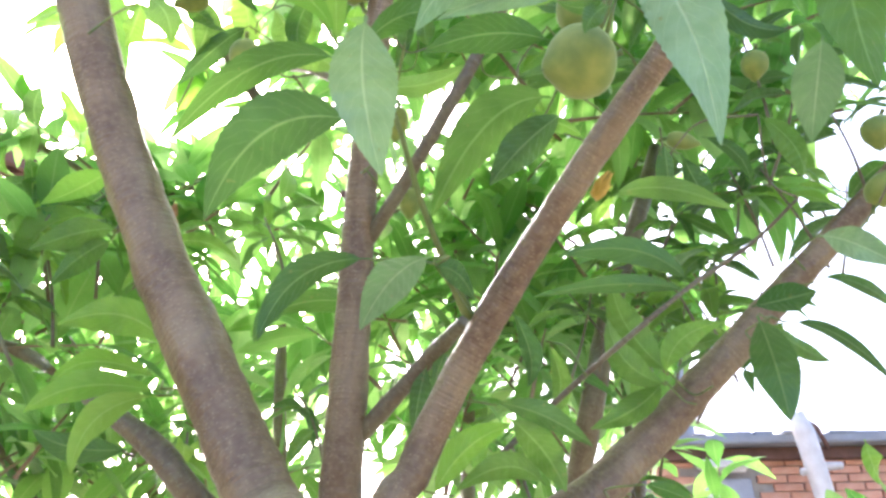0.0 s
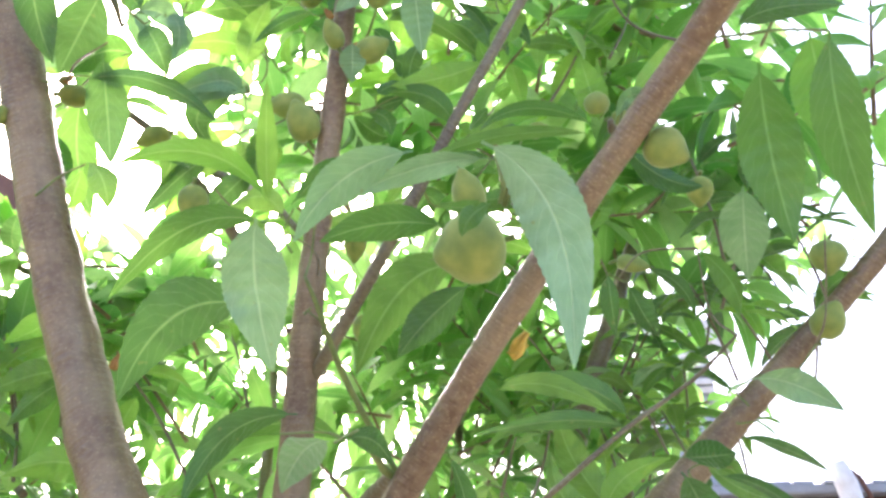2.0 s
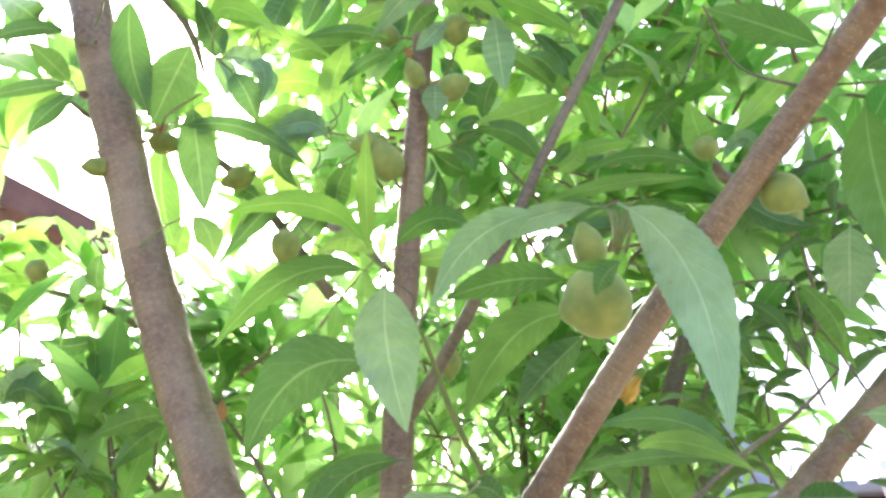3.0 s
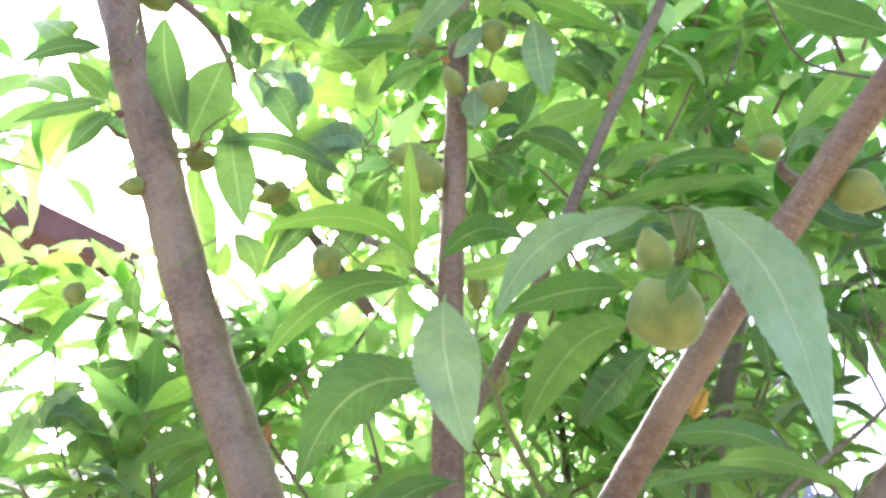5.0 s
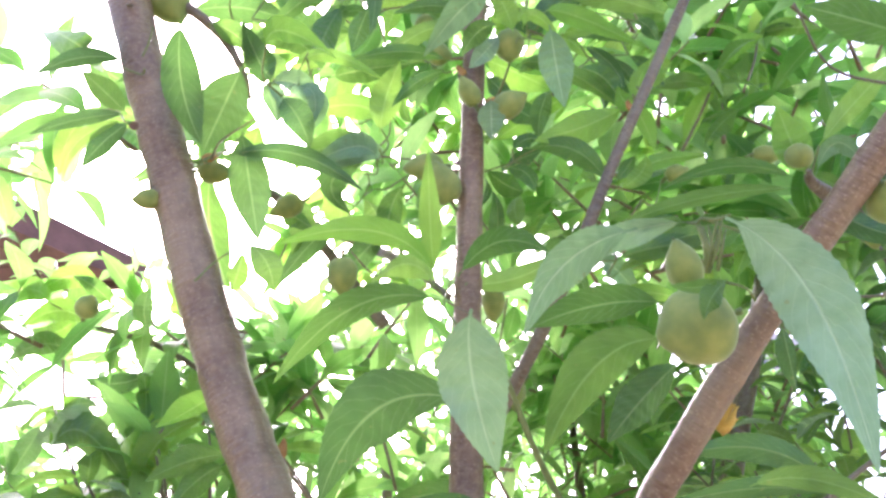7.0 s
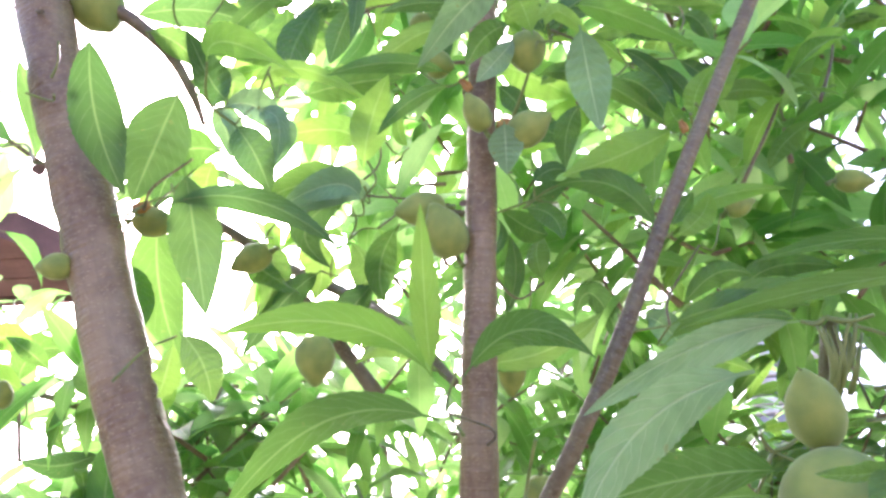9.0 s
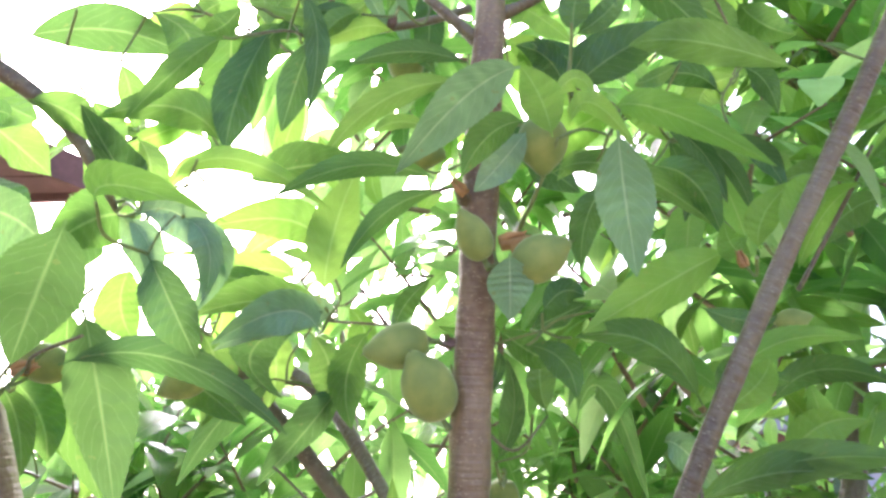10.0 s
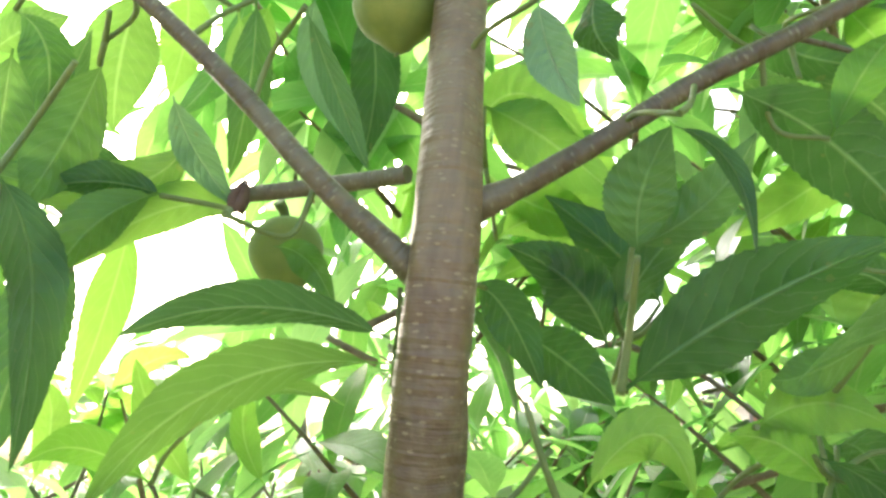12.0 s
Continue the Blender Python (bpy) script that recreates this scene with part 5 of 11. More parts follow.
leaf(tree, (-0.251, 0.446, 2.025), (-0.226, 0.432, 2.025), (-0.183, 0.468, 2.016), 0.0283, (0.037, 0.444, 0.895), 0.26, 0.12, "bright")
leaf(tree, (0.093, 0.626, 1.932), (0.118, 0.624, 1.949), (0.125, 0.612, 1.963), 0.0223, (0.040, 0.902, 0.430), 0.24, 0.22, "bright")
leaf(tree, (0.141, 0.580, 2.026), (0.149, 0.570, 2.054), (0.155, 0.557, 2.064), 0.0269, (0.439, 0.826, 0.354), 0.33, 0.19, "bright")
leaf(tree, (-0.054, 0.663, 2.010), (-0.028, 0.676, 1.991), (-0.010, 0.684, 1.987), 0.0277, (0.002, 0.738, 0.675), 0.43, 0.11)
leaf(tree, (-0.061, 0.713, 1.915), (-0.044, 0.689, 1.949), (-0.047, 0.679, 1.988), 0.0200, (-0.296, -0.835, -0.463), 0.37, 0.08, "dark")
branch("twig", tree, [((0.337, 0.947, 1.639), 0.0022), ((0.313, 0.933, 1.698), 0.0019), ((0.279, 0.918, 1.755), 0.0013)], 4, 0.05, 7)
leaf(tree, (0.283, 0.919, 1.747), (0.320, 0.916, 1.765), (0.354, 0.916, 1.763), 0.0235, (0.012, 0.005, 1.000), 0.20, 0.19, "bright")
leaf(tree, (0.282, 0.919, 1.750), (0.248, 0.931, 1.765), (0.218, 0.945, 1.759), 0.0246, (0.190, -0.062, 0.980), 0.30, 0.13, "pale")
leaf(tree, (0.290, 0.921, 1.733), (0.313, 0.898, 1.752), (0.334, 0.880, 1.752), 0.0221, (0.368, -0.400, 0.839), 0.23, 0.19, "pale")
leaf(tree, (0.291, 0.921, 1.732), (0.313, 0.938, 1.726), (0.335, 0.955, 1.705), 0.0169, (-0.273, -0.404, 0.873), 0.25, 0.16, "bright")
leaf(tree, (0.294, 0.921, 1.728), (0.261, 0.909, 1.754), (0.231, 0.900, 1.758), 0.0226, (0.410, -0.360, 0.838), 0.41, 0.10, "pale")
leaf(tree, (0.298, 0.922, 1.718), (0.332, 0.918, 1.719), (0.365, 0.916, 1.704), 0.0173, (-0.048, -0.113, 0.992), 0.21, 0.09)
leaf(tree, (0.301, 0.923, 1.713), (0.279, 0.942, 1.714), (0.259, 0.962, 1.699), 0.0193, (0.049, 0.241, 0.969), 0.28, 0.20, "bright")
leaf(tree, (0.294, 0.921, 1.728), (0.264, 0.902, 1.743), (0.238, 0.888, 1.738), 0.0207, (-0.160, 0.250, 0.955), 0.24, 0.19)
branch("twig", tree, [((0.273, 0.982, 1.591), 0.0022), ((0.269, 0.996, 1.659), 0.0019), ((0.249, 0.973, 1.716), 0.0013)], 4, 0.05, 7)
leaf(tree, (0.258, 0.979, 1.694), (0.287, 0.972, 1.705), (0.315, 0.968, 1.700), 0.0183, (0.368, -0.297, 0.881), 0.32, 0.13)
leaf(tree, (0.266, 0.983, 1.678), (0.246, 0.996, 1.668), (0.230, 1.010, 1.644), 0.0134, (0.282, 0.253, 0.925), 0.27, 0.18, "bright")
leaf(tree, (0.249, 0.973, 1.715), (0.262, 0.955, 1.711), (0.274, 0.940, 1.692), 0.0204, (0.344, 0.135, 0.929), 0.39, 0.14)
leaf(tree, (0.268, 0.983, 1.674), (0.296, 0.996, 1.680), (0.322, 1.011, 1.665), 0.0228, (-0.413, -0.252, 0.875), 0.42, 0.15, "bright")
leaf(tree, (0.260, 0.979, 1.691), (0.231, 0.975, 1.707), (0.206, 0.972, 1.707), 0.0168, (0.033, -0.218, 0.975), 0.23, 0.17)
leaf(tree, (0.255, 0.977, 1.702), (0.292, 0.962, 1.697), (0.328, 0.951, 1.670), 0.0212, (-0.077, 0.180, 0.981), 0.22, 0.09)
leaf(tree, (0.257, 0.978, 1.697), (0.259, 1.004, 1.678), (0.262, 1.030, 1.642), 0.0219, (0.144, -0.346, 0.927), 0.42, 0.15, "bright")
branch("twig", tree, [((0.372, 0.960, 1.600), 0.0022), ((0.357, 0.954, 1.657), 0.0019), ((0.332, 0.946, 1.714), 0.0013)], 4, 0.05, 7)
leaf(tree, (0.349, 0.945, 1.682), (0.386, 0.947, 1.692), (0.421, 0.950, 1.681), 0.0212, (0.219, -0.395, 0.892), 0.42, 0.13)
leaf(tree, (0.351, 0.945, 1.678), (0.308, 0.964, 1.665), (0.269, 0.984, 1.629), 0.0260, (0.102, 0.237, 0.966), 0.28, 0.19)
leaf(tree, (0.343, 0.945, 1.693), (0.345, 0.912, 1.710), (0.348, 0.883, 1.702), 0.0272, (-0.371, 0.093, 0.924), 0.28, 0.14, "bright")
leaf(tree, (0.345, 0.945, 1.688), (0.367, 0.955, 1.701), (0.387, 0.965, 1.697), 0.0178, (0.114, -0.171, 0.979), 0.28, 0.20)
leaf(tree, (0.334, 0.946, 1.711), (0.292, 0.952, 1.693), (0.254, 0.960, 1.655), 0.0280, (0.251, -0.050, 0.967), 0.37, 0.16, "bright")
leaf(tree, (0.343, 0.945, 1.692), (0.368, 0.934, 1.712), (0.392, 0.925, 1.714), 0.0161, (-0.425, 0.144, 0.894), 0.38, 0.18)
leaf(tree, (0.342, 0.946, 1.695), (0.319, 0.967, 1.682), (0.300, 0.990, 1.653), 0.0184, (-0.013, 0.131, 0.991), 0.32, 0.14, "bright")
leaf(tree, (0.351, 0.945, 1.677), (0.342, 0.919, 1.703), (0.333, 0.897, 1.706), 0.0243, (0.247, 0.161, 0.956), 0.37, 0.11, "bright")
branch("twig", tree, [((0.291, 0.902, 1.533), 0.0022), ((0.330, 0.891, 1.596), 0.0019), ((0.355, 0.867, 1.656), 0.0013)], 4, 0.05, 7)
leaf(tree, (0.333, 0.877, 1.613), (0.358, 0.878, 1.634), (0.381, 0.880, 1.636), 0.0184, (-0.181, -0.182, 0.966), 0.22, 0.10, "dark")
leaf(tree, (0.341, 0.873, 1.628), (0.297, 0.894, 1.625), (0.249, 0.887, 1.589), 0.0270, (0.398, 0.404, 0.824), 0.25, 0.12)
leaf(tree, (0.340, 0.874, 1.625), (0.361, 0.839, 1.618), (0.374, 0.787, 1.576), 0.0308, (-0.170, -0.235, 0.957), 0.33, 0.11)
leaf(tree, (0.339, 0.875, 1.624), (0.357, 0.897, 1.607), (0.362, 0.891, 1.564), 0.0227, (-0.098, -0.039, 0.994), 0.37, 0.15, "dark")
leaf(tree, (0.333, 0.877, 1.613), (0.292, 0.882, 1.603), (0.249, 0.862, 1.566), 0.0187, (0.120, 0.346, 0.930), 0.33, 0.08, "dark")
leaf(tree, (0.339, 0.875, 1.625), (0.372, 0.865, 1.619), (0.392, 0.834, 1.589), 0.0161, (0.041, -0.375, 0.926), 0.29, 0.08, "dark")
branch("twig", tree, [((0.454, 0.822, 1.695), 0.0022), ((0.425, 0.807, 1.757), 0.0019), ((0.395, 0.808, 1.829), 0.0013)], 4, 0.05, 7)
leaf(tree, (0.415, 0.814, 1.791), (0.441, 0.792, 1.776), (0.472, 0.789, 1.752), 0.0205, (0.348, -0.232, 0.908), 0.20, 0.15, "bright")
leaf(tree, (0.416, 0.814, 1.789), (0.389, 0.834, 1.804), (0.366, 0.855, 1.798), 0.0218, (-0.274, -0.388, 0.880), 0.40, 0.12, "bright")
leaf(tree, (0.404, 0.811, 1.813), (0.406, 0.784, 1.813), (0.401, 0.742, 1.783), 0.0190, (0.338, -0.371, 0.865), 0.22, 0.18)
leaf(tree, (0.404, 0.811, 1.813), (0.429, 0.828, 1.798), (0.442, 0.826, 1.755), 0.0185, (-0.211, 0.272, 0.939), 0.23, 0.19, "bright")
leaf(tree, (0.405, 0.811, 1.810), (0.366, 0.804, 1.826), (0.332, 0.801, 1.822), 0.0201, (0.023, -0.388, 0.921), 0.21, 0.12)
leaf(tree, (0.410, 0.813, 1.800), (0.439, 0.781, 1.780), (0.475, 0.773, 1.751), 0.0232, (-0.006, -0.320, 0.947), 0.43, 0.16, "bright")
branch("twig", tree, [((0.407, 1.064, 1.728), 0.0022), ((0.397, 1.090, 1.795), 0.0019), ((0.362, 1.054, 1.843), 0.0013)], 4, 0.05, 7)
leaf(tree, (0.381, 1.081, 1.813), (0.388, 1.041, 1.815), (0.410, 1.041, 1.816), 0.0152, (0.375, 0.371, 0.849), 0.29, 0.15, "pale")
leaf(tree, (0.378, 1.082, 1.820), (0.352, 1.064, 1.820), (0.333, 1.079, 1.816), 0.0142, (0.395, 0.033, 0.918), 0.45, 0.15, "pale")
leaf(tree, (0.378, 1.082, 1.820), (0.387, 1.057, 1.839), (0.384, 1.012, 1.829), 0.0165, (-0.384, -0.087, 0.919), 0.37, 0.18, "bright")
leaf(tree, (0.382, 1.081, 1.810), (0.399, 1.098, 1.832), (0.417, 1.116, 1.834), 0.0238, (0.224, 0.425, 0.877), 0.25, 0.14, "bright")
leaf(tree, (0.382, 1.081, 1.810), (0.356, 1.083, 1.807), (0.333, 1.087, 1.792), 0.0164, (0.159, 0.111, 0.981), 0.39, 0.16, "pale")
leaf(tree, (0.368, 1.050, 1.824), (0.398, 1.062, 1.832), (0.410, 1.022, 1.805), 0.0169, (-0.228, 0.037, 0.973), 0.40, 0.12, "pale")
branch("twig", tree, [((0.210, 1.032, 1.640), 0.0022), ((0.216, 1.005, 1.701), 0.0019), ((0.215, 0.976, 1.761), 0.0013)], 4, 0.05, 7)
leaf(tree, (0.215, 0.979, 1.754), (0.240, 0.979, 1.747), (0.263, 0.980, 1.730), 0.0142, (0.252, 0.333, 0.909), 0.45, 0.10, "bright")
leaf(tree, (0.219, 0.988, 1.728), (0.197, 0.997, 1.742), (0.178, 1.008, 1.739), 0.0179, (-0.404, -0.118, 0.907), 0.32, 0.13)
leaf(tree, (0.218, 0.986, 1.734), (0.229, 0.961, 1.754), (0.241, 0.941, 1.756), 0.0225, (0.242, -0.120, 0.963), 0.31, 0.09, "bright")
leaf(tree, (0.218, 0.986, 1.734), (0.230, 1.009, 1.727), (0.241, 1.033, 1.702), 0.0192, (0.232, -0.237, 0.943), 0.41, 0.11)
leaf(tree, (0.216, 0.981, 1.748), (0.191, 0.976, 1.743), (0.167, 0.975, 1.724), 0.0136, (-0.002, 0.208, 0.978), 0.43, 0.19)
leaf(tree, (0.215, 0.976, 1.761), (0.243, 0.978, 1.782), (0.264, 0.966, 1.781), 0.0146, (-0.220, 0.301, 0.928), 0.42, 0.16)
branch("twig", tree, [((0.231, 0.956, 1.611), 0.0022), ((0.199, 0.943, 1.666), 0.0019), ((0.158, 0.927, 1.719), 0.0013)], 4, 0.05, 7)
leaf(tree, (0.172, 0.930, 1.700), (0.198, 0.927, 1.719), (0.223, 0.927, 1.721), 0.0155, (0.134, 0.133, 0.982), 0.30, 0.13, "dark")
leaf(tree, (0.179, 0.931, 1.690), (0.148, 0.938, 1.697), (0.121, 0.948, 1.687), 0.0192, (-0.245, 0.322, 0.915), 0.39, 0.19, "dark")
leaf(tree, (0.168, 0.929, 1.705), (0.178, 0.916, 1.699), (0.189, 0.907, 1.681), 0.0129, (-0.219, 0.184, 0.958), 0.21, 0.10, "dark")
leaf(tree, (0.176, 0.930, 1.695), (0.196, 0.936, 1.709), (0.215, 0.945, 1.708), 0.0162, (-0.362, 0.032, 0.932), 0.23, 0.09)
leaf(tree, (0.165, 0.928, 1.711), (0.132, 0.924, 1.695), (0.103, 0.922, 1.662), 0.0191, (-0.269, 0.065, 0.961), 0.34, 0.18)
leaf(tree, (0.177, 0.930, 1.693), (0.203, 0.926, 1.681), (0.228, 0.924, 1.654), 0.0180, (-0.166, 0.377, 0.911), 0.30, 0.15, "dark")
branch("twig", tree, [((-0.242, 0.797, 1.604), 0.0022), ((-0.282, 0.788, 1.668), 0.0019), ((-0.320, 0.752, 1.721), 0.0013)], 4, 0.05, 7)
leaf(tree, (-0.319, 0.753, 1.719), (-0.279, 0.756, 1.733), (-0.244, 0.763, 1.728), 0.0223, (-0.236, -0.027, 0.971), 0.24, 0.12)
leaf(tree, (-0.307, 0.764, 1.695), (-0.341, 0.775, 1.690), (-0.373, 0.788, 1.667), 0.0223, (-0.400, -0.191, 0.896), 0.41, 0.10, "bright")
leaf(tree, (-0.314, 0.758, 1.709), (-0.306, 0.737, 1.712), (-0.300, 0.720, 1.700), 0.0168, (0.162, 0.372, 0.914), 0.42, 0.13, "bright")
leaf(tree, (-0.308, 0.764, 1.696), (-0.284, 0.789, 1.698), (-0.263, 0.816, 1.682), 0.0207, (-0.129, -0.286, 0.949), 0.35, 0.13)
leaf(tree, (-0.320, 0.753, 1.720), (-0.348, 0.741, 1.724), (-0.376, 0.733, 1.712), 0.0143, (-0.259, -0.307, 0.916), 0.39, 0.18)
leaf(tree, (-0.315, 0.757, 1.711), (-0.275, 0.759, 1.712), (-0.238, 0.765, 1.693), 0.0239, (-0.291, 0.189, 0.938), 0.32, 0.12, "bright")
leaf(tree, (-0.303, 0.768, 1.688), (-0.324, 0.789, 1.670), (-0.345, 0.812, 1.636), 0.0232, (0.259, 0.167, 0.951), 0.26, 0.20, "bright")
branch("twig", tree, [((-0.545, 0.774, 1.652), 0.0022), ((-0.569, 0.757, 1.719), 0.0019), ((-0.620, 0.765, 1.799), 0.0013)], 4, 0.05, 7)
leaf(tree, (-0.585, 0.727, 1.761), (-0.577, 0.755, 1.788), (-0.540, 0.744, 1.777), 0.0212, (-0.218, 0.275, 0.936), 0.26, 0.09, "pale")
leaf(tree, (-0.619, 0.767, 1.789), (-0.641, 0.802, 1.789), (-0.631, 0.796, 1.755), 0.0213, (0.147, 0.162, 0.976), 0.36, 0.13, "bright")
leaf(tree, (-0.618, 0.768, 1.785), (-0.601, 0.726, 1.767), (-0.733, 0.867, 1.798), 0.0193, (-0.309, -0.423, 0.852), 0.23, 0.14, "bright")
leaf(tree, (-0.617, 0.768, 1.783), (-0.539, 0.730, 1.743), (-0.505, 0.746, 1.709), 0.0228, (0.142, 0.345, 0.928), 0.30, 0.17)
leaf(tree, (-0.617, 0.768, 1.782), (-0.787, 0.924, 1.865), (-0.857, 0.947, 1.864), 0.0287, (0.422, -0.214, 0.881), 0.42, 0.11, "pale")
leaf(tree, (-0.584, 0.729, 1.754), (-0.575, 0.741, 1.787), (-0.538, 0.715, 1.776), 0.0224, (-0.269, -0.309, 0.912), 0.40, 0.08, "bright")
leaf(tree, (-0.619, 0.767, 1.791), (-0.627, 0.806, 1.789), (-0.592, 0.780, 1.742), 0.0184, (-0.414, 0.264, 0.871), 0.37, 0.11, "bright")
branch("twig", tree, [((-0.453, 0.750, 1.567), 0.0022), ((-0.503, 0.760, 1.637), 0.0019), ((-0.545, 0.746, 1.702), 0.0013)], 4, 0.05, 7)
leaf(tree, (-0.532, 0.734, 1.686), (-0.490, 0.736, 1.673), (-0.457, 0.750, 1.644), 0.0229, (-0.086, -0.170, 0.982), 0.40, 0.18, "pale")
leaf(tree, (-0.525, 0.744, 1.665), (-0.565, 0.770, 1.661), (-0.609, 0.807, 1.643), 0.0217, (-0.192, -0.065, 0.979), 0.22, 0.20)
leaf(tree, (-0.529, 0.739, 1.675), (-0.511, 0.709, 1.698), (-0.499, 0.686, 1.698), 0.0264, (-0.297, 0.110, 0.949), 0.43, 0.09)
leaf(tree, (-0.528, 0.739, 1.674), (-0.504, 0.745, 1.689), (-0.487, 0.761, 1.691), 0.0187, (0.046, -0.354, 0.934), 0.21, 0.12)
leaf(tree, (-0.526, 0.742, 1.669), (-0.560, 0.752, 1.682), (-0.606, 0.779, 1.684), 0.0149, (0.378, 0.390, 0.839), 0.30, 0.20, "bright")
leaf(tree, (-0.524, 0.745, 1.662), (-0.488, 0.736, 1.665), (-0.461, 0.736, 1.654), 0.0178, (0.065, 0.138, 0.988), 0.43, 0.10)
leaf(tree, (-0.526, 0.742, 1.668), (-0.547, 0.762, 1.674), (-0.579, 0.802, 1.665), 0.0241, (-0.104, 0.236, 0.966), 0.21, 0.09, "bright")
leaf(tree, (-0.532, 0.735, 1.685), (-0.586, 0.751, 1.699), (-0.763, 0.918, 1.733), 0.0179, (0.316, 0.148, 0.937), 0.25, 0.15, "bright")
branch("twig", tree, [((-0.426, 0.770, 1.594), 0.0022), ((-0.448, 0.780, 1.665), 0.0019), ((-0.458, 0.753, 1.723), 0.0013)], 4, 0.05, 7)
leaf(tree, (-0.457, 0.756, 1.713), (-0.418, 0.753, 1.738), (-0.385, 0.756, 1.741), 0.0218, (-0.272, -0.294, 0.917), 0.38, 0.11, "bright")
leaf(tree, (-0.457, 0.758, 1.704), (-0.482, 0.763, 1.708), (-0.508, 0.772, 1.695), 0.0197, (-0.222, 0.335, 0.916), 0.34, 0.09, "bright")
leaf(tree, (-0.457, 0.755, 1.716), (-0.446, 0.739, 1.700), (-0.437, 0.731, 1.665), 0.0242, (0.006, 0.286, 0.958), 0.37, 0.20, "bright")
leaf(tree, (-0.457, 0.757, 1.706), (-0.439, 0.777, 1.713), (-0.425, 0.799, 1.705), 0.0171, (-0.288, 0.198, 0.937), 0.42, 0.16)
leaf(tree, (-0.456, 0.761, 1.692), (-0.486, 0.755, 1.701), (-0.518, 0.753, 1.693), 0.0174, (-0.207, 0.222, 0.953), 0.29, 0.12, "bright")
leaf(tree, (-0.457, 0.758, 1.704), (-0.433, 0.751, 1.691), (-0.412, 0.749, 1.660), 0.0202, (0.404, -0.235, 0.884), 0.36, 0.19, "bright")
leaf(tree, (-0.457, 0.759, 1.698), (-0.452, 0.789, 1.689), (-0.450, 0.820, 1.664), 0.0233, (0.385, 0.096, 0.918), 0.41, 0.14, "bright")
branch("twig", tree, [((0.188, 0.722, 2.044), 0.0022), ((0.225, 0.706, 2.101), 0.0019), ((0.252, 0.679, 2.148), 0.0013)], 4, 0.05, 7)
leaf(tree, (0.236, 0.679, 2.113), (0.263, 0.673, 2.109), (0.287, 0.673, 2.096), 0.0169, (-0.304, -0.285, 0.909), 0.31, 0.13)
leaf(tree, (0.245, 0.679, 2.133), (0.218, 0.701, 2.156), (0.189, 0.710, 2.152), 0.0202, (0.013, -0.305, 0.952), 0.21, 0.20, "bright")
leaf(tree, (0.245, 0.679, 2.133), (0.261, 0.640, 2.133), (0.276, 0.611, 2.115), 0.0207, (-0.212, 0.291, 0.933), 0.39, 0.19)
leaf(tree, (0.249, 0.679, 2.141), (0.267, 0.698, 2.143), (0.281, 0.713, 2.125), 0.0175, (0.324, -0.041, 0.945), 0.40, 0.17)
leaf(tree, (0.236, 0.679, 2.114), (0.200, 0.676, 2.126), (0.164, 0.662, 2.106), 0.0210, (-0.393, 0.259, 0.882), 0.27, 0.15)
leaf(tree, (0.247, 0.679, 2.138), (0.277, 0.661, 2.159), (0.302, 0.649, 2.159), 0.0223, (-0.061, 0.365, 0.929), 0.41, 0.11, "bright")
leaf(tree, (0.239, 0.680, 2.118), (0.220, 0.721, 2.109), (0.200, 0.750, 2.071), 0.0247, (0.404, -0.361, 0.840), 0.44, 0.14, "bright")
branch("twig", tree, [((0.283, 0.714, 2.129), 0.0022), ((0.308, 0.715, 2.180), 0.0019), ((0.325, 0.714, 2.229), 0.0013)], 4, 0.05, 7)
leaf(tree, (0.322, 0.712, 2.220), (0.342, 0.705, 2.226), (0.366, 0.697, 2.220), 0.0168, (0.043, 0.394, 0.918), 0.30, 0.15)
leaf(tree, (0.320, 0.711, 2.214), (0.291, 0.729, 2.211), (0.267, 0.759, 2.198), 0.0236, (0.347, -0.358, 0.867), 0.38, 0.19, "bright")
leaf(tree, (0.315, 0.707, 2.200), (0.309, 0.671, 2.193), (0.300, 0.642, 2.165), 0.0215, (-0.430, 0.133, 0.893), 0.35, 0.15)
leaf(tree, (0.318, 0.709, 2.208), (0.330, 0.726, 2.225), (0.340, 0.743, 2.225), 0.0206, (-0.376, 0.076, 0.924), 0.39, 0.08, "bright")
leaf(tree, (0.314, 0.706, 2.197), (0.285, 0.703, 2.234), (0.258, 0.711, 2.254), 0.0256, (-0.070, -0.400, 0.914), 0.27, 0.08, "bright")
leaf(tree, (0.324, 0.714, 2.228), (0.361, 0.701, 2.222), (0.408, 0.717, 2.226), 0.0270, (-0.102, 0.405, 0.909), 0.43, 0.15, "bright")
branch("twig", tree, [((0.382, 0.735, 1.815), 0.0022), ((0.373, 0.715, 1.878), 0.0019), ((0.355, 0.693, 1.939), 0.0013)], 4, 0.05, 7)
leaf(tree, (0.361, 0.695, 1.926), (0.387, 0.696, 1.935), (0.412, 0.700, 1.931), 0.0163, (0.092, -0.313, 0.945), 0.33, 0.10)
leaf(tree, (0.359, 0.695, 1.929), (0.337, 0.707, 1.916), (0.317, 0.721, 1.890), 0.0157, (-0.067, 0.137, 0.988), 0.29, 0.14)
leaf(tree, (0.360, 0.695, 1.928), (0.379, 0.666, 1.939), (0.399, 0.642, 1.932), 0.0181, (0.322, -0.235, 0.917), 0.24, 0.14, "dark")
leaf(tree, (0.368, 0.698, 1.911), (0.378, 0.708, 1.925), (0.387, 0.721, 1.925), 0.0171, (0.030, -0.020, 0.999), 0.22, 0.10, "dark")
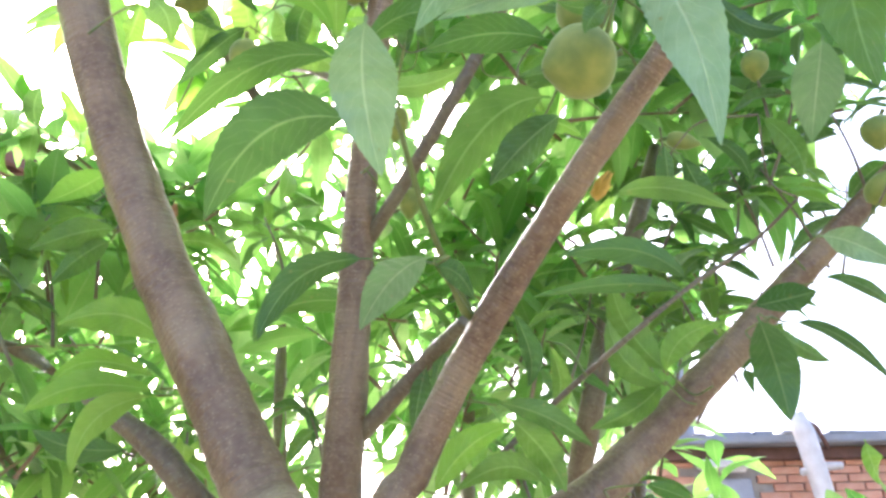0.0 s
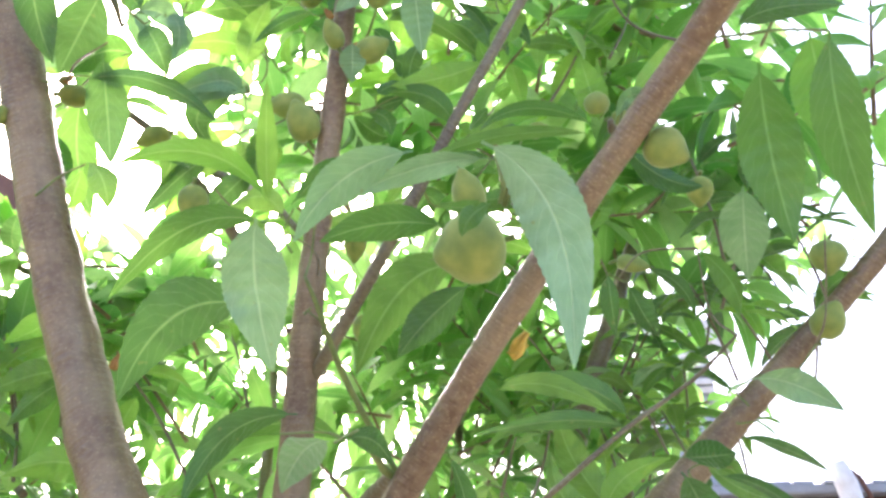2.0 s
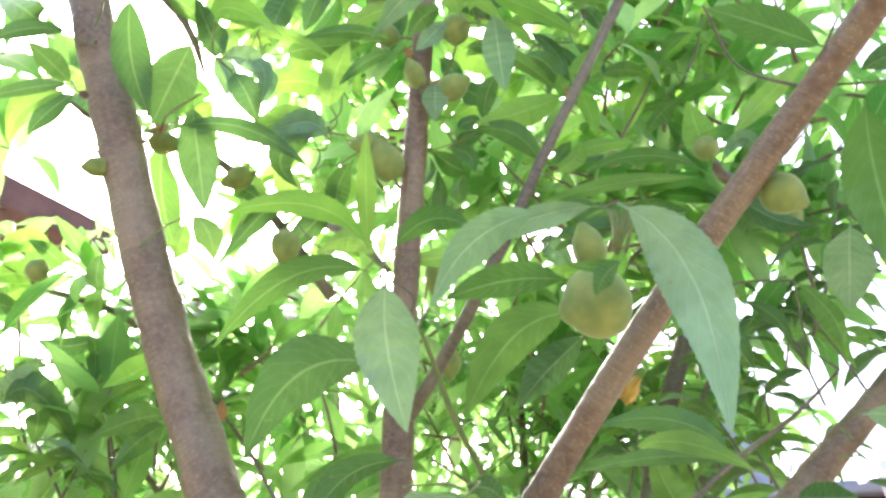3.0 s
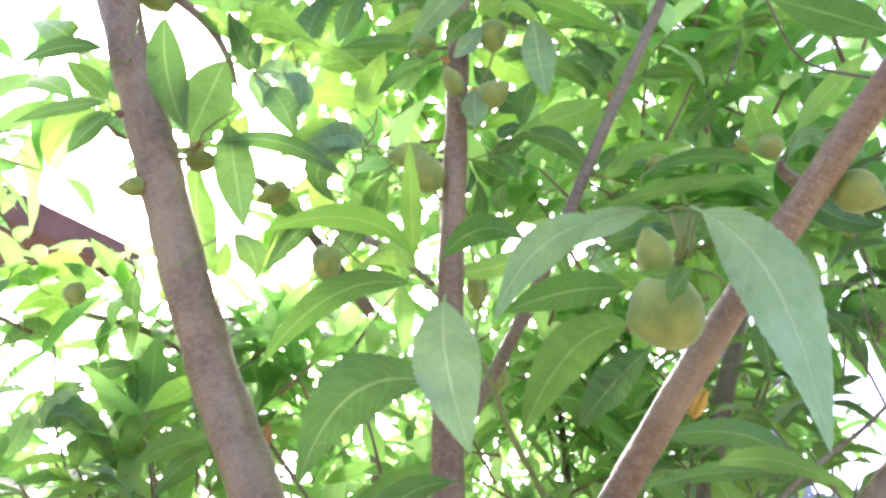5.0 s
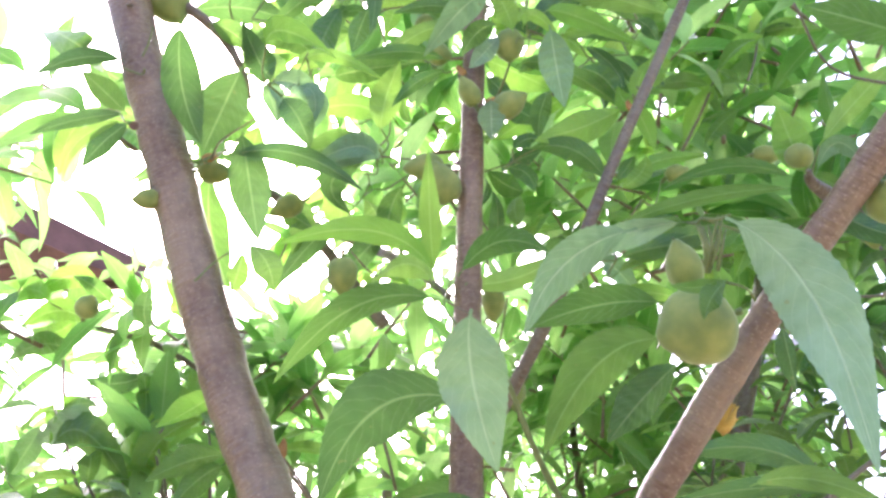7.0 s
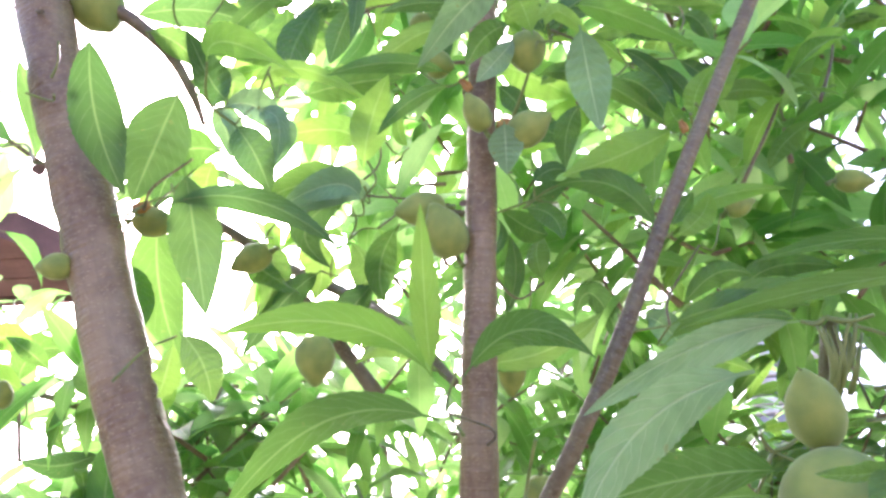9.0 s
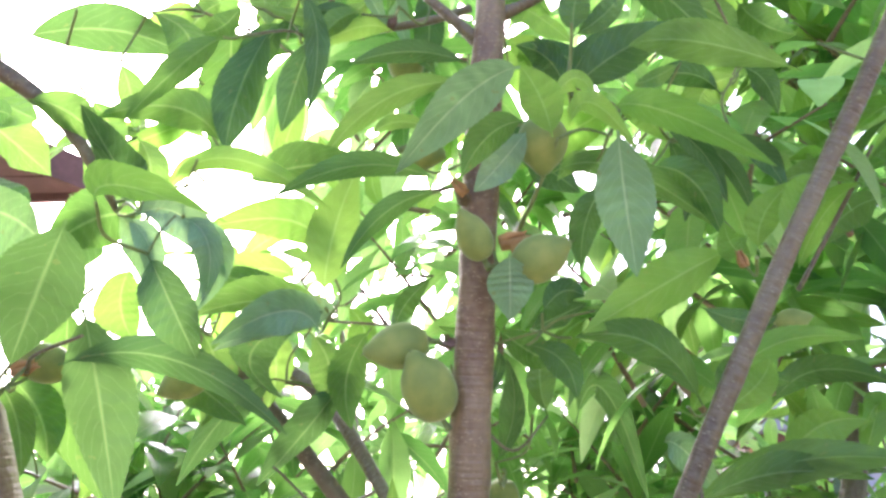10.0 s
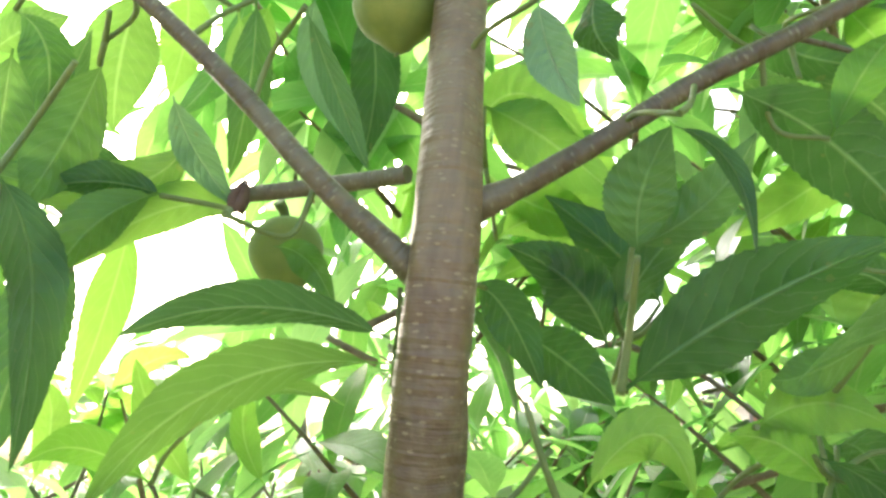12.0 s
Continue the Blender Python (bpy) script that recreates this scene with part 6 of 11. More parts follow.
leaf(tree, (0.358, 0.694, 1.933), (0.327, 0.681, 1.954), (0.301, 0.672, 1.958), 0.0176, (-0.022, 0.137, 0.990), 0.29, 0.14)
leaf(tree, (0.358, 0.694, 1.933), (0.381, 0.674, 1.947), (0.404, 0.659, 1.946), 0.0159, (0.165, -0.212, 0.963), 0.25, 0.18, "dark")
branch("twig", tree, [((-0.200, 0.866, 1.690), 0.0022), ((-0.212, 0.850, 1.743), 0.0019), ((-0.245, 0.881, 1.816), 0.0013)], 4, 0.05, 7)
leaf(tree, (-0.229, 0.875, 1.777), (-0.182, 0.845, 1.758), (-0.149, 0.857, 1.736), 0.0198, (0.134, 0.077, 0.988), 0.35, 0.12)
leaf(tree, (-0.232, 0.876, 1.783), (-0.242, 0.847, 1.751), (-0.262, 0.859, 1.725), 0.0161, (-0.039, -0.007, 0.999), 0.33, 0.18)
leaf(tree, (-0.237, 0.878, 1.796), (-0.232, 0.846, 1.809), (-0.228, 0.817, 1.804), 0.0167, (0.349, 0.016, 0.937), 0.23, 0.15, "bright")
leaf(tree, (-0.239, 0.879, 1.802), (-0.217, 0.902, 1.803), (-0.196, 0.924, 1.788), 0.0171, (0.361, -0.216, 0.907), 0.37, 0.09)
leaf(tree, (-0.232, 0.876, 1.784), (-0.266, 0.876, 1.782), (-0.282, 0.831, 1.745), 0.0165, (0.206, -0.062, 0.977), 0.36, 0.10)
leaf(tree, (-0.241, 0.880, 1.805), (-0.197, 0.860, 1.817), (-0.158, 0.843, 1.807), 0.0271, (-0.371, -0.290, 0.882), 0.40, 0.17)
leaf(tree, (-0.235, 0.877, 1.791), (-0.253, 0.899, 1.818), (-0.271, 0.921, 1.824), 0.0197, (0.405, -0.353, 0.843), 0.35, 0.11)
branch("twig", tree, [((0.420, 0.889, 1.731), 0.0022), ((0.398, 0.863, 1.789), 0.0019), ((0.367, 0.834, 1.846), 0.0013)], 4, 0.05, 7)
leaf(tree, (0.375, 0.839, 1.832), (0.405, 0.837, 1.841), (0.433, 0.839, 1.834), 0.0152, (0.248, -0.108, 0.963), 0.39, 0.10, "dark")
leaf(tree, (0.369, 0.836, 1.843), (0.332, 0.850, 1.830), (0.287, 0.828, 1.782), 0.0200, (0.364, -0.367, 0.856), 0.25, 0.13, "dark")
leaf(tree, (0.387, 0.846, 1.812), (0.397, 0.820, 1.832), (0.408, 0.798, 1.832), 0.0210, (-0.422, -0.016, 0.907), 0.25, 0.17, "dark")
leaf(tree, (0.392, 0.849, 1.804), (0.403, 0.871, 1.808), (0.414, 0.895, 1.793), 0.0229, (-0.148, 0.267, 0.952), 0.43, 0.17, "dark")
leaf(tree, (0.381, 0.842, 1.824), (0.349, 0.834, 1.822), (0.321, 0.829, 1.803), 0.0204, (0.198, -0.389, 0.900), 0.33, 0.13, "dark")
leaf(tree, (0.368, 0.835, 1.844), (0.397, 0.833, 1.838), (0.425, 0.832, 1.819), 0.0170, (-0.192, -0.017, 0.981), 0.27, 0.17, "dark")
leaf(tree, (0.376, 0.840, 1.829), (0.354, 0.865, 1.838), (0.336, 0.892, 1.825), 0.0238, (0.090, -0.419, 0.904), 0.39, 0.19)
branch("twig", tree, [((0.375, 0.759, 1.771), 0.0022), ((0.399, 0.729, 1.832), 0.0019), ((0.413, 0.698, 1.893), 0.0013)], 4, 0.05, 7)
leaf(tree, (0.403, 0.706, 1.869), (0.440, 0.678, 1.858), (0.475, 0.659, 1.828), 0.0225, (0.214, 0.153, 0.965), 0.31, 0.09, "dark")
leaf(tree, (0.410, 0.701, 1.885), (0.384, 0.714, 1.895), (0.362, 0.729, 1.890), 0.0163, (0.382, 0.092, 0.920), 0.26, 0.15, "dark")
leaf(tree, (0.413, 0.698, 1.892), (0.409, 0.675, 1.912), (0.407, 0.656, 1.917), 0.0174, (-0.374, 0.258, 0.891), 0.40, 0.11, "dark")
leaf(tree, (0.404, 0.706, 1.871), (0.413, 0.694, 1.873), (0.430, 0.703, 1.873), 0.0165, (-0.200, 0.319, 0.926), 0.39, 0.13)
leaf(tree, (0.402, 0.708, 1.864), (0.363, 0.707, 1.861), (0.328, 0.710, 1.837), 0.0212, (-0.290, 0.111, 0.950), 0.42, 0.18, "dark")
leaf(tree, (0.410, 0.701, 1.883), (0.428, 0.674, 1.890), (0.454, 0.666, 1.888), 0.0199, (-0.132, -0.045, 0.990), 0.27, 0.10, "dark")
branch("twig", tree, [((0.146, 0.932, 1.582), 0.0022), ((0.172, 0.931, 1.652), 0.0019), ((0.186, 0.896, 1.713), 0.0013)], 4, 0.05, 7)
leaf(tree, (0.181, 0.908, 1.685), (0.217, 0.907, 1.711), (0.252, 0.910, 1.714), 0.0241, (0.249, 0.049, 0.967), 0.35, 0.19)
leaf(tree, (0.184, 0.900, 1.704), (0.160, 0.914, 1.720), (0.139, 0.930, 1.716), 0.0232, (-0.061, -0.142, 0.988), 0.44, 0.10)
leaf(tree, (0.178, 0.912, 1.676), (0.168, 0.890, 1.670), (0.159, 0.872, 1.646), 0.0217, (-0.029, 0.428, 0.903), 0.27, 0.19)
leaf(tree, (0.184, 0.900, 1.702), (0.210, 0.914, 1.690), (0.236, 0.928, 1.662), 0.0197, (0.276, -0.289, 0.916), 0.32, 0.08)
leaf(tree, (0.178, 0.913, 1.675), (0.135, 0.905, 1.675), (0.095, 0.902, 1.655), 0.0229, (-0.053, -0.139, 0.989), 0.43, 0.15)
leaf(tree, (0.179, 0.909, 1.683), (0.211, 0.904, 1.688), (0.240, 0.901, 1.677), 0.0164, (-0.386, -0.383, 0.839), 0.43, 0.08, "bright")
leaf(tree, (0.184, 0.899, 1.705), (0.164, 0.913, 1.715), (0.146, 0.928, 1.709), 0.0188, (0.098, 0.231, 0.968), 0.40, 0.14, "bright")
branch("twig", tree, [((-0.459, 0.799, 1.658), 0.0022), ((-0.464, 0.764, 1.716), 0.0019), ((-0.515, 0.791, 1.802), 0.0013)], 4, 0.05, 7)
leaf(tree, (-0.473, 0.740, 1.746), (-0.460, 0.789, 1.788), (-0.417, 0.785, 1.779), 0.0221, (-0.085, -0.127, 0.988), 0.28, 0.08)
leaf(tree, (-0.510, 0.797, 1.780), (-0.495, 0.749, 1.745), (-0.519, 0.765, 1.723), 0.0193, (-0.365, -0.397, 0.842), 0.22, 0.14, "bright")
leaf(tree, (-0.472, 0.741, 1.745), (-0.493, 0.759, 1.801), (-0.480, 0.724, 1.807), 0.0259, (-0.100, -0.083, 0.992), 0.41, 0.10)
leaf(tree, (-0.513, 0.792, 1.797), (-0.499, 0.835, 1.782), (-0.444, 0.804, 1.717), 0.0241, (0.322, 0.112, 0.940), 0.26, 0.09)
leaf(tree, (-0.511, 0.795, 1.782), (-0.546, 0.787, 1.799), (-0.580, 0.782, 1.797), 0.0210, (0.393, -0.228, 0.891), 0.40, 0.10)
leaf(tree, (-0.511, 0.796, 1.781), (-0.491, 0.775, 1.801), (-0.474, 0.758, 1.804), 0.0176, (-0.306, 0.373, 0.876), 0.44, 0.13, "bright")
leaf(tree, (-0.510, 0.797, 1.778), (-0.507, 0.818, 1.798), (-0.505, 0.838, 1.802), 0.0145, (0.237, 0.262, 0.936), 0.39, 0.19, "bright")
branch("twig", tree, [((-0.468, 0.689, 1.534), 0.0022), ((-0.499, 0.769, 1.618), 0.0019), ((-0.473, 0.756, 1.675), 0.0013)], 4, 0.05, 7)
leaf(tree, (-0.483, 0.757, 1.655), (-0.455, 0.765, 1.649), (-0.430, 0.777, 1.630), 0.0184, (0.081, -0.063, 0.995), 0.35, 0.14)
leaf(tree, (-0.492, 0.757, 1.638), (-0.507, 0.770, 1.661), (-0.526, 0.787, 1.659), 0.0243, (0.082, 0.390, 0.917), 0.32, 0.16)
leaf(tree, (-0.484, 0.756, 1.654), (-0.486, 0.733, 1.635), (-0.477, 0.692, 1.588), 0.0274, (-0.332, 0.088, 0.939), 0.28, 0.13, "bright")
leaf(tree, (-0.484, 0.757, 1.651), (-0.459, 0.784, 1.635), (-0.419, 0.776, 1.589), 0.0217, (-0.103, 0.363, 0.926), 0.29, 0.18)
leaf(tree, (-0.477, 0.757, 1.667), (-0.512, 0.750, 1.657), (-0.560, 0.766, 1.639), 0.0223, (0.231, -0.106, 0.967), 0.32, 0.15, "bright")
leaf(tree, (-0.491, 0.758, 1.639), (-0.455, 0.755, 1.642), (-0.425, 0.756, 1.627), 0.0185, (0.270, -0.228, 0.935), 0.45, 0.13)
leaf(tree, (-0.494, 0.757, 1.635), (-0.487, 0.774, 1.650), (-0.485, 0.794, 1.647), 0.0162, (0.279, 0.299, 0.913), 0.31, 0.20, "bright")
leaf(tree, (-0.478, 0.756, 1.664), (-0.520, 0.742, 1.661), (-0.581, 0.763, 1.647), 0.0235, (-0.135, -0.307, 0.942), 0.27, 0.10, "bright")
branch("twig", tree, [((-0.412, 0.810, 1.668), 0.0022), ((-0.411, 0.790, 1.725), 0.0019), ((-0.452, 0.838, 1.811), 0.0013)], 4, 0.05, 7)
leaf(tree, (-0.448, 0.835, 1.780), (-0.420, 0.824, 1.798), (-0.395, 0.816, 1.798), 0.0164, (0.430, -0.190, 0.883), 0.26, 0.16)
leaf(tree, (-0.451, 0.836, 1.805), (-0.486, 0.846, 1.825), (-0.520, 0.859, 1.827), 0.0213, (0.156, 0.245, 0.957), 0.45, 0.18)
leaf(tree, (-0.452, 0.837, 1.810), (-0.433, 0.808, 1.793), (-0.398, 0.747, 1.742), 0.0198, (-0.405, 0.384, 0.830), 0.44, 0.10)
leaf(tree, (-0.448, 0.835, 1.782), (-0.403, 0.796, 1.739), (-0.392, 0.820, 1.711), 0.0169, (0.025, 0.255, 0.966), 0.32, 0.19)
leaf(tree, (-0.451, 0.836, 1.805), (-0.488, 0.829, 1.817), (-0.523, 0.825, 1.810), 0.0220, (0.083, 0.176, 0.981), 0.41, 0.11)
leaf(tree, (-0.448, 0.835, 1.782), (-0.401, 0.765, 1.749), (-0.389, 0.761, 1.730), 0.0168, (0.050, 0.406, 0.913), 0.30, 0.09)
branch("twig", tree, [((-0.305, 0.878, 1.400), 0.0022), ((-0.255, 0.746, 1.435), 0.0019), ((-0.256, 0.740, 1.491), 0.0013)], 4, 0.05, 7)
leaf(tree, (-0.261, 0.736, 1.456), (-0.237, 0.748, 1.482), (-0.214, 0.757, 1.487), 0.0213, (-0.175, 0.079, 0.981), 0.40, 0.09, "bright")
leaf(tree, (-0.256, 0.740, 1.491), (-0.271, 0.740, 1.497), (-0.285, 0.740, 1.492), 0.0152, (0.095, -0.154, 0.983), 0.31, 0.18, "bright")
leaf(tree, (-0.257, 0.735, 1.479), (-0.250, 0.720, 1.471), (-0.242, 0.698, 1.448), 0.0196, (0.226, 0.242, 0.944), 0.25, 0.13, "bright")
leaf(tree, (-0.258, 0.736, 1.471), (-0.243, 0.758, 1.461), (-0.228, 0.772, 1.436), 0.0177, (0.282, -0.050, 0.958), 0.34, 0.15)
leaf(tree, (-0.260, 0.735, 1.465), (-0.279, 0.725, 1.452), (-0.297, 0.714, 1.430), 0.0160, (0.381, 0.276, 0.883), 0.29, 0.11)
leaf(tree, (-0.260, 0.735, 1.465), (-0.241, 0.740, 1.456), (-0.221, 0.732, 1.435), 0.0153, (0.258, 0.351, 0.900), 0.43, 0.10, "bright")
leaf(tree, (-0.260, 0.736, 1.460), (-0.263, 0.746, 1.446), (-0.291, 0.826, 1.430), 0.0190, (0.113, -0.425, 0.898), 0.31, 0.10, "bright")
branch("twig", tree, [((-0.136, 0.854, 1.449), 0.0022), ((-0.147, 0.864, 1.503), 0.0019), ((-0.171, 0.873, 1.562), 0.0013)], 4, 0.05, 7)
leaf(tree, (-0.167, 0.857, 1.556), (-0.150, 0.889, 1.584), (-0.127, 0.894, 1.587), 0.0163, (0.122, 0.234, 0.965), 0.35, 0.10, "dark")
leaf(tree, (-0.156, 0.855, 1.529), (-0.182, 0.856, 1.548), (-0.205, 0.857, 1.547), 0.0192, (-0.350, 0.266, 0.898), 0.39, 0.13, "dark")
leaf(tree, (-0.153, 0.855, 1.521), (-0.163, 0.834, 1.504), (-0.172, 0.807, 1.469), 0.0205, (0.052, -0.241, 0.969), 0.44, 0.20)
leaf(tree, (-0.153, 0.855, 1.520), (-0.128, 0.875, 1.526), (-0.104, 0.895, 1.517), 0.0171, (-0.069, 0.027, 0.997), 0.39, 0.17)
leaf(tree, (-0.162, 0.856, 1.545), (-0.187, 0.846, 1.540), (-0.206, 0.830, 1.520), 0.0135, (-0.003, 0.073, 0.997), 0.38, 0.16)
leaf(tree, (-0.155, 0.855, 1.526), (-0.125, 0.859, 1.544), (-0.097, 0.863, 1.544), 0.0181, (-0.064, -0.155, 0.986), 0.28, 0.14, "dark")
leaf(tree, (-0.164, 0.856, 1.550), (-0.162, 0.874, 1.533), (-0.160, 0.887, 1.501), 0.0210, (0.319, -0.050, 0.946), 0.33, 0.09, "dark")
branch("twig", tree, [((0.226, 0.837, 1.341), 0.0022), ((0.202, 0.832, 1.393), 0.0019), ((0.185, 0.824, 1.454), 0.0013)], 4, 0.05, 7)
leaf(tree, (0.195, 0.833, 1.431), (0.213, 0.811, 1.425), (0.236, 0.815, 1.409), 0.0147, (0.209, 0.434, 0.876), 0.28, 0.09)
leaf(tree, (0.195, 0.833, 1.430), (0.164, 0.832, 1.438), (0.136, 0.833, 1.430), 0.0162, (0.321, -0.313, 0.894), 0.25, 0.15, "dark")
leaf(tree, (0.194, 0.832, 1.434), (0.212, 0.816, 1.430), (0.219, 0.770, 1.405), 0.0170, (0.410, 0.382, 0.828), 0.35, 0.11, "dark")
leaf(tree, (0.192, 0.811, 1.419), (0.217, 0.846, 1.433), (0.232, 0.856, 1.432), 0.0119, (-0.302, 0.037, 0.953), 0.25, 0.09)
leaf(tree, (0.191, 0.829, 1.441), (0.159, 0.819, 1.433), (0.127, 0.793, 1.409), 0.0169, (0.428, 0.222, 0.876), 0.25, 0.17)
leaf(tree, (0.186, 0.825, 1.451), (0.217, 0.816, 1.451), (0.247, 0.811, 1.433), 0.0165, (0.131, -0.088, 0.987), 0.38, 0.09)
branch("twig", tree, [((0.088, 0.779, 1.357), 0.0022), ((0.078, 0.773, 1.418), 0.0019), ((0.061, 0.783, 1.485), 0.0013)], 4, 0.05, 7)
leaf(tree, (0.069, 0.766, 1.449), (0.053, 0.800, 1.474), (0.037, 0.805, 1.477), 0.0165, (-0.165, -0.333, 0.928), 0.26, 0.16, "bright")
leaf(tree, (0.066, 0.787, 1.474), (0.063, 0.773, 1.472), (0.061, 0.760, 1.457), 0.0118, (-0.330, 0.413, 0.849), 0.36, 0.17)
leaf(tree, (0.068, 0.791, 1.466), (0.079, 0.807, 1.482), (0.090, 0.825, 1.480), 0.0177, (0.332, 0.128, 0.935), 0.27, 0.15)
leaf(tree, (0.067, 0.789, 1.471), (0.043, 0.783, 1.486), (0.022, 0.779, 1.487), 0.0150, (0.251, -0.164, 0.954), 0.23, 0.11)
branch("twig", tree, [((0.378, 1.338, 1.924), 0.0022), ((0.385, 1.356, 1.994), 0.0019), ((0.369, 1.324, 2.046), 0.0013)], 4, 0.05, 7)
leaf(tree, (0.377, 1.347, 2.047), (0.432, 1.331, 2.042), (0.497, 1.361, 2.023), 0.0391, (0.158, -0.216, 0.964), 0.23, 0.14, "dark")
leaf(tree, (0.378, 1.347, 2.043), (0.340, 1.351, 2.055), (0.312, 1.377, 2.052), 0.0244, (-0.347, 0.320, 0.881), 0.44, 0.17, "dark")
leaf(tree, (0.378, 1.346, 2.040), (0.394, 1.280, 2.058), (0.421, 1.262, 2.065), 0.0285, (0.252, 0.377, 0.891), 0.34, 0.11)
leaf(tree, (0.381, 1.344, 2.018), (0.405, 1.392, 2.021), (0.427, 1.437, 1.996), 0.0339, (-0.122, 0.259, 0.958), 0.23, 0.19)
leaf(tree, (0.370, 1.323, 2.041), (0.313, 1.329, 2.044), (0.266, 1.365, 2.029), 0.0346, (-0.356, 0.133, 0.925), 0.24, 0.12)
leaf(tree, (0.379, 1.346, 2.038), (0.416, 1.284, 2.067), (0.464, 1.269, 2.078), 0.0415, (-0.229, 0.060, 0.972), 0.31, 0.09)
leaf(tree, (0.377, 1.348, 2.049), (0.372, 1.365, 2.044), (0.382, 1.431, 2.037), 0.0234, (0.181, -0.288, 0.940), 0.21, 0.15)
leaf(tree, (0.380, 1.345, 2.028), (0.355, 1.282, 2.059), (0.338, 1.246, 2.068), 0.0285, (-0.308, 0.311, 0.899), 0.36, 0.19)
branch("twig", tree, [((0.247, 1.194, 1.825), 0.0022), ((0.260, 1.194, 1.881), 0.0019), ((0.280, 1.275, 1.968), 0.0013)], 4, 0.05, 7)
leaf(tree, (0.274, 1.253, 1.952), (0.312, 1.240, 1.954), (0.349, 1.228, 1.937), 0.0244, (-0.015, 0.301, 0.953), 0.26, 0.08, "bright")
leaf(tree, (0.263, 1.246, 1.917), (0.236, 1.276, 1.948), (0.215, 1.327, 1.961), 0.0257, (0.040, -0.435, 0.899), 0.38, 0.11, "bright")
leaf(tree, (0.265, 1.247, 1.922), (0.254, 1.143, 1.877), (0.251, 1.102, 1.827), 0.0338, (0.051, -0.223, 0.974), 0.30, 0.14)
leaf(tree, (0.280, 1.275, 1.967), (0.305, 1.315, 1.981), (0.329, 1.352, 1.967), 0.0255, (-0.323, -0.224, 0.920), 0.32, 0.14, "bright")
leaf(tree, (0.265, 1.246, 1.920), (0.205, 1.179, 1.879), (0.159, 1.175, 1.833), 0.0327, (0.382, -0.304, 0.873), 0.36, 0.11)
leaf(tree, (0.269, 1.250, 1.936), (0.316, 1.233, 1.927), (0.343, 1.155, 1.873), 0.0245, (0.375, 0.062, 0.925), 0.37, 0.19, "bright")
leaf(tree, (0.280, 1.274, 1.966), (0.250, 1.308, 1.986), (0.222, 1.339, 1.981), 0.0253, (-0.083, -0.040, 0.996), 0.29, 0.14)
leaf(tree, (0.269, 1.250, 1.937), (0.250, 1.241, 1.975), (0.228, 1.216, 1.981), 0.0248, (0.281, 0.333, 0.900), 0.24, 0.09)
branch("twig", tree, [((0.388, 1.118, 1.933), 0.0022), ((0.385, 1.130, 1.998), 0.0019), ((0.368, 1.126, 2.058), 0.0013)], 4, 0.05, 7)
leaf(tree, (0.370, 1.125, 2.052), (0.411, 1.110, 2.069), (0.425, 1.068, 2.035), 0.0296, (0.355, -0.102, 0.929), 0.36, 0.18, "dark")
leaf(tree, (0.369, 1.126, 2.056), (0.339, 1.140, 2.066), (0.316, 1.169, 2.062), 0.0226, (-0.270, -0.006, 0.963), 0.36, 0.10)
leaf(tree, (0.382, 1.118, 2.016), (0.370, 1.048, 2.010), (0.345, 0.950, 1.957), 0.0332, (0.291, 0.108, 0.951), 0.20, 0.11)
leaf(tree, (0.382, 1.118, 2.016), (0.398, 1.166, 2.034), (0.414, 1.209, 2.022), 0.0292, (0.322, 0.163, 0.933), 0.44, 0.14)
leaf(tree, (0.373, 1.124, 2.042), (0.327, 1.129, 2.029), (0.283, 1.135, 1.990), 0.0296, (0.136, 0.316, 0.939), 0.43, 0.11)
leaf(tree, (0.383, 1.118, 2.013), (0.390, 1.013, 1.970), (0.408, 0.983, 1.935), 0.0221, (0.046, -0.206, 0.978), 0.42, 0.12, "dark")
leaf(tree, (0.382, 1.118, 2.017), (0.380, 1.147, 2.044), (0.378, 1.173, 2.051), 0.0221, (0.347, 0.148, 0.926), 0.32, 0.19, "dark")
leaf(tree, (0.383, 1.118, 2.015), (0.363, 1.085, 1.997), (0.340, 1.042, 1.952), 0.0277, (-0.337, 0.203, 0.919), 0.33, 0.18, "dark")
branch("twig", tree, [((0.264, 1.147, 1.819), 0.0022), ((0.299, 1.112, 1.859), 0.0019), ((0.345, 1.169, 1.933), 0.0013)], 4, 0.05, 7)
leaf(tree, (0.343, 1.168, 1.927), (0.390, 1.162, 1.942), (0.409, 1.118, 1.913), 0.0267, (0.231, -0.254, 0.939), 0.35, 0.19, "dark")
leaf(tree, (0.316, 1.106, 1.882), (0.275, 1.143, 1.891), (0.237, 1.177, 1.874), 0.0273, (0.168, -0.375, 0.912), 0.44, 0.16)
leaf(tree, (0.343, 1.169, 1.929), (0.351, 1.133, 1.953), (0.358, 1.101, 1.954), 0.0258, (-0.159, -0.030, 0.987), 0.28, 0.15)
leaf(tree, (0.317, 1.107, 1.885), (0.347, 1.185, 1.929), (0.361, 1.207, 1.931), 0.0210, (0.260, -0.405, 0.876), 0.25, 0.09, "dark")
leaf(tree, (0.312, 1.104, 1.875), (0.262, 1.095, 1.863), (0.219, 1.089, 1.826), 0.0337, (0.026, 0.159, 0.987), 0.38, 0.10)
leaf(tree, (0.319, 1.108, 1.889), (0.368, 1.084, 1.868), (0.396, 1.054, 1.809), 0.0294, (0.177, 0.250, 0.952), 0.25, 0.19, "dark")
leaf(tree, (0.318, 1.107, 1.887), (0.333, 1.216, 1.924), (0.318, 1.199, 1.888), 0.0336, (0.255, 0.292, 0.922), 0.22, 0.17)
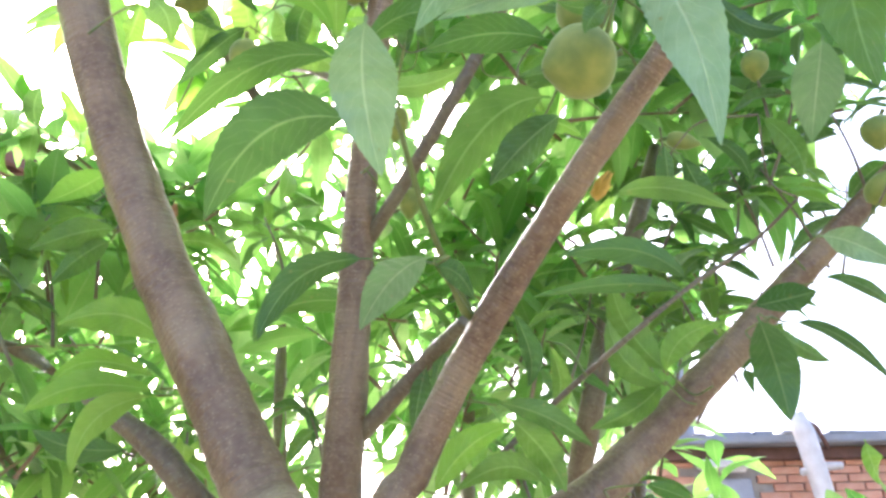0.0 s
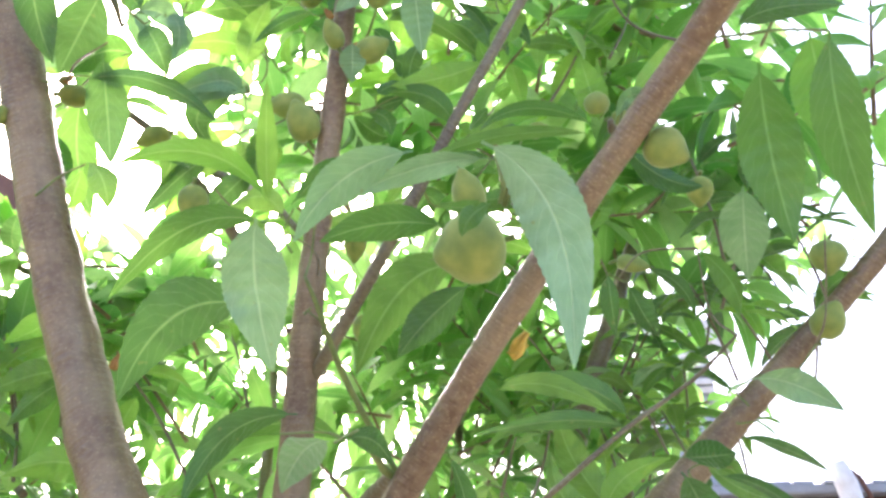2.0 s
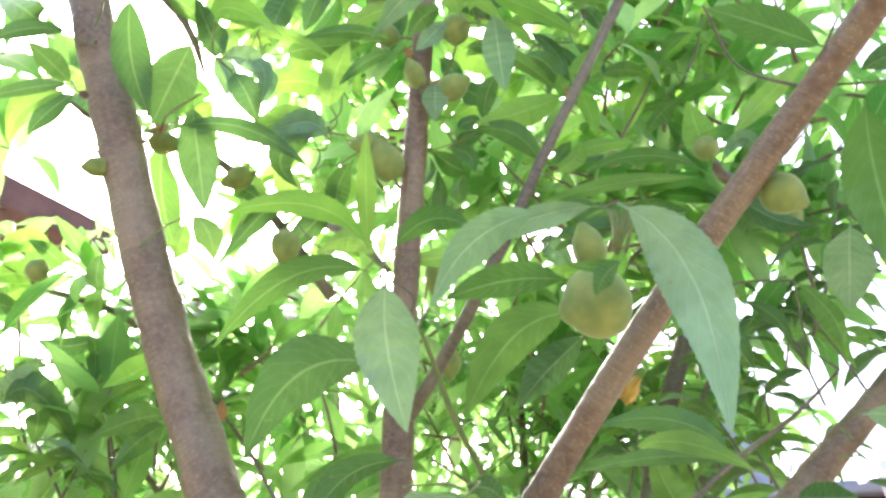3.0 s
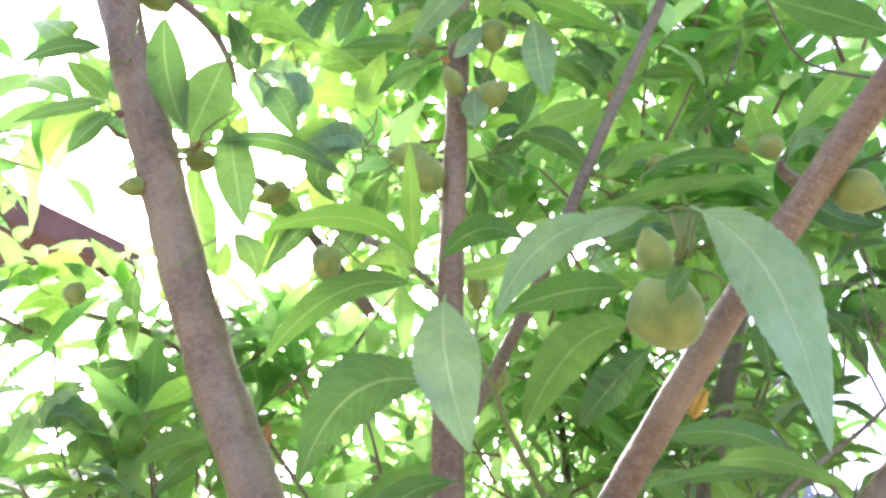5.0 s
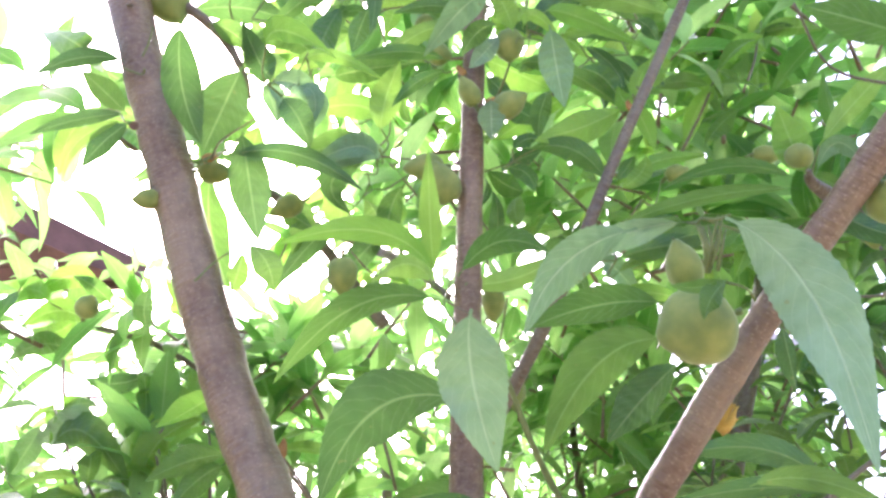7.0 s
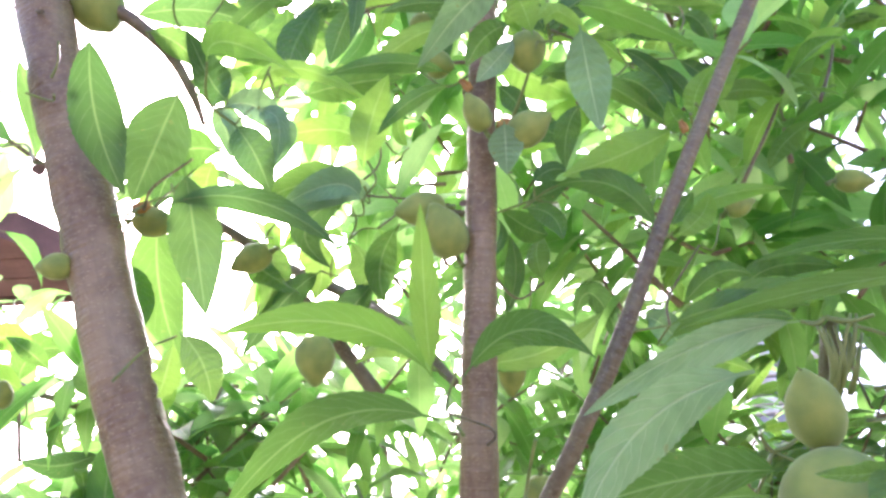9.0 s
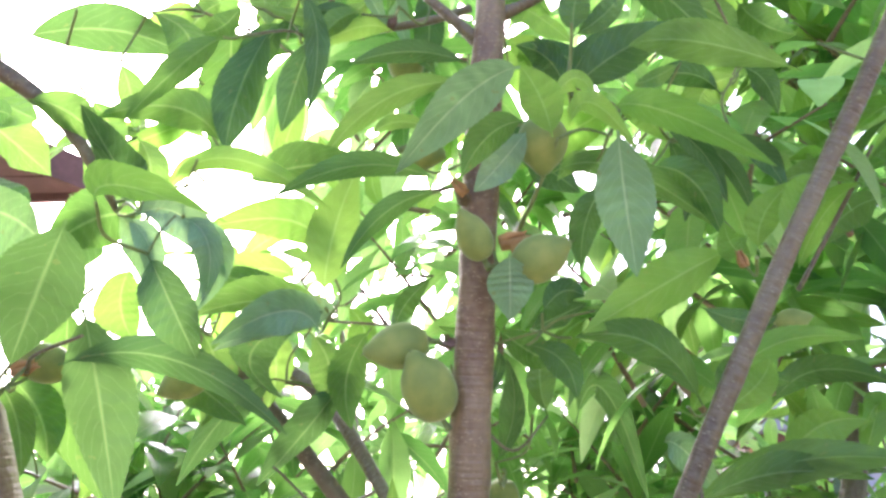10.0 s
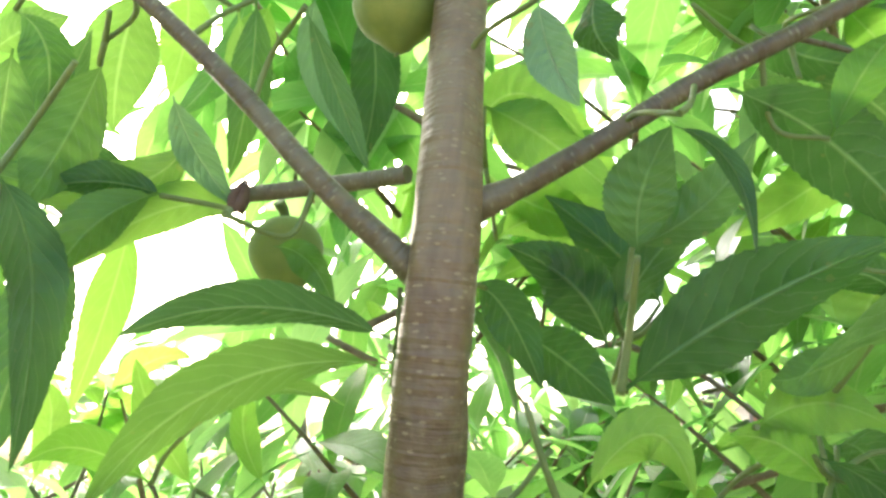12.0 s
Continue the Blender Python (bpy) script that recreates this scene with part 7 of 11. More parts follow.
leaf(tree, (0.321, 1.108, 1.893), (0.304, 1.081, 1.879), (0.286, 1.053, 1.844), 0.0222, (-0.310, 0.392, 0.866), 0.29, 0.13)
branch("twig", tree, [((0.323, 1.275, 1.982), 0.0022), ((0.327, 1.241, 2.043), 0.0019), ((0.319, 1.187, 2.095), 0.0013)], 4, 0.05, 7)
leaf(tree, (0.319, 1.191, 2.079), (0.374, 1.204, 2.065), (0.431, 1.236, 2.032), 0.0369, (0.197, 0.275, 0.941), 0.28, 0.08, "bright")
leaf(tree, (0.318, 1.195, 2.064), (0.265, 1.225, 2.065), (0.220, 1.279, 2.047), 0.0320, (0.290, 0.067, 0.955), 0.25, 0.12)
leaf(tree, (0.318, 1.193, 2.072), (0.336, 1.143, 2.081), (0.359, 1.115, 2.073), 0.0289, (0.378, -0.330, 0.865), 0.43, 0.19, "bright")
leaf(tree, (0.318, 1.196, 2.061), (0.345, 1.252, 2.046), (0.365, 1.284, 2.000), 0.0286, (0.376, -0.290, 0.880), 0.31, 0.17, "bright")
leaf(tree, (0.324, 1.221, 2.061), (0.278, 1.226, 2.039), (0.236, 1.230, 1.994), 0.0290, (0.239, 0.370, 0.898), 0.39, 0.12)
leaf(tree, (0.319, 1.190, 2.082), (0.351, 1.176, 2.067), (0.389, 1.182, 2.041), 0.0206, (-0.305, -0.089, 0.948), 0.25, 0.18, "bright")
leaf(tree, (0.318, 1.198, 2.056), (0.299, 1.256, 2.054), (0.287, 1.338, 2.033), 0.0366, (0.011, -0.203, 0.979), 0.33, 0.12, "bright")
branch("twig", tree, [((0.315, 1.180, 2.070), 0.0022), ((0.355, 1.166, 2.125), 0.0019), ((0.388, 1.153, 2.179), 0.0013)], 4, 0.05, 7)
leaf(tree, (0.377, 1.152, 2.159), (0.425, 1.152, 2.188), (0.425, 1.051, 2.125), 0.0259, (0.029, -0.342, 0.939), 0.29, 0.11)
leaf(tree, (0.370, 1.153, 2.144), (0.327, 1.181, 2.155), (0.286, 1.209, 2.140), 0.0252, (0.055, 0.205, 0.977), 0.44, 0.14)
leaf(tree, (0.373, 1.152, 2.149), (0.360, 1.115, 2.173), (0.349, 1.081, 2.173), 0.0254, (0.090, -0.417, 0.905), 0.43, 0.13, "dark")
leaf(tree, (0.386, 1.153, 2.175), (0.429, 1.183, 2.178), (0.455, 1.175, 2.138), 0.0216, (-0.242, -0.367, 0.898), 0.36, 0.16, "dark")
leaf(tree, (0.376, 1.153, 2.156), (0.325, 1.154, 2.185), (0.278, 1.156, 2.183), 0.0323, (0.055, -0.141, 0.988), 0.37, 0.15, "dark")
leaf(tree, (0.384, 1.153, 2.171), (0.433, 1.157, 2.189), (0.434, 1.059, 2.117), 0.0240, (-0.040, -0.272, 0.962), 0.27, 0.18)
leaf(tree, (0.384, 1.153, 2.171), (0.389, 1.190, 2.205), (0.393, 1.226, 2.211), 0.0320, (-0.270, -0.332, 0.904), 0.45, 0.19)
branch("twig", tree, [((0.266, 1.113, 2.454), 0.0022), ((0.280, 1.070, 2.504), 0.0019), ((0.290, 1.034, 2.558), 0.0013)], 4, 0.05, 7)
leaf(tree, (0.281, 1.040, 2.534), (0.325, 1.038, 2.512), (0.367, 1.038, 2.469), 0.0315, (0.018, 0.144, 0.989), 0.29, 0.13)
leaf(tree, (0.278, 1.045, 2.524), (0.223, 1.088, 2.499), (0.171, 1.132, 2.441), 0.0421, (0.422, 0.095, 0.902), 0.43, 0.17)
leaf(tree, (0.282, 1.037, 2.536), (0.290, 0.984, 2.520), (0.297, 0.931, 2.470), 0.0406, (0.336, 0.125, 0.933), 0.24, 0.13)
leaf(tree, (0.283, 1.036, 2.539), (0.329, 1.055, 2.542), (0.371, 1.076, 2.520), 0.0276, (0.379, -0.208, 0.901), 0.44, 0.16)
leaf(tree, (0.281, 1.040, 2.533), (0.225, 1.033, 2.549), (0.174, 1.029, 2.538), 0.0343, (-0.429, -0.043, 0.902), 0.28, 0.09)
leaf(tree, (0.281, 1.040, 2.533), (0.344, 1.022, 2.514), (0.408, 1.013, 2.472), 0.0390, (0.159, -0.312, 0.937), 0.36, 0.11)
leaf(tree, (0.280, 1.042, 2.529), (0.253, 1.107, 2.560), (0.228, 1.172, 2.552), 0.0385, (0.190, 0.306, 0.933), 0.30, 0.17, "bright")
leaf(tree, (0.285, 1.033, 2.543), (0.245, 1.007, 2.546), (0.207, 0.978, 2.519), 0.0289, (0.331, 0.299, 0.895), 0.44, 0.15, "bright")
branch("twig", tree, [((0.262, 0.952, 2.423), 0.0022), ((0.236, 0.949, 2.478), 0.0019), ((0.201, 0.942, 2.530), 0.0013)], 4, 0.05, 7)
leaf(tree, (0.216, 0.939, 2.505), (0.265, 0.926, 2.507), (0.311, 0.917, 2.486), 0.0286, (0.295, 0.261, 0.919), 0.31, 0.17, "bright")
leaf(tree, (0.207, 0.941, 2.520), (0.149, 0.974, 2.524), (0.095, 0.998, 2.492), 0.0330, (0.423, 0.047, 0.905), 0.25, 0.18)
leaf(tree, (0.225, 0.937, 2.491), (0.246, 0.887, 2.480), (0.266, 0.841, 2.440), 0.0301, (-0.326, -0.244, 0.913), 0.29, 0.19)
leaf(tree, (0.217, 0.939, 2.503), (0.251, 0.967, 2.526), (0.283, 0.996, 2.521), 0.0309, (-0.259, -0.425, 0.867), 0.40, 0.20)
leaf(tree, (0.215, 0.939, 2.507), (0.165, 0.923, 2.491), (0.117, 0.911, 2.448), 0.0295, (-0.015, -0.370, 0.929), 0.36, 0.17, "bright")
leaf(tree, (0.223, 0.937, 2.495), (0.271, 0.922, 2.517), (0.315, 0.906, 2.510), 0.0270, (0.229, -0.138, 0.964), 0.37, 0.09, "bright")
leaf(tree, (0.219, 0.938, 2.500), (0.196, 0.985, 2.470), (0.176, 1.037, 2.417), 0.0342, (0.009, -0.150, 0.989), 0.26, 0.16)
branch("twig", tree, [((0.335, 1.038, 2.357), 0.0022), ((0.330, 0.995, 2.410), 0.0019), ((0.320, 0.956, 2.464), 0.0013)], 4, 0.05, 7)
leaf(tree, (0.327, 0.968, 2.433), (0.365, 0.965, 2.463), (0.388, 0.942, 2.444), 0.0248, (0.083, -0.013, 0.996), 0.45, 0.14, "bright")
leaf(tree, (0.328, 0.969, 2.431), (0.291, 0.997, 2.437), (0.257, 1.025, 2.420), 0.0235, (0.184, 0.309, 0.933), 0.26, 0.17)
leaf(tree, (0.330, 0.973, 2.424), (0.319, 0.936, 2.413), (0.310, 0.902, 2.380), 0.0254, (-0.411, 0.368, 0.834), 0.42, 0.09)
leaf(tree, (0.331, 0.973, 2.423), (0.360, 1.016, 2.438), (0.387, 1.058, 2.424), 0.0334, (0.274, 0.347, 0.897), 0.27, 0.10, "bright")
leaf(tree, (0.323, 0.959, 2.448), (0.273, 0.955, 2.470), (0.226, 0.949, 2.465), 0.0328, (-0.075, -0.166, 0.983), 0.23, 0.14, "bright")
leaf(tree, (0.331, 0.973, 2.423), (0.370, 0.955, 2.454), (0.395, 0.923, 2.437), 0.0284, (-0.161, 0.435, 0.886), 0.41, 0.08)
leaf(tree, (0.321, 0.956, 2.454), (0.309, 1.015, 2.463), (0.298, 1.073, 2.442), 0.0321, (0.350, -0.083, 0.933), 0.37, 0.14, "bright")
branch("twig", tree, [((0.275, 0.944, 1.748), 0.0022), ((0.303, 0.926, 1.798), 0.0019), ((0.325, 0.921, 1.850), 0.0013)], 4, 0.05, 7)
leaf(tree, (0.316, 0.917, 1.827), (0.355, 0.920, 1.840), (0.392, 0.917, 1.831), 0.0244, (0.320, -0.352, 0.880), 0.42, 0.14, "dark")
leaf(tree, (0.310, 0.915, 1.814), (0.284, 0.930, 1.823), (0.260, 0.945, 1.816), 0.0149, (-0.098, 0.178, 0.979), 0.25, 0.10)
leaf(tree, (0.310, 0.914, 1.813), (0.315, 0.870, 1.828), (0.330, 0.866, 1.835), 0.0232, (-0.291, 0.411, 0.864), 0.37, 0.16)
leaf(tree, (0.318, 0.918, 1.833), (0.335, 0.939, 1.823), (0.350, 0.958, 1.799), 0.0163, (0.392, -0.189, 0.900), 0.38, 0.14, "dark")
leaf(tree, (0.321, 0.918, 1.840), (0.277, 0.883, 1.839), (0.239, 0.876, 1.825), 0.0272, (-0.070, -0.056, 0.996), 0.42, 0.16)
leaf(tree, (0.316, 0.917, 1.827), (0.353, 0.921, 1.815), (0.389, 0.918, 1.782), 0.0207, (0.391, 0.328, 0.860), 0.23, 0.14)
leaf(tree, (0.309, 0.914, 1.811), (0.297, 0.911, 1.821), (0.291, 0.934, 1.824), 0.0185, (-0.394, -0.357, 0.847), 0.26, 0.11, "dark")
branch("twig", tree, [((0.370, 1.010, 1.666), 0.0022), ((0.377, 0.987, 1.728), 0.0019), ((0.376, 0.963, 1.789), 0.0013)], 4, 0.05, 7)
leaf(tree, (0.375, 0.966, 1.778), (0.407, 0.968, 1.770), (0.438, 0.971, 1.747), 0.0196, (-0.382, 0.191, 0.904), 0.30, 0.18, "dark")
leaf(tree, (0.375, 0.966, 1.777), (0.350, 0.990, 1.781), (0.322, 1.006, 1.761), 0.0229, (0.263, 0.219, 0.940), 0.39, 0.11)
leaf(tree, (0.375, 0.967, 1.774), (0.387, 0.935, 1.779), (0.401, 0.909, 1.760), 0.0281, (0.076, 0.131, 0.988), 0.21, 0.12)
leaf(tree, (0.375, 0.969, 1.767), (0.384, 0.996, 1.742), (0.392, 1.023, 1.697), 0.0254, (0.053, 0.221, 0.974), 0.33, 0.12, "bright")
leaf(tree, (0.376, 0.963, 1.789), (0.340, 0.947, 1.770), (0.309, 0.955, 1.736), 0.0275, (-0.109, 0.437, 0.893), 0.32, 0.09)
leaf(tree, (0.375, 0.967, 1.775), (0.402, 0.954, 1.797), (0.429, 0.945, 1.800), 0.0190, (0.293, 0.136, 0.946), 0.23, 0.11, "dark")
leaf(tree, (0.376, 0.965, 1.782), (0.375, 0.993, 1.762), (0.374, 1.022, 1.725), 0.0260, (-0.427, 0.213, 0.879), 0.28, 0.12)
leaf(tree, (0.376, 0.964, 1.786), (0.360, 0.953, 1.777), (0.345, 0.945, 1.752), 0.0186, (-0.268, -0.160, 0.950), 0.41, 0.20, "dark")
branch("twig", tree, [((0.300, 1.003, 1.597), 0.0022), ((0.326, 1.019, 1.668), 0.0019), ((0.333, 0.997, 1.729), 0.0013)], 4, 0.05, 7)
leaf(tree, (0.329, 1.006, 1.690), (0.369, 1.010, 1.676), (0.406, 1.016, 1.643), 0.0222, (0.222, -0.059, 0.973), 0.24, 0.17, "bright")
leaf(tree, (0.332, 0.999, 1.719), (0.301, 1.004, 1.743), (0.272, 1.013, 1.745), 0.0211, (0.433, 0.000, 0.901), 0.36, 0.08)
leaf(tree, (0.330, 1.004, 1.695), (0.347, 0.979, 1.691), (0.364, 0.958, 1.665), 0.0235, (-0.130, 0.085, 0.988), 0.41, 0.18, "bright")
leaf(tree, (0.331, 1.001, 1.711), (0.338, 1.021, 1.729), (0.344, 1.042, 1.724), 0.0254, (0.053, 0.041, 0.998), 0.24, 0.11)
leaf(tree, (0.332, 0.998, 1.724), (0.300, 0.999, 1.731), (0.271, 1.001, 1.723), 0.0175, (0.030, -0.187, 0.982), 0.39, 0.15, "bright")
leaf(tree, (0.330, 1.004, 1.696), (0.361, 0.992, 1.684), (0.393, 0.983, 1.653), 0.0214, (-0.272, 0.319, 0.908), 0.28, 0.16)
leaf(tree, (0.330, 1.004, 1.699), (0.316, 1.028, 1.706), (0.304, 1.053, 1.692), 0.0222, (-0.070, -0.081, 0.994), 0.24, 0.08)
leaf(tree, (0.328, 1.007, 1.685), (0.306, 0.981, 1.715), (0.286, 0.959, 1.718), 0.0286, (0.333, 0.269, 0.904), 0.33, 0.19)
branch("twig", tree, [((0.314, 1.038, 1.696), 0.0022), ((0.295, 1.027, 1.751), 0.0019), ((0.278, 1.053, 1.821), 0.0013)], 4, 0.05, 7)
leaf(tree, (0.278, 1.054, 1.820), (0.321, 1.043, 1.805), (0.360, 1.034, 1.769), 0.0240, (0.344, -0.032, 0.938), 0.28, 0.08)
leaf(tree, (0.286, 1.050, 1.792), (0.264, 1.072, 1.809), (0.242, 1.093, 1.807), 0.0206, (-0.018, 0.292, 0.956), 0.40, 0.16, "bright")
leaf(tree, (0.285, 1.050, 1.796), (0.298, 1.016, 1.786), (0.307, 0.981, 1.756), 0.0196, (0.148, -0.442, 0.885), 0.35, 0.17, "bright")
leaf(tree, (0.290, 1.047, 1.782), (0.308, 1.046, 1.749), (0.335, 1.075, 1.705), 0.0341, (0.140, -0.359, 0.923), 0.25, 0.12)
leaf(tree, (0.280, 1.053, 1.816), (0.232, 1.045, 1.801), (0.182, 1.004, 1.748), 0.0273, (0.257, -0.401, 0.879), 0.28, 0.09, "bright")
leaf(tree, (0.291, 1.047, 1.777), (0.330, 1.008, 1.770), (0.366, 0.982, 1.739), 0.0322, (-0.387, -0.301, 0.872), 0.42, 0.09)
leaf(tree, (0.282, 1.051, 1.808), (0.267, 1.091, 1.808), (0.252, 1.129, 1.787), 0.0248, (0.230, -0.013, 0.973), 0.23, 0.15, "pale")
branch("twig", tree, [((0.410, 0.975, 1.799), 0.0022), ((0.424, 0.967, 1.851), 0.0019), ((0.430, 0.960, 1.900), 0.0013)], 4, 0.05, 7)
leaf(tree, (0.428, 0.960, 1.886), (0.476, 0.949, 1.906), (0.521, 0.944, 1.901), 0.0300, (-0.091, -0.337, 0.937), 0.36, 0.14)
leaf(tree, (0.428, 0.960, 1.882), (0.391, 0.985, 1.887), (0.371, 1.019, 1.875), 0.0321, (-0.405, 0.071, 0.912), 0.28, 0.10, "dark")
leaf(tree, (0.426, 0.959, 1.874), (0.437, 0.935, 1.904), (0.448, 0.916, 1.914), 0.0201, (0.183, 0.396, 0.900), 0.27, 0.13, "dark")
leaf(tree, (0.430, 0.960, 1.896), (0.465, 0.977, 1.889), (0.498, 0.996, 1.863), 0.0248, (0.005, 0.019, 1.000), 0.22, 0.20)
leaf(tree, (0.426, 0.959, 1.872), (0.393, 0.958, 1.874), (0.368, 0.968, 1.867), 0.0181, (-0.326, 0.369, 0.870), 0.34, 0.15)
leaf(tree, (0.428, 0.960, 1.882), (0.472, 0.943, 1.865), (0.502, 0.907, 1.810), 0.0338, (-0.230, 0.366, 0.902), 0.34, 0.18)
leaf(tree, (0.426, 0.959, 1.874), (0.396, 0.978, 1.898), (0.385, 1.033, 1.914), 0.0318, (-0.050, -0.024, 0.998), 0.20, 0.12)
leaf(tree, (0.430, 0.960, 1.893), (0.410, 0.943, 1.890), (0.394, 0.931, 1.869), 0.0232, (0.360, 0.057, 0.931), 0.42, 0.14)
branch("twig", tree, [((0.537, 0.943, 1.836), 0.0022), ((0.521, 0.948, 1.902), 0.0019), ((0.482, 0.925, 1.954), 0.0013)], 4, 0.05, 7)
leaf(tree, (0.504, 0.935, 1.919), (0.526, 0.917, 1.888), (0.554, 0.917, 1.851), 0.0253, (-0.112, -0.364, 0.925), 0.35, 0.14)
leaf(tree, (0.501, 0.934, 1.924), (0.467, 0.946, 1.923), (0.437, 0.960, 1.906), 0.0180, (0.133, 0.143, 0.981), 0.34, 0.19, "dark")
leaf(tree, (0.498, 0.933, 1.929), (0.489, 0.897, 1.954), (0.482, 0.869, 1.955), 0.0271, (0.040, 0.178, 0.983), 0.20, 0.17)
leaf(tree, (0.484, 0.927, 1.950), (0.522, 0.946, 1.927), (0.544, 0.942, 1.869), 0.0336, (0.358, -0.023, 0.933), 0.44, 0.19)
leaf(tree, (0.494, 0.931, 1.935), (0.464, 0.930, 1.953), (0.438, 0.933, 1.954), 0.0189, (-0.241, -0.307, 0.921), 0.39, 0.16)
leaf(tree, (0.490, 0.929, 1.942), (0.518, 0.875, 1.941), (0.552, 0.839, 1.923), 0.0305, (-0.060, 0.297, 0.953), 0.25, 0.14, "dark")
leaf(tree, (0.491, 0.929, 1.941), (0.461, 0.956, 1.943), (0.436, 0.986, 1.925), 0.0252, (0.170, 0.079, 0.982), 0.43, 0.09, "dark")
leaf(tree, (0.505, 0.935, 1.917), (0.477, 0.918, 1.934), (0.453, 0.906, 1.932), 0.0251, (-0.295, -0.313, 0.903), 0.27, 0.11, "dark")
branch("twig", tree, [((0.545, 0.963, 1.745), 0.0022), ((0.546, 0.920, 1.797), 0.0019), ((0.538, 0.876, 1.849), 0.0013)], 4, 0.05, 7)
leaf(tree, (0.538, 0.877, 1.847), (0.575, 0.869, 1.842), (0.603, 0.852, 1.815), 0.0220, (-0.315, 0.378, 0.871), 0.23, 0.11)
leaf(tree, (0.539, 0.897, 1.811), (0.507, 0.932, 1.805), (0.489, 0.988, 1.786), 0.0266, (0.069, 0.215, 0.974), 0.42, 0.18, "dark")
leaf(tree, (0.539, 0.890, 1.824), (0.556, 0.858, 1.847), (0.575, 0.830, 1.850), 0.0288, (0.202, 0.170, 0.965), 0.36, 0.17)
leaf(tree, (0.539, 0.890, 1.824), (0.563, 0.910, 1.831), (0.587, 0.933, 1.817), 0.0279, (0.014, -0.170, 0.985), 0.30, 0.20)
leaf(tree, (0.539, 0.894, 1.817), (0.510, 0.905, 1.830), (0.480, 0.911, 1.822), 0.0217, (-0.192, 0.356, 0.914), 0.30, 0.13, "dark")
leaf(tree, (0.539, 0.885, 1.833), (0.572, 0.869, 1.840), (0.607, 0.857, 1.830), 0.0212, (0.250, -0.176, 0.952), 0.31, 0.10)
branch("twig", tree, [((0.535, 0.835, 1.791), 0.0022), ((0.513, 0.804, 1.847), 0.0019), ((0.488, 0.785, 1.912), 0.0013)], 4, 0.05, 7)
leaf(tree, (0.498, 0.792, 1.874), (0.520, 0.763, 1.887), (0.549, 0.752, 1.890), 0.0225, (-0.331, -0.274, 0.903), 0.39, 0.14, "dark")
leaf(tree, (0.500, 0.796, 1.878), (0.479, 0.814, 1.882), (0.472, 0.855, 1.886), 0.0185, (0.425, 0.306, 0.852), 0.42, 0.13)
leaf(tree, (0.494, 0.791, 1.894), (0.491, 0.770, 1.914), (0.490, 0.752, 1.921), 0.0163, (0.284, 0.402, 0.870), 0.33, 0.16)
leaf(tree, (0.496, 0.791, 1.891), (0.505, 0.804, 1.900), (0.515, 0.817, 1.895), 0.0175, (0.366, -0.227, 0.902), 0.28, 0.10, "dark")
leaf(tree, (0.498, 0.789, 1.865), (0.469, 0.804, 1.870), (0.449, 0.833, 1.866), 0.0198, (-0.236, 0.298, 0.925), 0.28, 0.09, "dark")
leaf(tree, (0.491, 0.787, 1.904), (0.516, 0.751, 1.881), (0.554, 0.740, 1.856), 0.0235, (-0.116, -0.177, 0.977), 0.45, 0.16)
branch("twig", tree, [((0.417, 0.919, 1.589), 0.0022), ((0.415, 0.914, 1.650), 0.0019), ((0.415, 0.933, 1.720), 0.0013)], 4, 0.05, 7)
leaf(tree, (0.419, 0.933, 1.703), (0.440, 0.913, 1.685), (0.471, 0.920, 1.658), 0.0228, (0.277, -0.168, 0.946), 0.31, 0.16)
leaf(tree, (0.422, 0.932, 1.689), (0.386, 0.944, 1.706), (0.355, 0.957, 1.702), 0.0237, (-0.039, 0.280, 0.959), 0.42, 0.13)
leaf(tree, (0.422, 0.933, 1.687), (0.422, 0.888, 1.700), (0.433, 0.873, 1.706), 0.0170, (0.116, 0.322, 0.939), 0.36, 0.18)
leaf(tree, (0.421, 0.932, 1.693), (0.433, 0.946, 1.679), (0.433, 0.931, 1.643), 0.0136, (-0.102, 0.071, 0.992), 0.39, 0.09)
leaf(tree, (0.423, 0.932, 1.683), (0.395, 0.937, 1.670), (0.368, 0.943, 1.642), 0.0163, (-0.124, 0.289, 0.949), 0.30, 0.13)
leaf(tree, (0.423, 0.932, 1.683), (0.438, 0.896, 1.682), (0.463, 0.889, 1.674), 0.0175, (-0.395, 0.162, 0.904), 0.44, 0.10)
branch("twig", tree, [((-0.910, 1.405, 2.572), 0.0022), ((-0.891, 1.368, 2.632), 0.0019), ((-0.879, 1.331, 2.692), 0.0013)], 4, 0.05, 7)
leaf(tree, (-0.887, 1.339, 2.674), (-0.827, 1.340, 2.663), (-0.771, 1.340, 2.625), 0.0260, (-0.226, 0.275, 0.935), 0.43, 0.12)
leaf(tree, (-0.896, 1.347, 2.653), (-0.981, 1.380, 2.676), (-1.059, 1.408, 2.656), 0.0363, (-0.083, 0.002, 0.997), 0.31, 0.15)
leaf(tree, (-0.898, 1.348, 2.647), (-0.872, 1.296, 2.668), (-0.848, 1.246, 2.656), 0.0302, (0.151, -0.011, 0.988), 0.38, 0.08)
leaf(tree, (-0.882, 1.336, 2.683), (-0.837, 1.361, 2.687), (-0.795, 1.383, 2.664), 0.0280, (0.251, 0.249, 0.936), 0.21, 0.13, "bright")
leaf(tree, (-0.885, 1.337, 2.680), (-0.951, 1.347, 2.679), (-1.012, 1.355, 2.648), 0.0304, (-0.034, -0.040, 0.999), 0.30, 0.18, "bright")
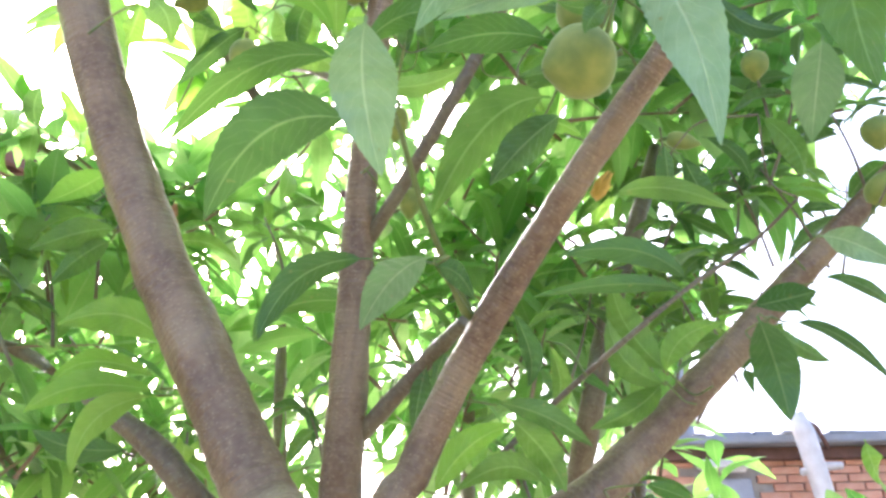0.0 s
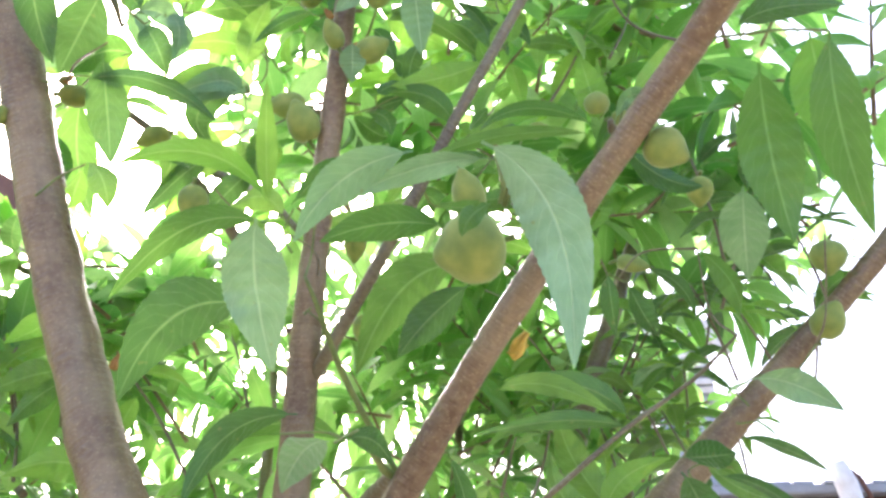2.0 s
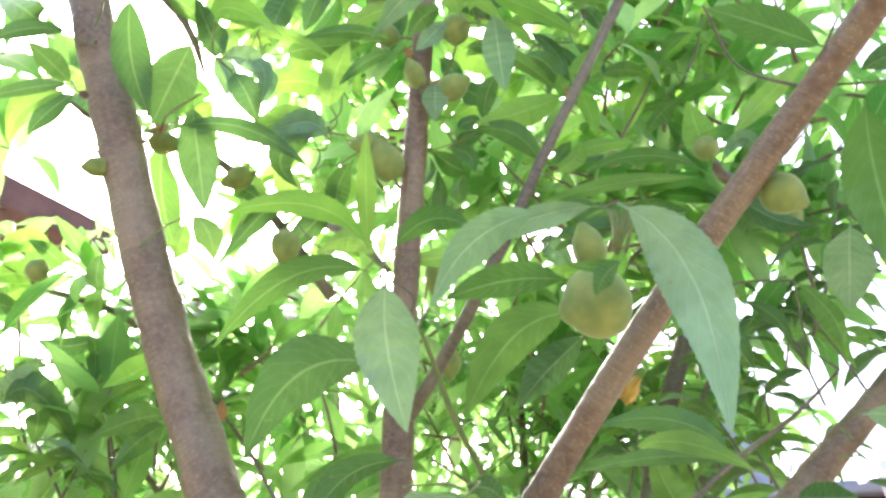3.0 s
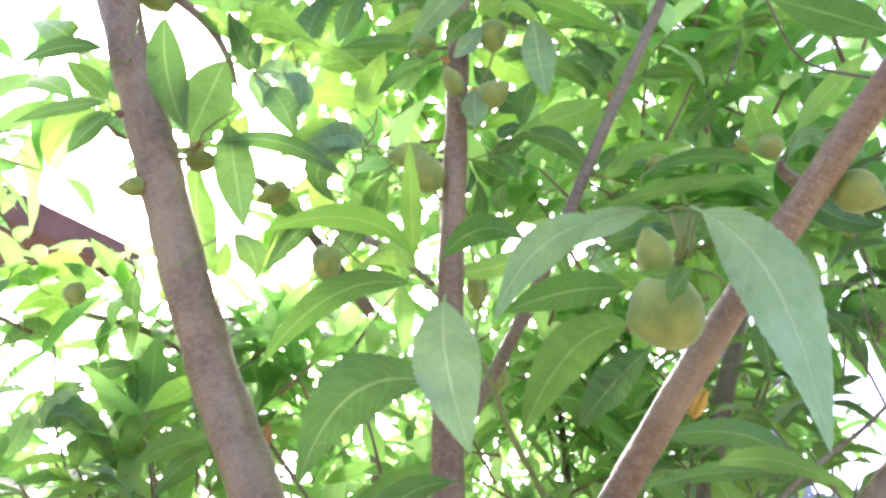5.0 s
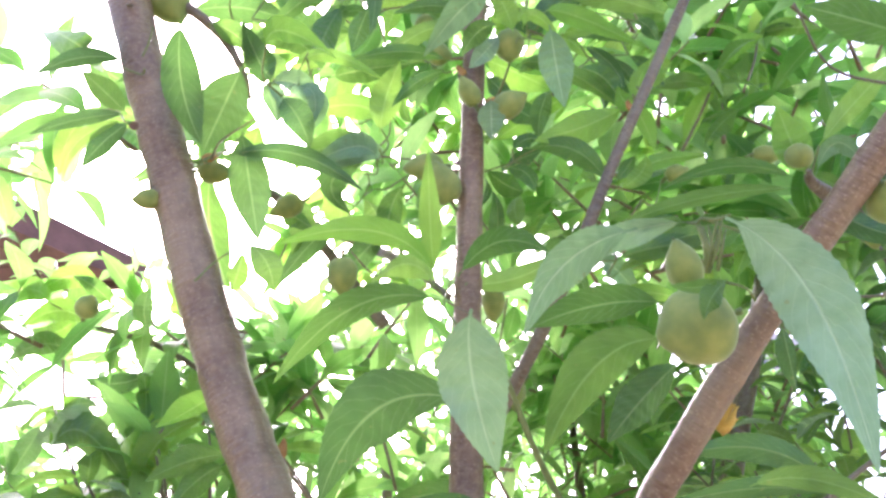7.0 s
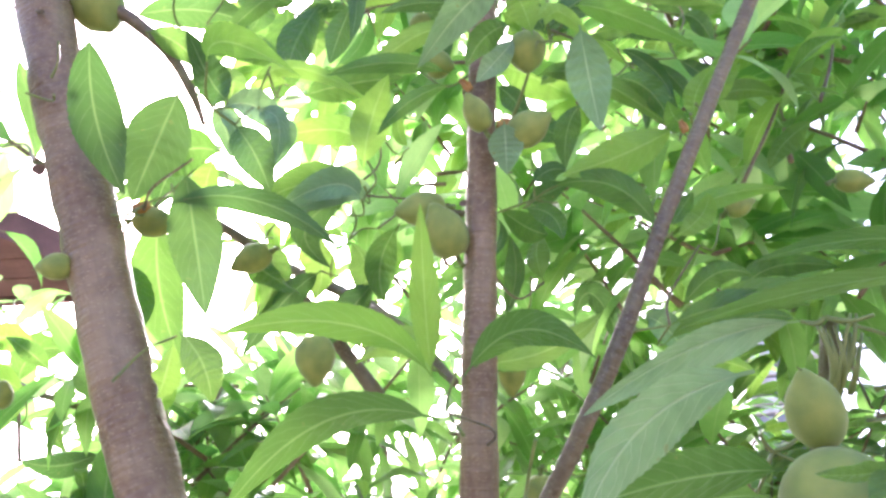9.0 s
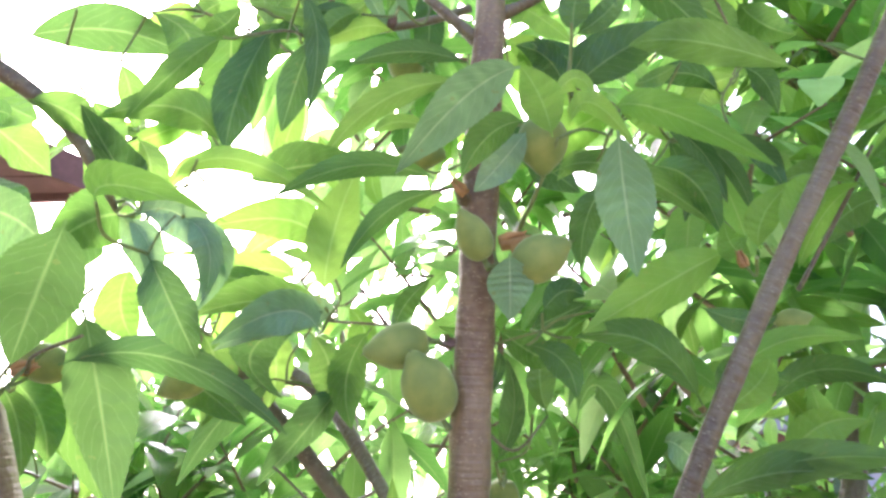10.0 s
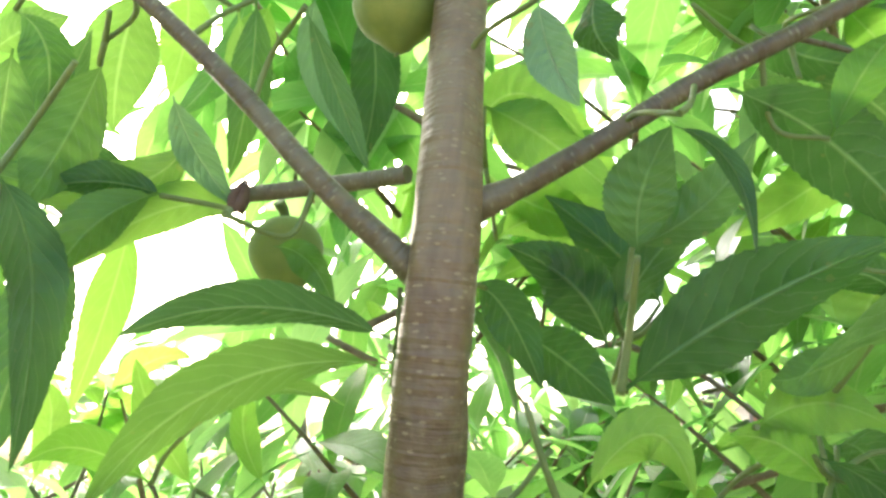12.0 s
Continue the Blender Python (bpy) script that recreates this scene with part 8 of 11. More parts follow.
leaf(tree, (-0.886, 1.338, 2.677), (-0.817, 1.312, 2.639), (-0.755, 1.288, 2.567), 0.0400, (0.327, 0.033, 0.945), 0.41, 0.19)
leaf(tree, (-0.889, 1.341, 2.668), (-0.940, 1.393, 2.659), (-0.988, 1.441, 2.615), 0.0370, (0.136, -0.367, 0.920), 0.27, 0.12, "bright")
branch("twig", tree, [((-0.801, 1.375, 2.539), 0.0022), ((-0.790, 1.332, 2.599), 0.0019), ((-0.788, 1.289, 2.660), 0.0013)], 4, 0.05, 7)
leaf(tree, (-0.795, 1.301, 2.636), (-0.723, 1.303, 2.643), (-0.658, 1.306, 2.616), 0.0302, (0.289, -0.242, 0.926), 0.21, 0.19)
leaf(tree, (-0.789, 1.290, 2.656), (-0.826, 1.352, 2.697), (-0.860, 1.409, 2.696), 0.0340, (-0.321, 0.326, 0.889), 0.42, 0.15)
leaf(tree, (-0.794, 1.299, 2.638), (-0.760, 1.235, 2.640), (-0.730, 1.175, 2.606), 0.0370, (-0.122, -0.402, 0.907), 0.33, 0.13, "bright")
leaf(tree, (-0.793, 1.297, 2.643), (-0.730, 1.349, 2.669), (-0.672, 1.396, 2.649), 0.0423, (0.253, 0.044, 0.967), 0.27, 0.10)
leaf(tree, (-0.789, 1.291, 2.655), (-0.885, 1.290, 2.639), (-1.007, 1.326, 2.614), 0.0442, (0.390, -0.391, 0.834), 0.25, 0.16, "bright")
leaf(tree, (-0.789, 1.291, 2.655), (-0.724, 1.257, 2.669), (-0.664, 1.225, 2.648), 0.0381, (0.201, 0.213, 0.956), 0.39, 0.09, "bright")
leaf(tree, (-0.794, 1.300, 2.639), (-0.822, 1.349, 2.680), (-0.848, 1.395, 2.686), 0.0331, (-0.269, -0.215, 0.939), 0.22, 0.12, "bright")
branch("twig", tree, [((0.349, 1.245, 2.052), 0.0022), ((0.319, 1.208, 2.099), 0.0019), ((0.289, 1.194, 2.155), 0.0013)], 4, 0.05, 7)
leaf(tree, (0.309, 1.194, 2.117), (0.357, 1.204, 2.125), (0.402, 1.215, 2.107), 0.0252, (0.026, 0.279, 0.960), 0.38, 0.11, "dark")
leaf(tree, (0.297, 1.194, 2.140), (0.268, 1.238, 2.185), (0.240, 1.279, 2.193), 0.0364, (0.028, 0.105, 0.994), 0.29, 0.14, "dark")
leaf(tree, (0.306, 1.194, 2.124), (0.302, 1.138, 2.112), (0.299, 1.086, 2.070), 0.0317, (0.010, -0.061, 0.998), 0.39, 0.19)
leaf(tree, (0.295, 1.194, 2.144), (0.332, 1.230, 2.133), (0.366, 1.263, 2.096), 0.0335, (0.314, -0.119, 0.942), 0.38, 0.11, "dark")
leaf(tree, (0.306, 1.194, 2.122), (0.261, 1.174, 2.157), (0.219, 1.156, 2.159), 0.0292, (0.269, -0.392, 0.880), 0.27, 0.08, "dark")
leaf(tree, (0.290, 1.194, 2.152), (0.335, 1.162, 2.122), (0.382, 1.151, 2.071), 0.0315, (-0.131, 0.408, 0.904), 0.31, 0.10, "dark")
leaf(tree, (0.295, 1.194, 2.143), (0.294, 1.267, 2.163), (0.293, 1.335, 2.142), 0.0466, (0.302, -0.134, 0.944), 0.23, 0.20, "dark")
branch("twig", tree, [((0.277, 1.170, 2.084), 0.0022), ((0.253, 1.169, 2.140), 0.0019), ((0.221, 1.169, 2.197), 0.0013)], 4, 0.05, 7)
leaf(tree, (0.229, 1.164, 2.179), (0.286, 1.172, 2.156), (0.338, 1.181, 2.103), 0.0362, (-0.409, 0.221, 0.885), 0.38, 0.11, "dark")
leaf(tree, (0.240, 1.159, 2.155), (0.204, 1.214, 2.174), (0.170, 1.266, 2.158), 0.0356, (0.352, -0.240, 0.905), 0.27, 0.19)
leaf(tree, (0.229, 1.164, 2.180), (0.233, 1.111, 2.162), (0.238, 1.061, 2.117), 0.0312, (0.292, -0.244, 0.925), 0.40, 0.09)
leaf(tree, (0.237, 1.160, 2.160), (0.288, 1.192, 2.148), (0.333, 1.222, 2.106), 0.0343, (0.090, 0.187, 0.978), 0.25, 0.12)
leaf(tree, (0.224, 1.167, 2.191), (0.167, 1.155, 2.232), (0.113, 1.145, 2.235), 0.0387, (0.321, -0.398, 0.860), 0.40, 0.16)
leaf(tree, (0.230, 1.164, 2.177), (0.278, 1.144, 2.209), (0.322, 1.127, 2.208), 0.0293, (0.129, -0.416, 0.900), 0.25, 0.19)
leaf(tree, (0.238, 1.160, 2.158), (0.235, 1.196, 2.189), (0.233, 1.231, 2.193), 0.0288, (0.116, -0.419, 0.901), 0.30, 0.15)
branch("twig", tree, [((0.207, 1.286, 2.255), 0.0022), ((0.240, 1.248, 2.309), 0.0019), ((0.265, 1.210, 2.363), 0.0013)], 4, 0.05, 7)
leaf(tree, (0.260, 1.215, 2.351), (0.341, 1.205, 2.345), (0.416, 1.197, 2.300), 0.0413, (0.217, 0.121, 0.969), 0.27, 0.18)
leaf(tree, (0.253, 1.226, 2.328), (0.201, 1.278, 2.351), (0.152, 1.330, 2.335), 0.0372, (0.128, -0.289, 0.949), 0.38, 0.19, "dark")
leaf(tree, (0.260, 1.215, 2.350), (0.276, 1.156, 2.336), (0.289, 1.103, 2.292), 0.0384, (-0.050, 0.058, 0.997), 0.39, 0.09)
leaf(tree, (0.264, 1.210, 2.361), (0.295, 1.247, 2.379), (0.324, 1.284, 2.369), 0.0350, (-0.136, 0.341, 0.930), 0.34, 0.15)
leaf(tree, (0.258, 1.218, 2.345), (0.199, 1.206, 2.370), (0.142, 1.198, 2.362), 0.0337, (-0.291, -0.115, 0.950), 0.31, 0.14, "dark")
leaf(tree, (0.256, 1.220, 2.339), (0.321, 1.176, 2.360), (0.380, 1.138, 2.341), 0.0414, (-0.136, 0.271, 0.953), 0.44, 0.12, "dark")
leaf(tree, (0.261, 1.214, 2.353), (0.215, 1.281, 2.333), (0.171, 1.344, 2.273), 0.0463, (0.095, -0.428, 0.899), 0.35, 0.09, "dark")
branch("twig", tree, [((-0.303, 1.063, 2.022), 0.0022), ((-0.276, 1.034, 2.070), 0.0019), ((-0.265, 1.032, 2.129), 0.0013)], 4, 0.05, 7)
leaf(tree, (-0.277, 1.026, 2.099), (-0.232, 1.030, 2.081), (-0.196, 1.057, 2.051), 0.0229, (0.026, 0.308, 0.951), 0.40, 0.09, "bright")
leaf(tree, (-0.266, 1.031, 2.125), (-0.305, 1.085, 2.143), (-0.341, 1.135, 2.126), 0.0308, (0.162, 0.091, 0.983), 0.40, 0.19, "bright")
leaf(tree, (-0.280, 1.025, 2.092), (-0.271, 0.992, 2.070), (-0.258, 0.941, 2.007), 0.0326, (0.100, -0.116, 0.988), 0.31, 0.10, "bright")
leaf(tree, (-0.269, 1.029, 2.117), (-0.231, 1.067, 2.122), (-0.196, 1.101, 2.100), 0.0323, (-0.072, -0.338, 0.939), 0.34, 0.18, "bright")
leaf(tree, (-0.277, 1.027, 2.101), (-0.331, 1.029, 2.124), (-0.384, 1.030, 2.117), 0.0271, (0.362, -0.277, 0.890), 0.26, 0.11, "bright")
leaf(tree, (-0.282, 1.024, 2.087), (-0.231, 1.014, 2.073), (-0.189, 1.027, 2.044), 0.0257, (-0.209, -0.339, 0.917), 0.39, 0.14, "bright")
leaf(tree, (-0.280, 1.025, 2.092), (-0.295, 1.069, 2.093), (-0.309, 1.111, 2.071), 0.0233, (-0.151, 0.362, 0.920), 0.39, 0.11, "bright")
branch("twig", tree, [((-0.487, 1.059, 2.100), 0.0022), ((-0.444, 1.020, 2.153), 0.0019), ((-0.410, 0.981, 2.208), 0.0013)], 4, 0.05, 7)
leaf(tree, (-0.412, 0.983, 2.204), (-0.362, 0.967, 2.234), (-0.317, 0.952, 2.233), 0.0299, (-0.036, 0.431, 0.902), 0.40, 0.16, "bright")
leaf(tree, (-0.414, 0.985, 2.198), (-0.446, 1.037, 2.171), (-0.474, 1.085, 2.112), 0.0382, (0.010, 0.319, 0.948), 0.32, 0.12, "bright")
leaf(tree, (-0.417, 0.987, 2.193), (-0.406, 0.941, 2.210), (-0.396, 0.898, 2.200), 0.0252, (-0.330, 0.084, 0.940), 0.30, 0.14, "bright")
leaf(tree, (-0.411, 0.982, 2.206), (-0.392, 1.022, 2.236), (-0.375, 1.060, 2.237), 0.0259, (0.346, 0.333, 0.877), 0.20, 0.13, "bright")
leaf(tree, (-0.415, 0.986, 2.197), (-0.472, 0.978, 2.222), (-0.524, 0.969, 2.217), 0.0305, (-0.342, -0.081, 0.936), 0.32, 0.20, "bright")
leaf(tree, (-0.410, 0.982, 2.207), (-0.349, 0.962, 2.211), (-0.292, 0.944, 2.184), 0.0344, (0.217, -0.246, 0.945), 0.28, 0.19, "bright")
leaf(tree, (-0.410, 0.982, 2.206), (-0.420, 1.025, 2.203), (-0.430, 1.065, 2.178), 0.0210, (-0.406, -0.156, 0.901), 0.20, 0.11, "bright")
fruit(tree, (0.096, 0.420, 1.664), 0.0556, 0.0479, (-1.012, -0.157, -0.366), (-0.188, -0.878, -0.440))
fruit(tree, (0.095, 0.414, 1.706), 0.0252, 0.0358, (-0.249, -0.763, 0.680), (-0.182, -0.839, -0.513))
fruit(tree, (-0.059, 0.564, 2.041), 0.0245, 0.0343, (-0.362, -0.646, 0.744), (0.128, -0.941, -0.312))
fruit(tree, (-0.017, 0.578, 2.029), 0.0328, 0.0386, (0.909, -0.245, 0.361), (0.025, -0.961, -0.277))
fruit(tree, (-0.092, 0.566, 2.110), 0.0276, 0.0256, (0.977, 0.059, -0.360), (0.197, -0.877, -0.438))
fruit(tree, (-0.010, 0.562, 2.106), 0.0353, 0.0384, (-0.047, 0.146, -1.039), (0.020, -0.895, -0.445))
fruit(tree, (-0.097, 0.611, 1.953), 0.0389, 0.0477, (-0.344, -0.655, 0.798), (0.199, -0.975, -0.096))
fruit(tree, (-0.118, 0.615, 1.984), 0.0332, 0.0432, (-0.914, -0.343, -0.236), (0.243, -0.959, -0.148))
fruit(tree, (-0.205, 0.604, 1.844), 0.0331, 0.0383, (-0.025, 0.337, -0.970), (0.241, -0.811, -0.533))
fruit(tree, (-0.384, 0.510, 1.897), 0.0216, 0.0249, (-0.878, -0.293, -0.123), (0.457, -0.677, -0.577))
fruit(tree, (0.454, 0.683, 1.717), 0.0359, 0.0386, (0.342, -0.644, 0.674), (-0.465, -0.799, -0.382))
fruit(tree, (0.480, 0.695, 1.800), 0.0396, 0.0367, (-0.129, 0.297, -0.985), (-0.466, -0.763, -0.449))
fruit(tree, (0.246, 0.422, 1.748), 0.0339, 0.0330, (0.796, 0.066, -0.543), (-0.327, -0.763, -0.557))
fruit(tree, (-0.043, 0.771, 1.767), 0.0275, 0.0352, (-0.075, 0.310, -0.933), (0.041, -0.922, -0.385))
fruit(tree, (-0.061, 0.777, 1.889), 0.0304, 0.0423, (-0.095, 0.319, -0.955), (0.047, -0.877, -0.478))
fruit(tree, (-0.507, 0.630, 1.850), 0.0268, 0.0260, (0.715, -0.580, 0.594), (0.526, -0.720, -0.453))
fruit(tree, (0.349, 0.669, 1.876), 0.0304, 0.0338, (-0.095, 0.243, -1.051), (-0.382, -0.720, -0.580))
fruit(tree, (0.276, 0.737, 1.823), 0.0211, 0.0366, (0.905, -0.116, -0.309), (-0.304, -0.796, -0.524))
fruit(tree, (-0.117, 0.624, 2.228), 0.0322, 0.0311, (0.073, 0.091, -1.017), (0.341, -0.899, -0.274))
fruit(tree, (-0.063, 0.580, 2.310), 0.0343, 0.0298, (0.033, 0.120, -1.097), (0.182, -0.785, -0.592))
fruit(tree, (0.178, 0.723, 2.018), 0.0223, 0.0273, (0.878, -0.167, 0.238), (-0.315, -0.932, -0.180))
fruit(tree, (-0.398, 0.486, 2.166), 0.0503, 0.0475, (0.517, 0.335, -0.945), (0.591, -0.556, -0.584))
fruit(tree, (-0.348, 0.566, 1.970), 0.0279, 0.0378, (1.074, 0.004, -0.259), (0.383, -0.689, -0.616))
fruit(tree, (-0.291, 0.649, 1.975), 0.0289, 0.0387, (-0.877, -0.100, -0.440), (0.304, -0.744, -0.595))
fruit(tree, (0.293, 0.733, 2.039), 0.0252, 0.0342, (0.905, -0.039, -0.177), (-0.333, -0.743, -0.581))
fruit(tree, (0.202, 0.435, 1.806), 0.0219, 0.0203, (0.147, 0.199, -0.842), (-0.407, -0.734, -0.544))

# knots, buds and dried blossom remains
knot(tree, (-0.241, 0.614, 1.565), (0.337, -0.882, -0.329), 0.0065)
knot(tree, (-0.302, 0.551, 1.782), (0.386, -0.725, -0.571), 0.0045)
knot(tree, (-0.358, 0.461, 2.020), (0.412, -0.590, -0.694), 0.0045)
knot(tree, (-0.398, 0.478, 1.968), (0.461, -0.615, -0.639), 0.0045)
knot(tree, (-0.108, 0.688, 1.728), (0.129, -0.864, -0.486), 0.0035)
knot(tree, (-0.036, 0.583, 2.285), (0.094, -0.846, -0.526), 0.0035)
knot(tree, (-0.081, 0.615, 1.985), (0.172, -0.974, -0.149), 0.0035)
bud(tree, (-0.262, 0.626, 1.665), (0.409, -0.487, 0.772), 0.016)
bud(tree, (-0.278, 0.672, 1.677), (0.448, -0.456, 0.769), 0.014)
bud(tree, (-0.342, 0.528, 1.956), (0.965, -0.062, 0.256), 0.016)
bud(tree, (0.118, 0.604, 2.024), (-0.318, -0.410, 0.855), 0.012)
bud(tree, (-0.064, 0.568, 2.075), (-0.620, -0.395, 0.678), 0.014)
bud(tree, (-0.121, 0.580, 2.232), (0.393, -0.240, 0.888), 0.012, SCAR)
bud(tree, (-0.043, 0.592, 2.047), (0.960, 0.071, 0.271), 0.02, DRY, "orange-brown dried blossom husk")
bud(tree, (-0.036, 0.589, 2.042), (0.924, 0.019, 0.381), 0.016, DRY, "orange-brown dried blossom husk")
bud(tree, (0.127, 0.550, 1.639), (0.584, -0.433, 0.687), 0.02, YELLOW, "withered yellow leaf curl")
bud(tree, (0.124, 0.552, 1.635), (0.790, -0.326, 0.519), 0.018, YELLOW, "withered yellow leaf curl")
branch("petiole", tree, [((0.122, 0.461, 1.734), 0.0017), ((0.121, 0.449, 1.744), 0.0015), ((0.117, 0.443, 1.760), 0.0008)], 4, 0.1, 6)
branch("petiole", tree, [((0.123, 0.465, 1.729), 0.0017), ((0.128, 0.453, 1.739), 0.0015), ((0.133, 0.448, 1.756), 0.0008)], 4, 0.1, 6)
branch("petiole", tree, [((0.125, 0.462, 1.733), 0.0017), ((0.121, 0.449, 1.743), 0.0015), ((0.120, 0.444, 1.760), 0.0008)], 4, 0.1, 6)
branch("petiole", tree, [((0.130, 0.465, 1.730), 0.0017), ((0.133, 0.453, 1.740), 0.0015), ((0.139, 0.449, 1.756), 0.0008)], 4, 0.1, 6)
branch("petiole", tree, [((0.122, 0.463, 1.731), 0.0017), ((0.125, 0.452, 1.741), 0.0015), ((0.134, 0.442, 1.764), 0.0008)], 4, 0.1, 6)
branch("petiole", tree, [((0.119, 0.463, 1.731), 0.0017), ((0.123, 0.450, 1.742), 0.0015), ((0.122, 0.445, 1.758), 0.0008)], 4, 0.1, 6)
branch("petiole", tree, [((0.125, 0.462, 1.734), 0.0017), ((0.131, 0.450, 1.744), 0.0015), ((0.137, 0.443, 1.764), 0.0008)], 4, 0.1, 6)
branch("petiole", tree, [((0.122, 0.465, 1.729), 0.0017), ((0.124, 0.452, 1.739), 0.0015), ((0.134, 0.444, 1.763), 0.0008)], 4, 0.1, 6)
branch("petiole", tree, [((0.125, 0.463, 1.733), 0.0017), ((0.127, 0.451, 1.742), 0.0015), ((0.126, 0.445, 1.759), 0.0008)], 4, 0.1, 6)


# thin shoots that carry the leaf tufts and fruit
branch("petiole", tree, [((-0.372, 0.682, 2.062), 0.0013), ((-0.345, 0.680, 2.084), 0.0011), ((-0.344, 0.652, 2.116), 0.0010)], 6, 0.04, 8)
branch("petiole", tree, [((-0.344, 0.652, 2.116), 0.0013), ((-0.359, 0.660, 2.137), 0.0010), ((-0.381, 0.656, 2.142), 0.0010)], 6, 0.04, 8)
branch("twig", tree, [((-0.162, 0.601, 2.248), 0.0014), ((-0.215, 0.618, 2.247), 0.0012), ((-0.246, 0.618, 2.291), 0.0010)], 6, 0.04, 8)
branch("petiole", tree, [((-0.246, 0.618, 2.291), 0.0013), ((-0.269, 0.636, 2.284), 0.0010), ((-0.276, 0.649, 2.278), 0.0010)], 6, 0.04, 8)
branch("petiole", tree, [((0.102, 0.579, 2.300), 0.0013), ((0.087, 0.609, 2.311), 0.0010), ((0.091, 0.624, 2.313), 0.0010)], 6, 0.04, 8)
branch("petiole", tree, [((0.091, 0.624, 2.313), 0.0013), ((0.092, 0.624, 2.300), 0.0011), ((0.093, 0.624, 2.293), 0.0010)], 3, 0.02, 6)
branch("petiole", tree, [((0.091, 0.624, 2.313), 0.0013), ((0.085, 0.630, 2.317), 0.0011), ((0.080, 0.634, 2.325), 0.0010)], 3, 0.02, 6)
branch("petiole", tree, [((0.091, 0.624, 2.313), 0.0013), ((0.095, 0.620, 2.313), 0.0011), ((0.100, 0.616, 2.319), 0.0010)], 3, 0.02, 6)
branch("twig", tree, [((-0.738, 0.868, 1.995), 0.0014), ((-0.766, 0.921, 1.989), 0.0011), ((-0.760, 0.944, 2.004), 0.0010)], 6, 0.04, 8)
branch("petiole", tree, [((-0.372, 0.682, 2.062), 0.0013), ((-0.388, 0.667, 2.061), 0.0010), ((-0.394, 0.640, 2.042), 0.0010)], 6, 0.04, 8)
branch("petiole", tree, [((0.039, 0.642, 1.874), 0.0014), ((0.049, 0.674, 1.874), 0.0011), ((0.085, 0.690, 1.882), 0.0010)], 6, 0.04, 8)
branch("petiole", tree, [((-0.072, 0.631, 1.982), 0.0013), ((-0.054, 0.643, 1.990), 0.0010), ((-0.018, 0.639, 1.997), 0.0010)], 6, 0.04, 8)
branch("petiole", tree, [((-0.018, 0.639, 1.997), 0.0013), ((-0.018, 0.634, 2.000), 0.0011), ((-0.018, 0.629, 2.007), 0.0010)], 3, 0.02, 6)
branch("petiole", tree, [((-0.018, 0.639, 1.997), 0.0013), ((-0.022, 0.645, 1.998), 0.0011), ((-0.027, 0.651, 2.002), 0.0010)], 3, 0.02, 6)
branch("petiole", tree, [((-0.018, 0.639, 1.997), 0.0013), ((-0.008, 0.640, 1.992), 0.0011), ((0.002, 0.640, 1.991), 0.0010)], 3, 0.02, 6)
branch("petiole", tree, [((-0.018, 0.639, 1.997), 0.0013), ((-0.024, 0.637, 1.990), 0.0011), ((-0.030, 0.636, 1.986), 0.0010)], 3, 0.02, 6)
branch("twig", tree, [((-0.093, 0.633, 1.990), 0.0014), ((-0.119, 0.626, 2.001), 0.0011), ((-0.170, 0.611, 2.004), 0.0010)], 6, 0.04, 8)
branch("petiole", tree, [((-0.170, 0.611, 2.004), 0.0013), ((-0.171, 0.606, 1.996), 0.0011), ((-0.172, 0.601, 1.992), 0.0010)], 3, 0.02, 6)
branch("petiole", tree, [((-0.170, 0.611, 2.004), 0.0013), ((-0.168, 0.616, 2.006), 0.0011), ((-0.165, 0.621, 2.011), 0.0010)], 3, 0.02, 6)
branch("petiole", tree, [((-0.206, 0.755, 1.968), 0.0013), ((-0.215, 0.733, 1.984), 0.0011), ((-0.241, 0.703, 1.986), 0.0010)], 6, 0.04, 8)
branch("petiole", tree, [((-0.206, 0.755, 1.968), 0.0012), ((-0.196, 0.758, 1.977), 0.0010), ((-0.193, 0.736, 1.987), 0.0010)], 6, 0.04, 8)
branch("petiole", tree, [((0.085, 0.690, 1.882), 0.0012), ((0.076, 0.717, 1.878), 0.0010), ((0.082, 0.725, 1.880), 0.0010)], 6, 0.04, 8)
branch("twig", tree, [((-0.394, 0.640, 2.042), 0.0014), ((-0.419, 0.635, 2.019), 0.0011), ((-0.430, 0.631, 1.982), 0.0010)], 6, 0.04, 8)
branch("petiole", tree, [((-0.384, 0.488, 2.164), 0.0012), ((-0.403, 0.526, 2.176), 0.0010), ((-0.399, 0.536, 2.185), 0.0010)], 6, 0.04, 8)
branch("petiole", tree, [((-0.325, 0.730, 2.036), 0.0013), ((-0.303, 0.712, 2.055), 0.0011), ((-0.271, 0.689, 2.051), 0.0010)], 6, 0.04, 8)
branch("petiole", tree, [((-0.234, 0.713, 1.983), 0.0013), ((-0.234, 0.717, 2.007), 0.0010), ((-0.219, 0.719, 2.030), 0.0010)], 6, 0.04, 8)
branch("petiole", tree, [((-0.303, 0.714, 2.042), 0.0012), ((-0.304, 0.708, 2.038), 0.0010), ((-0.305, 0.692, 2.027), 0.0010)], 6, 0.04, 8)
branch("petiole", tree, [((-0.219, 0.719, 2.030), 0.0013), ((-0.210, 0.738, 2.056), 0.0010), ((-0.197, 0.753, 2.064), 0.0010)], 6, 0.04, 8)
branch("petiole", tree, [((-0.305, 0.692, 2.027), 0.0013), ((-0.315, 0.675, 2.007), 0.0011), ((-0.305, 0.655, 1.983), 0.0010)], 6, 0.04, 8)
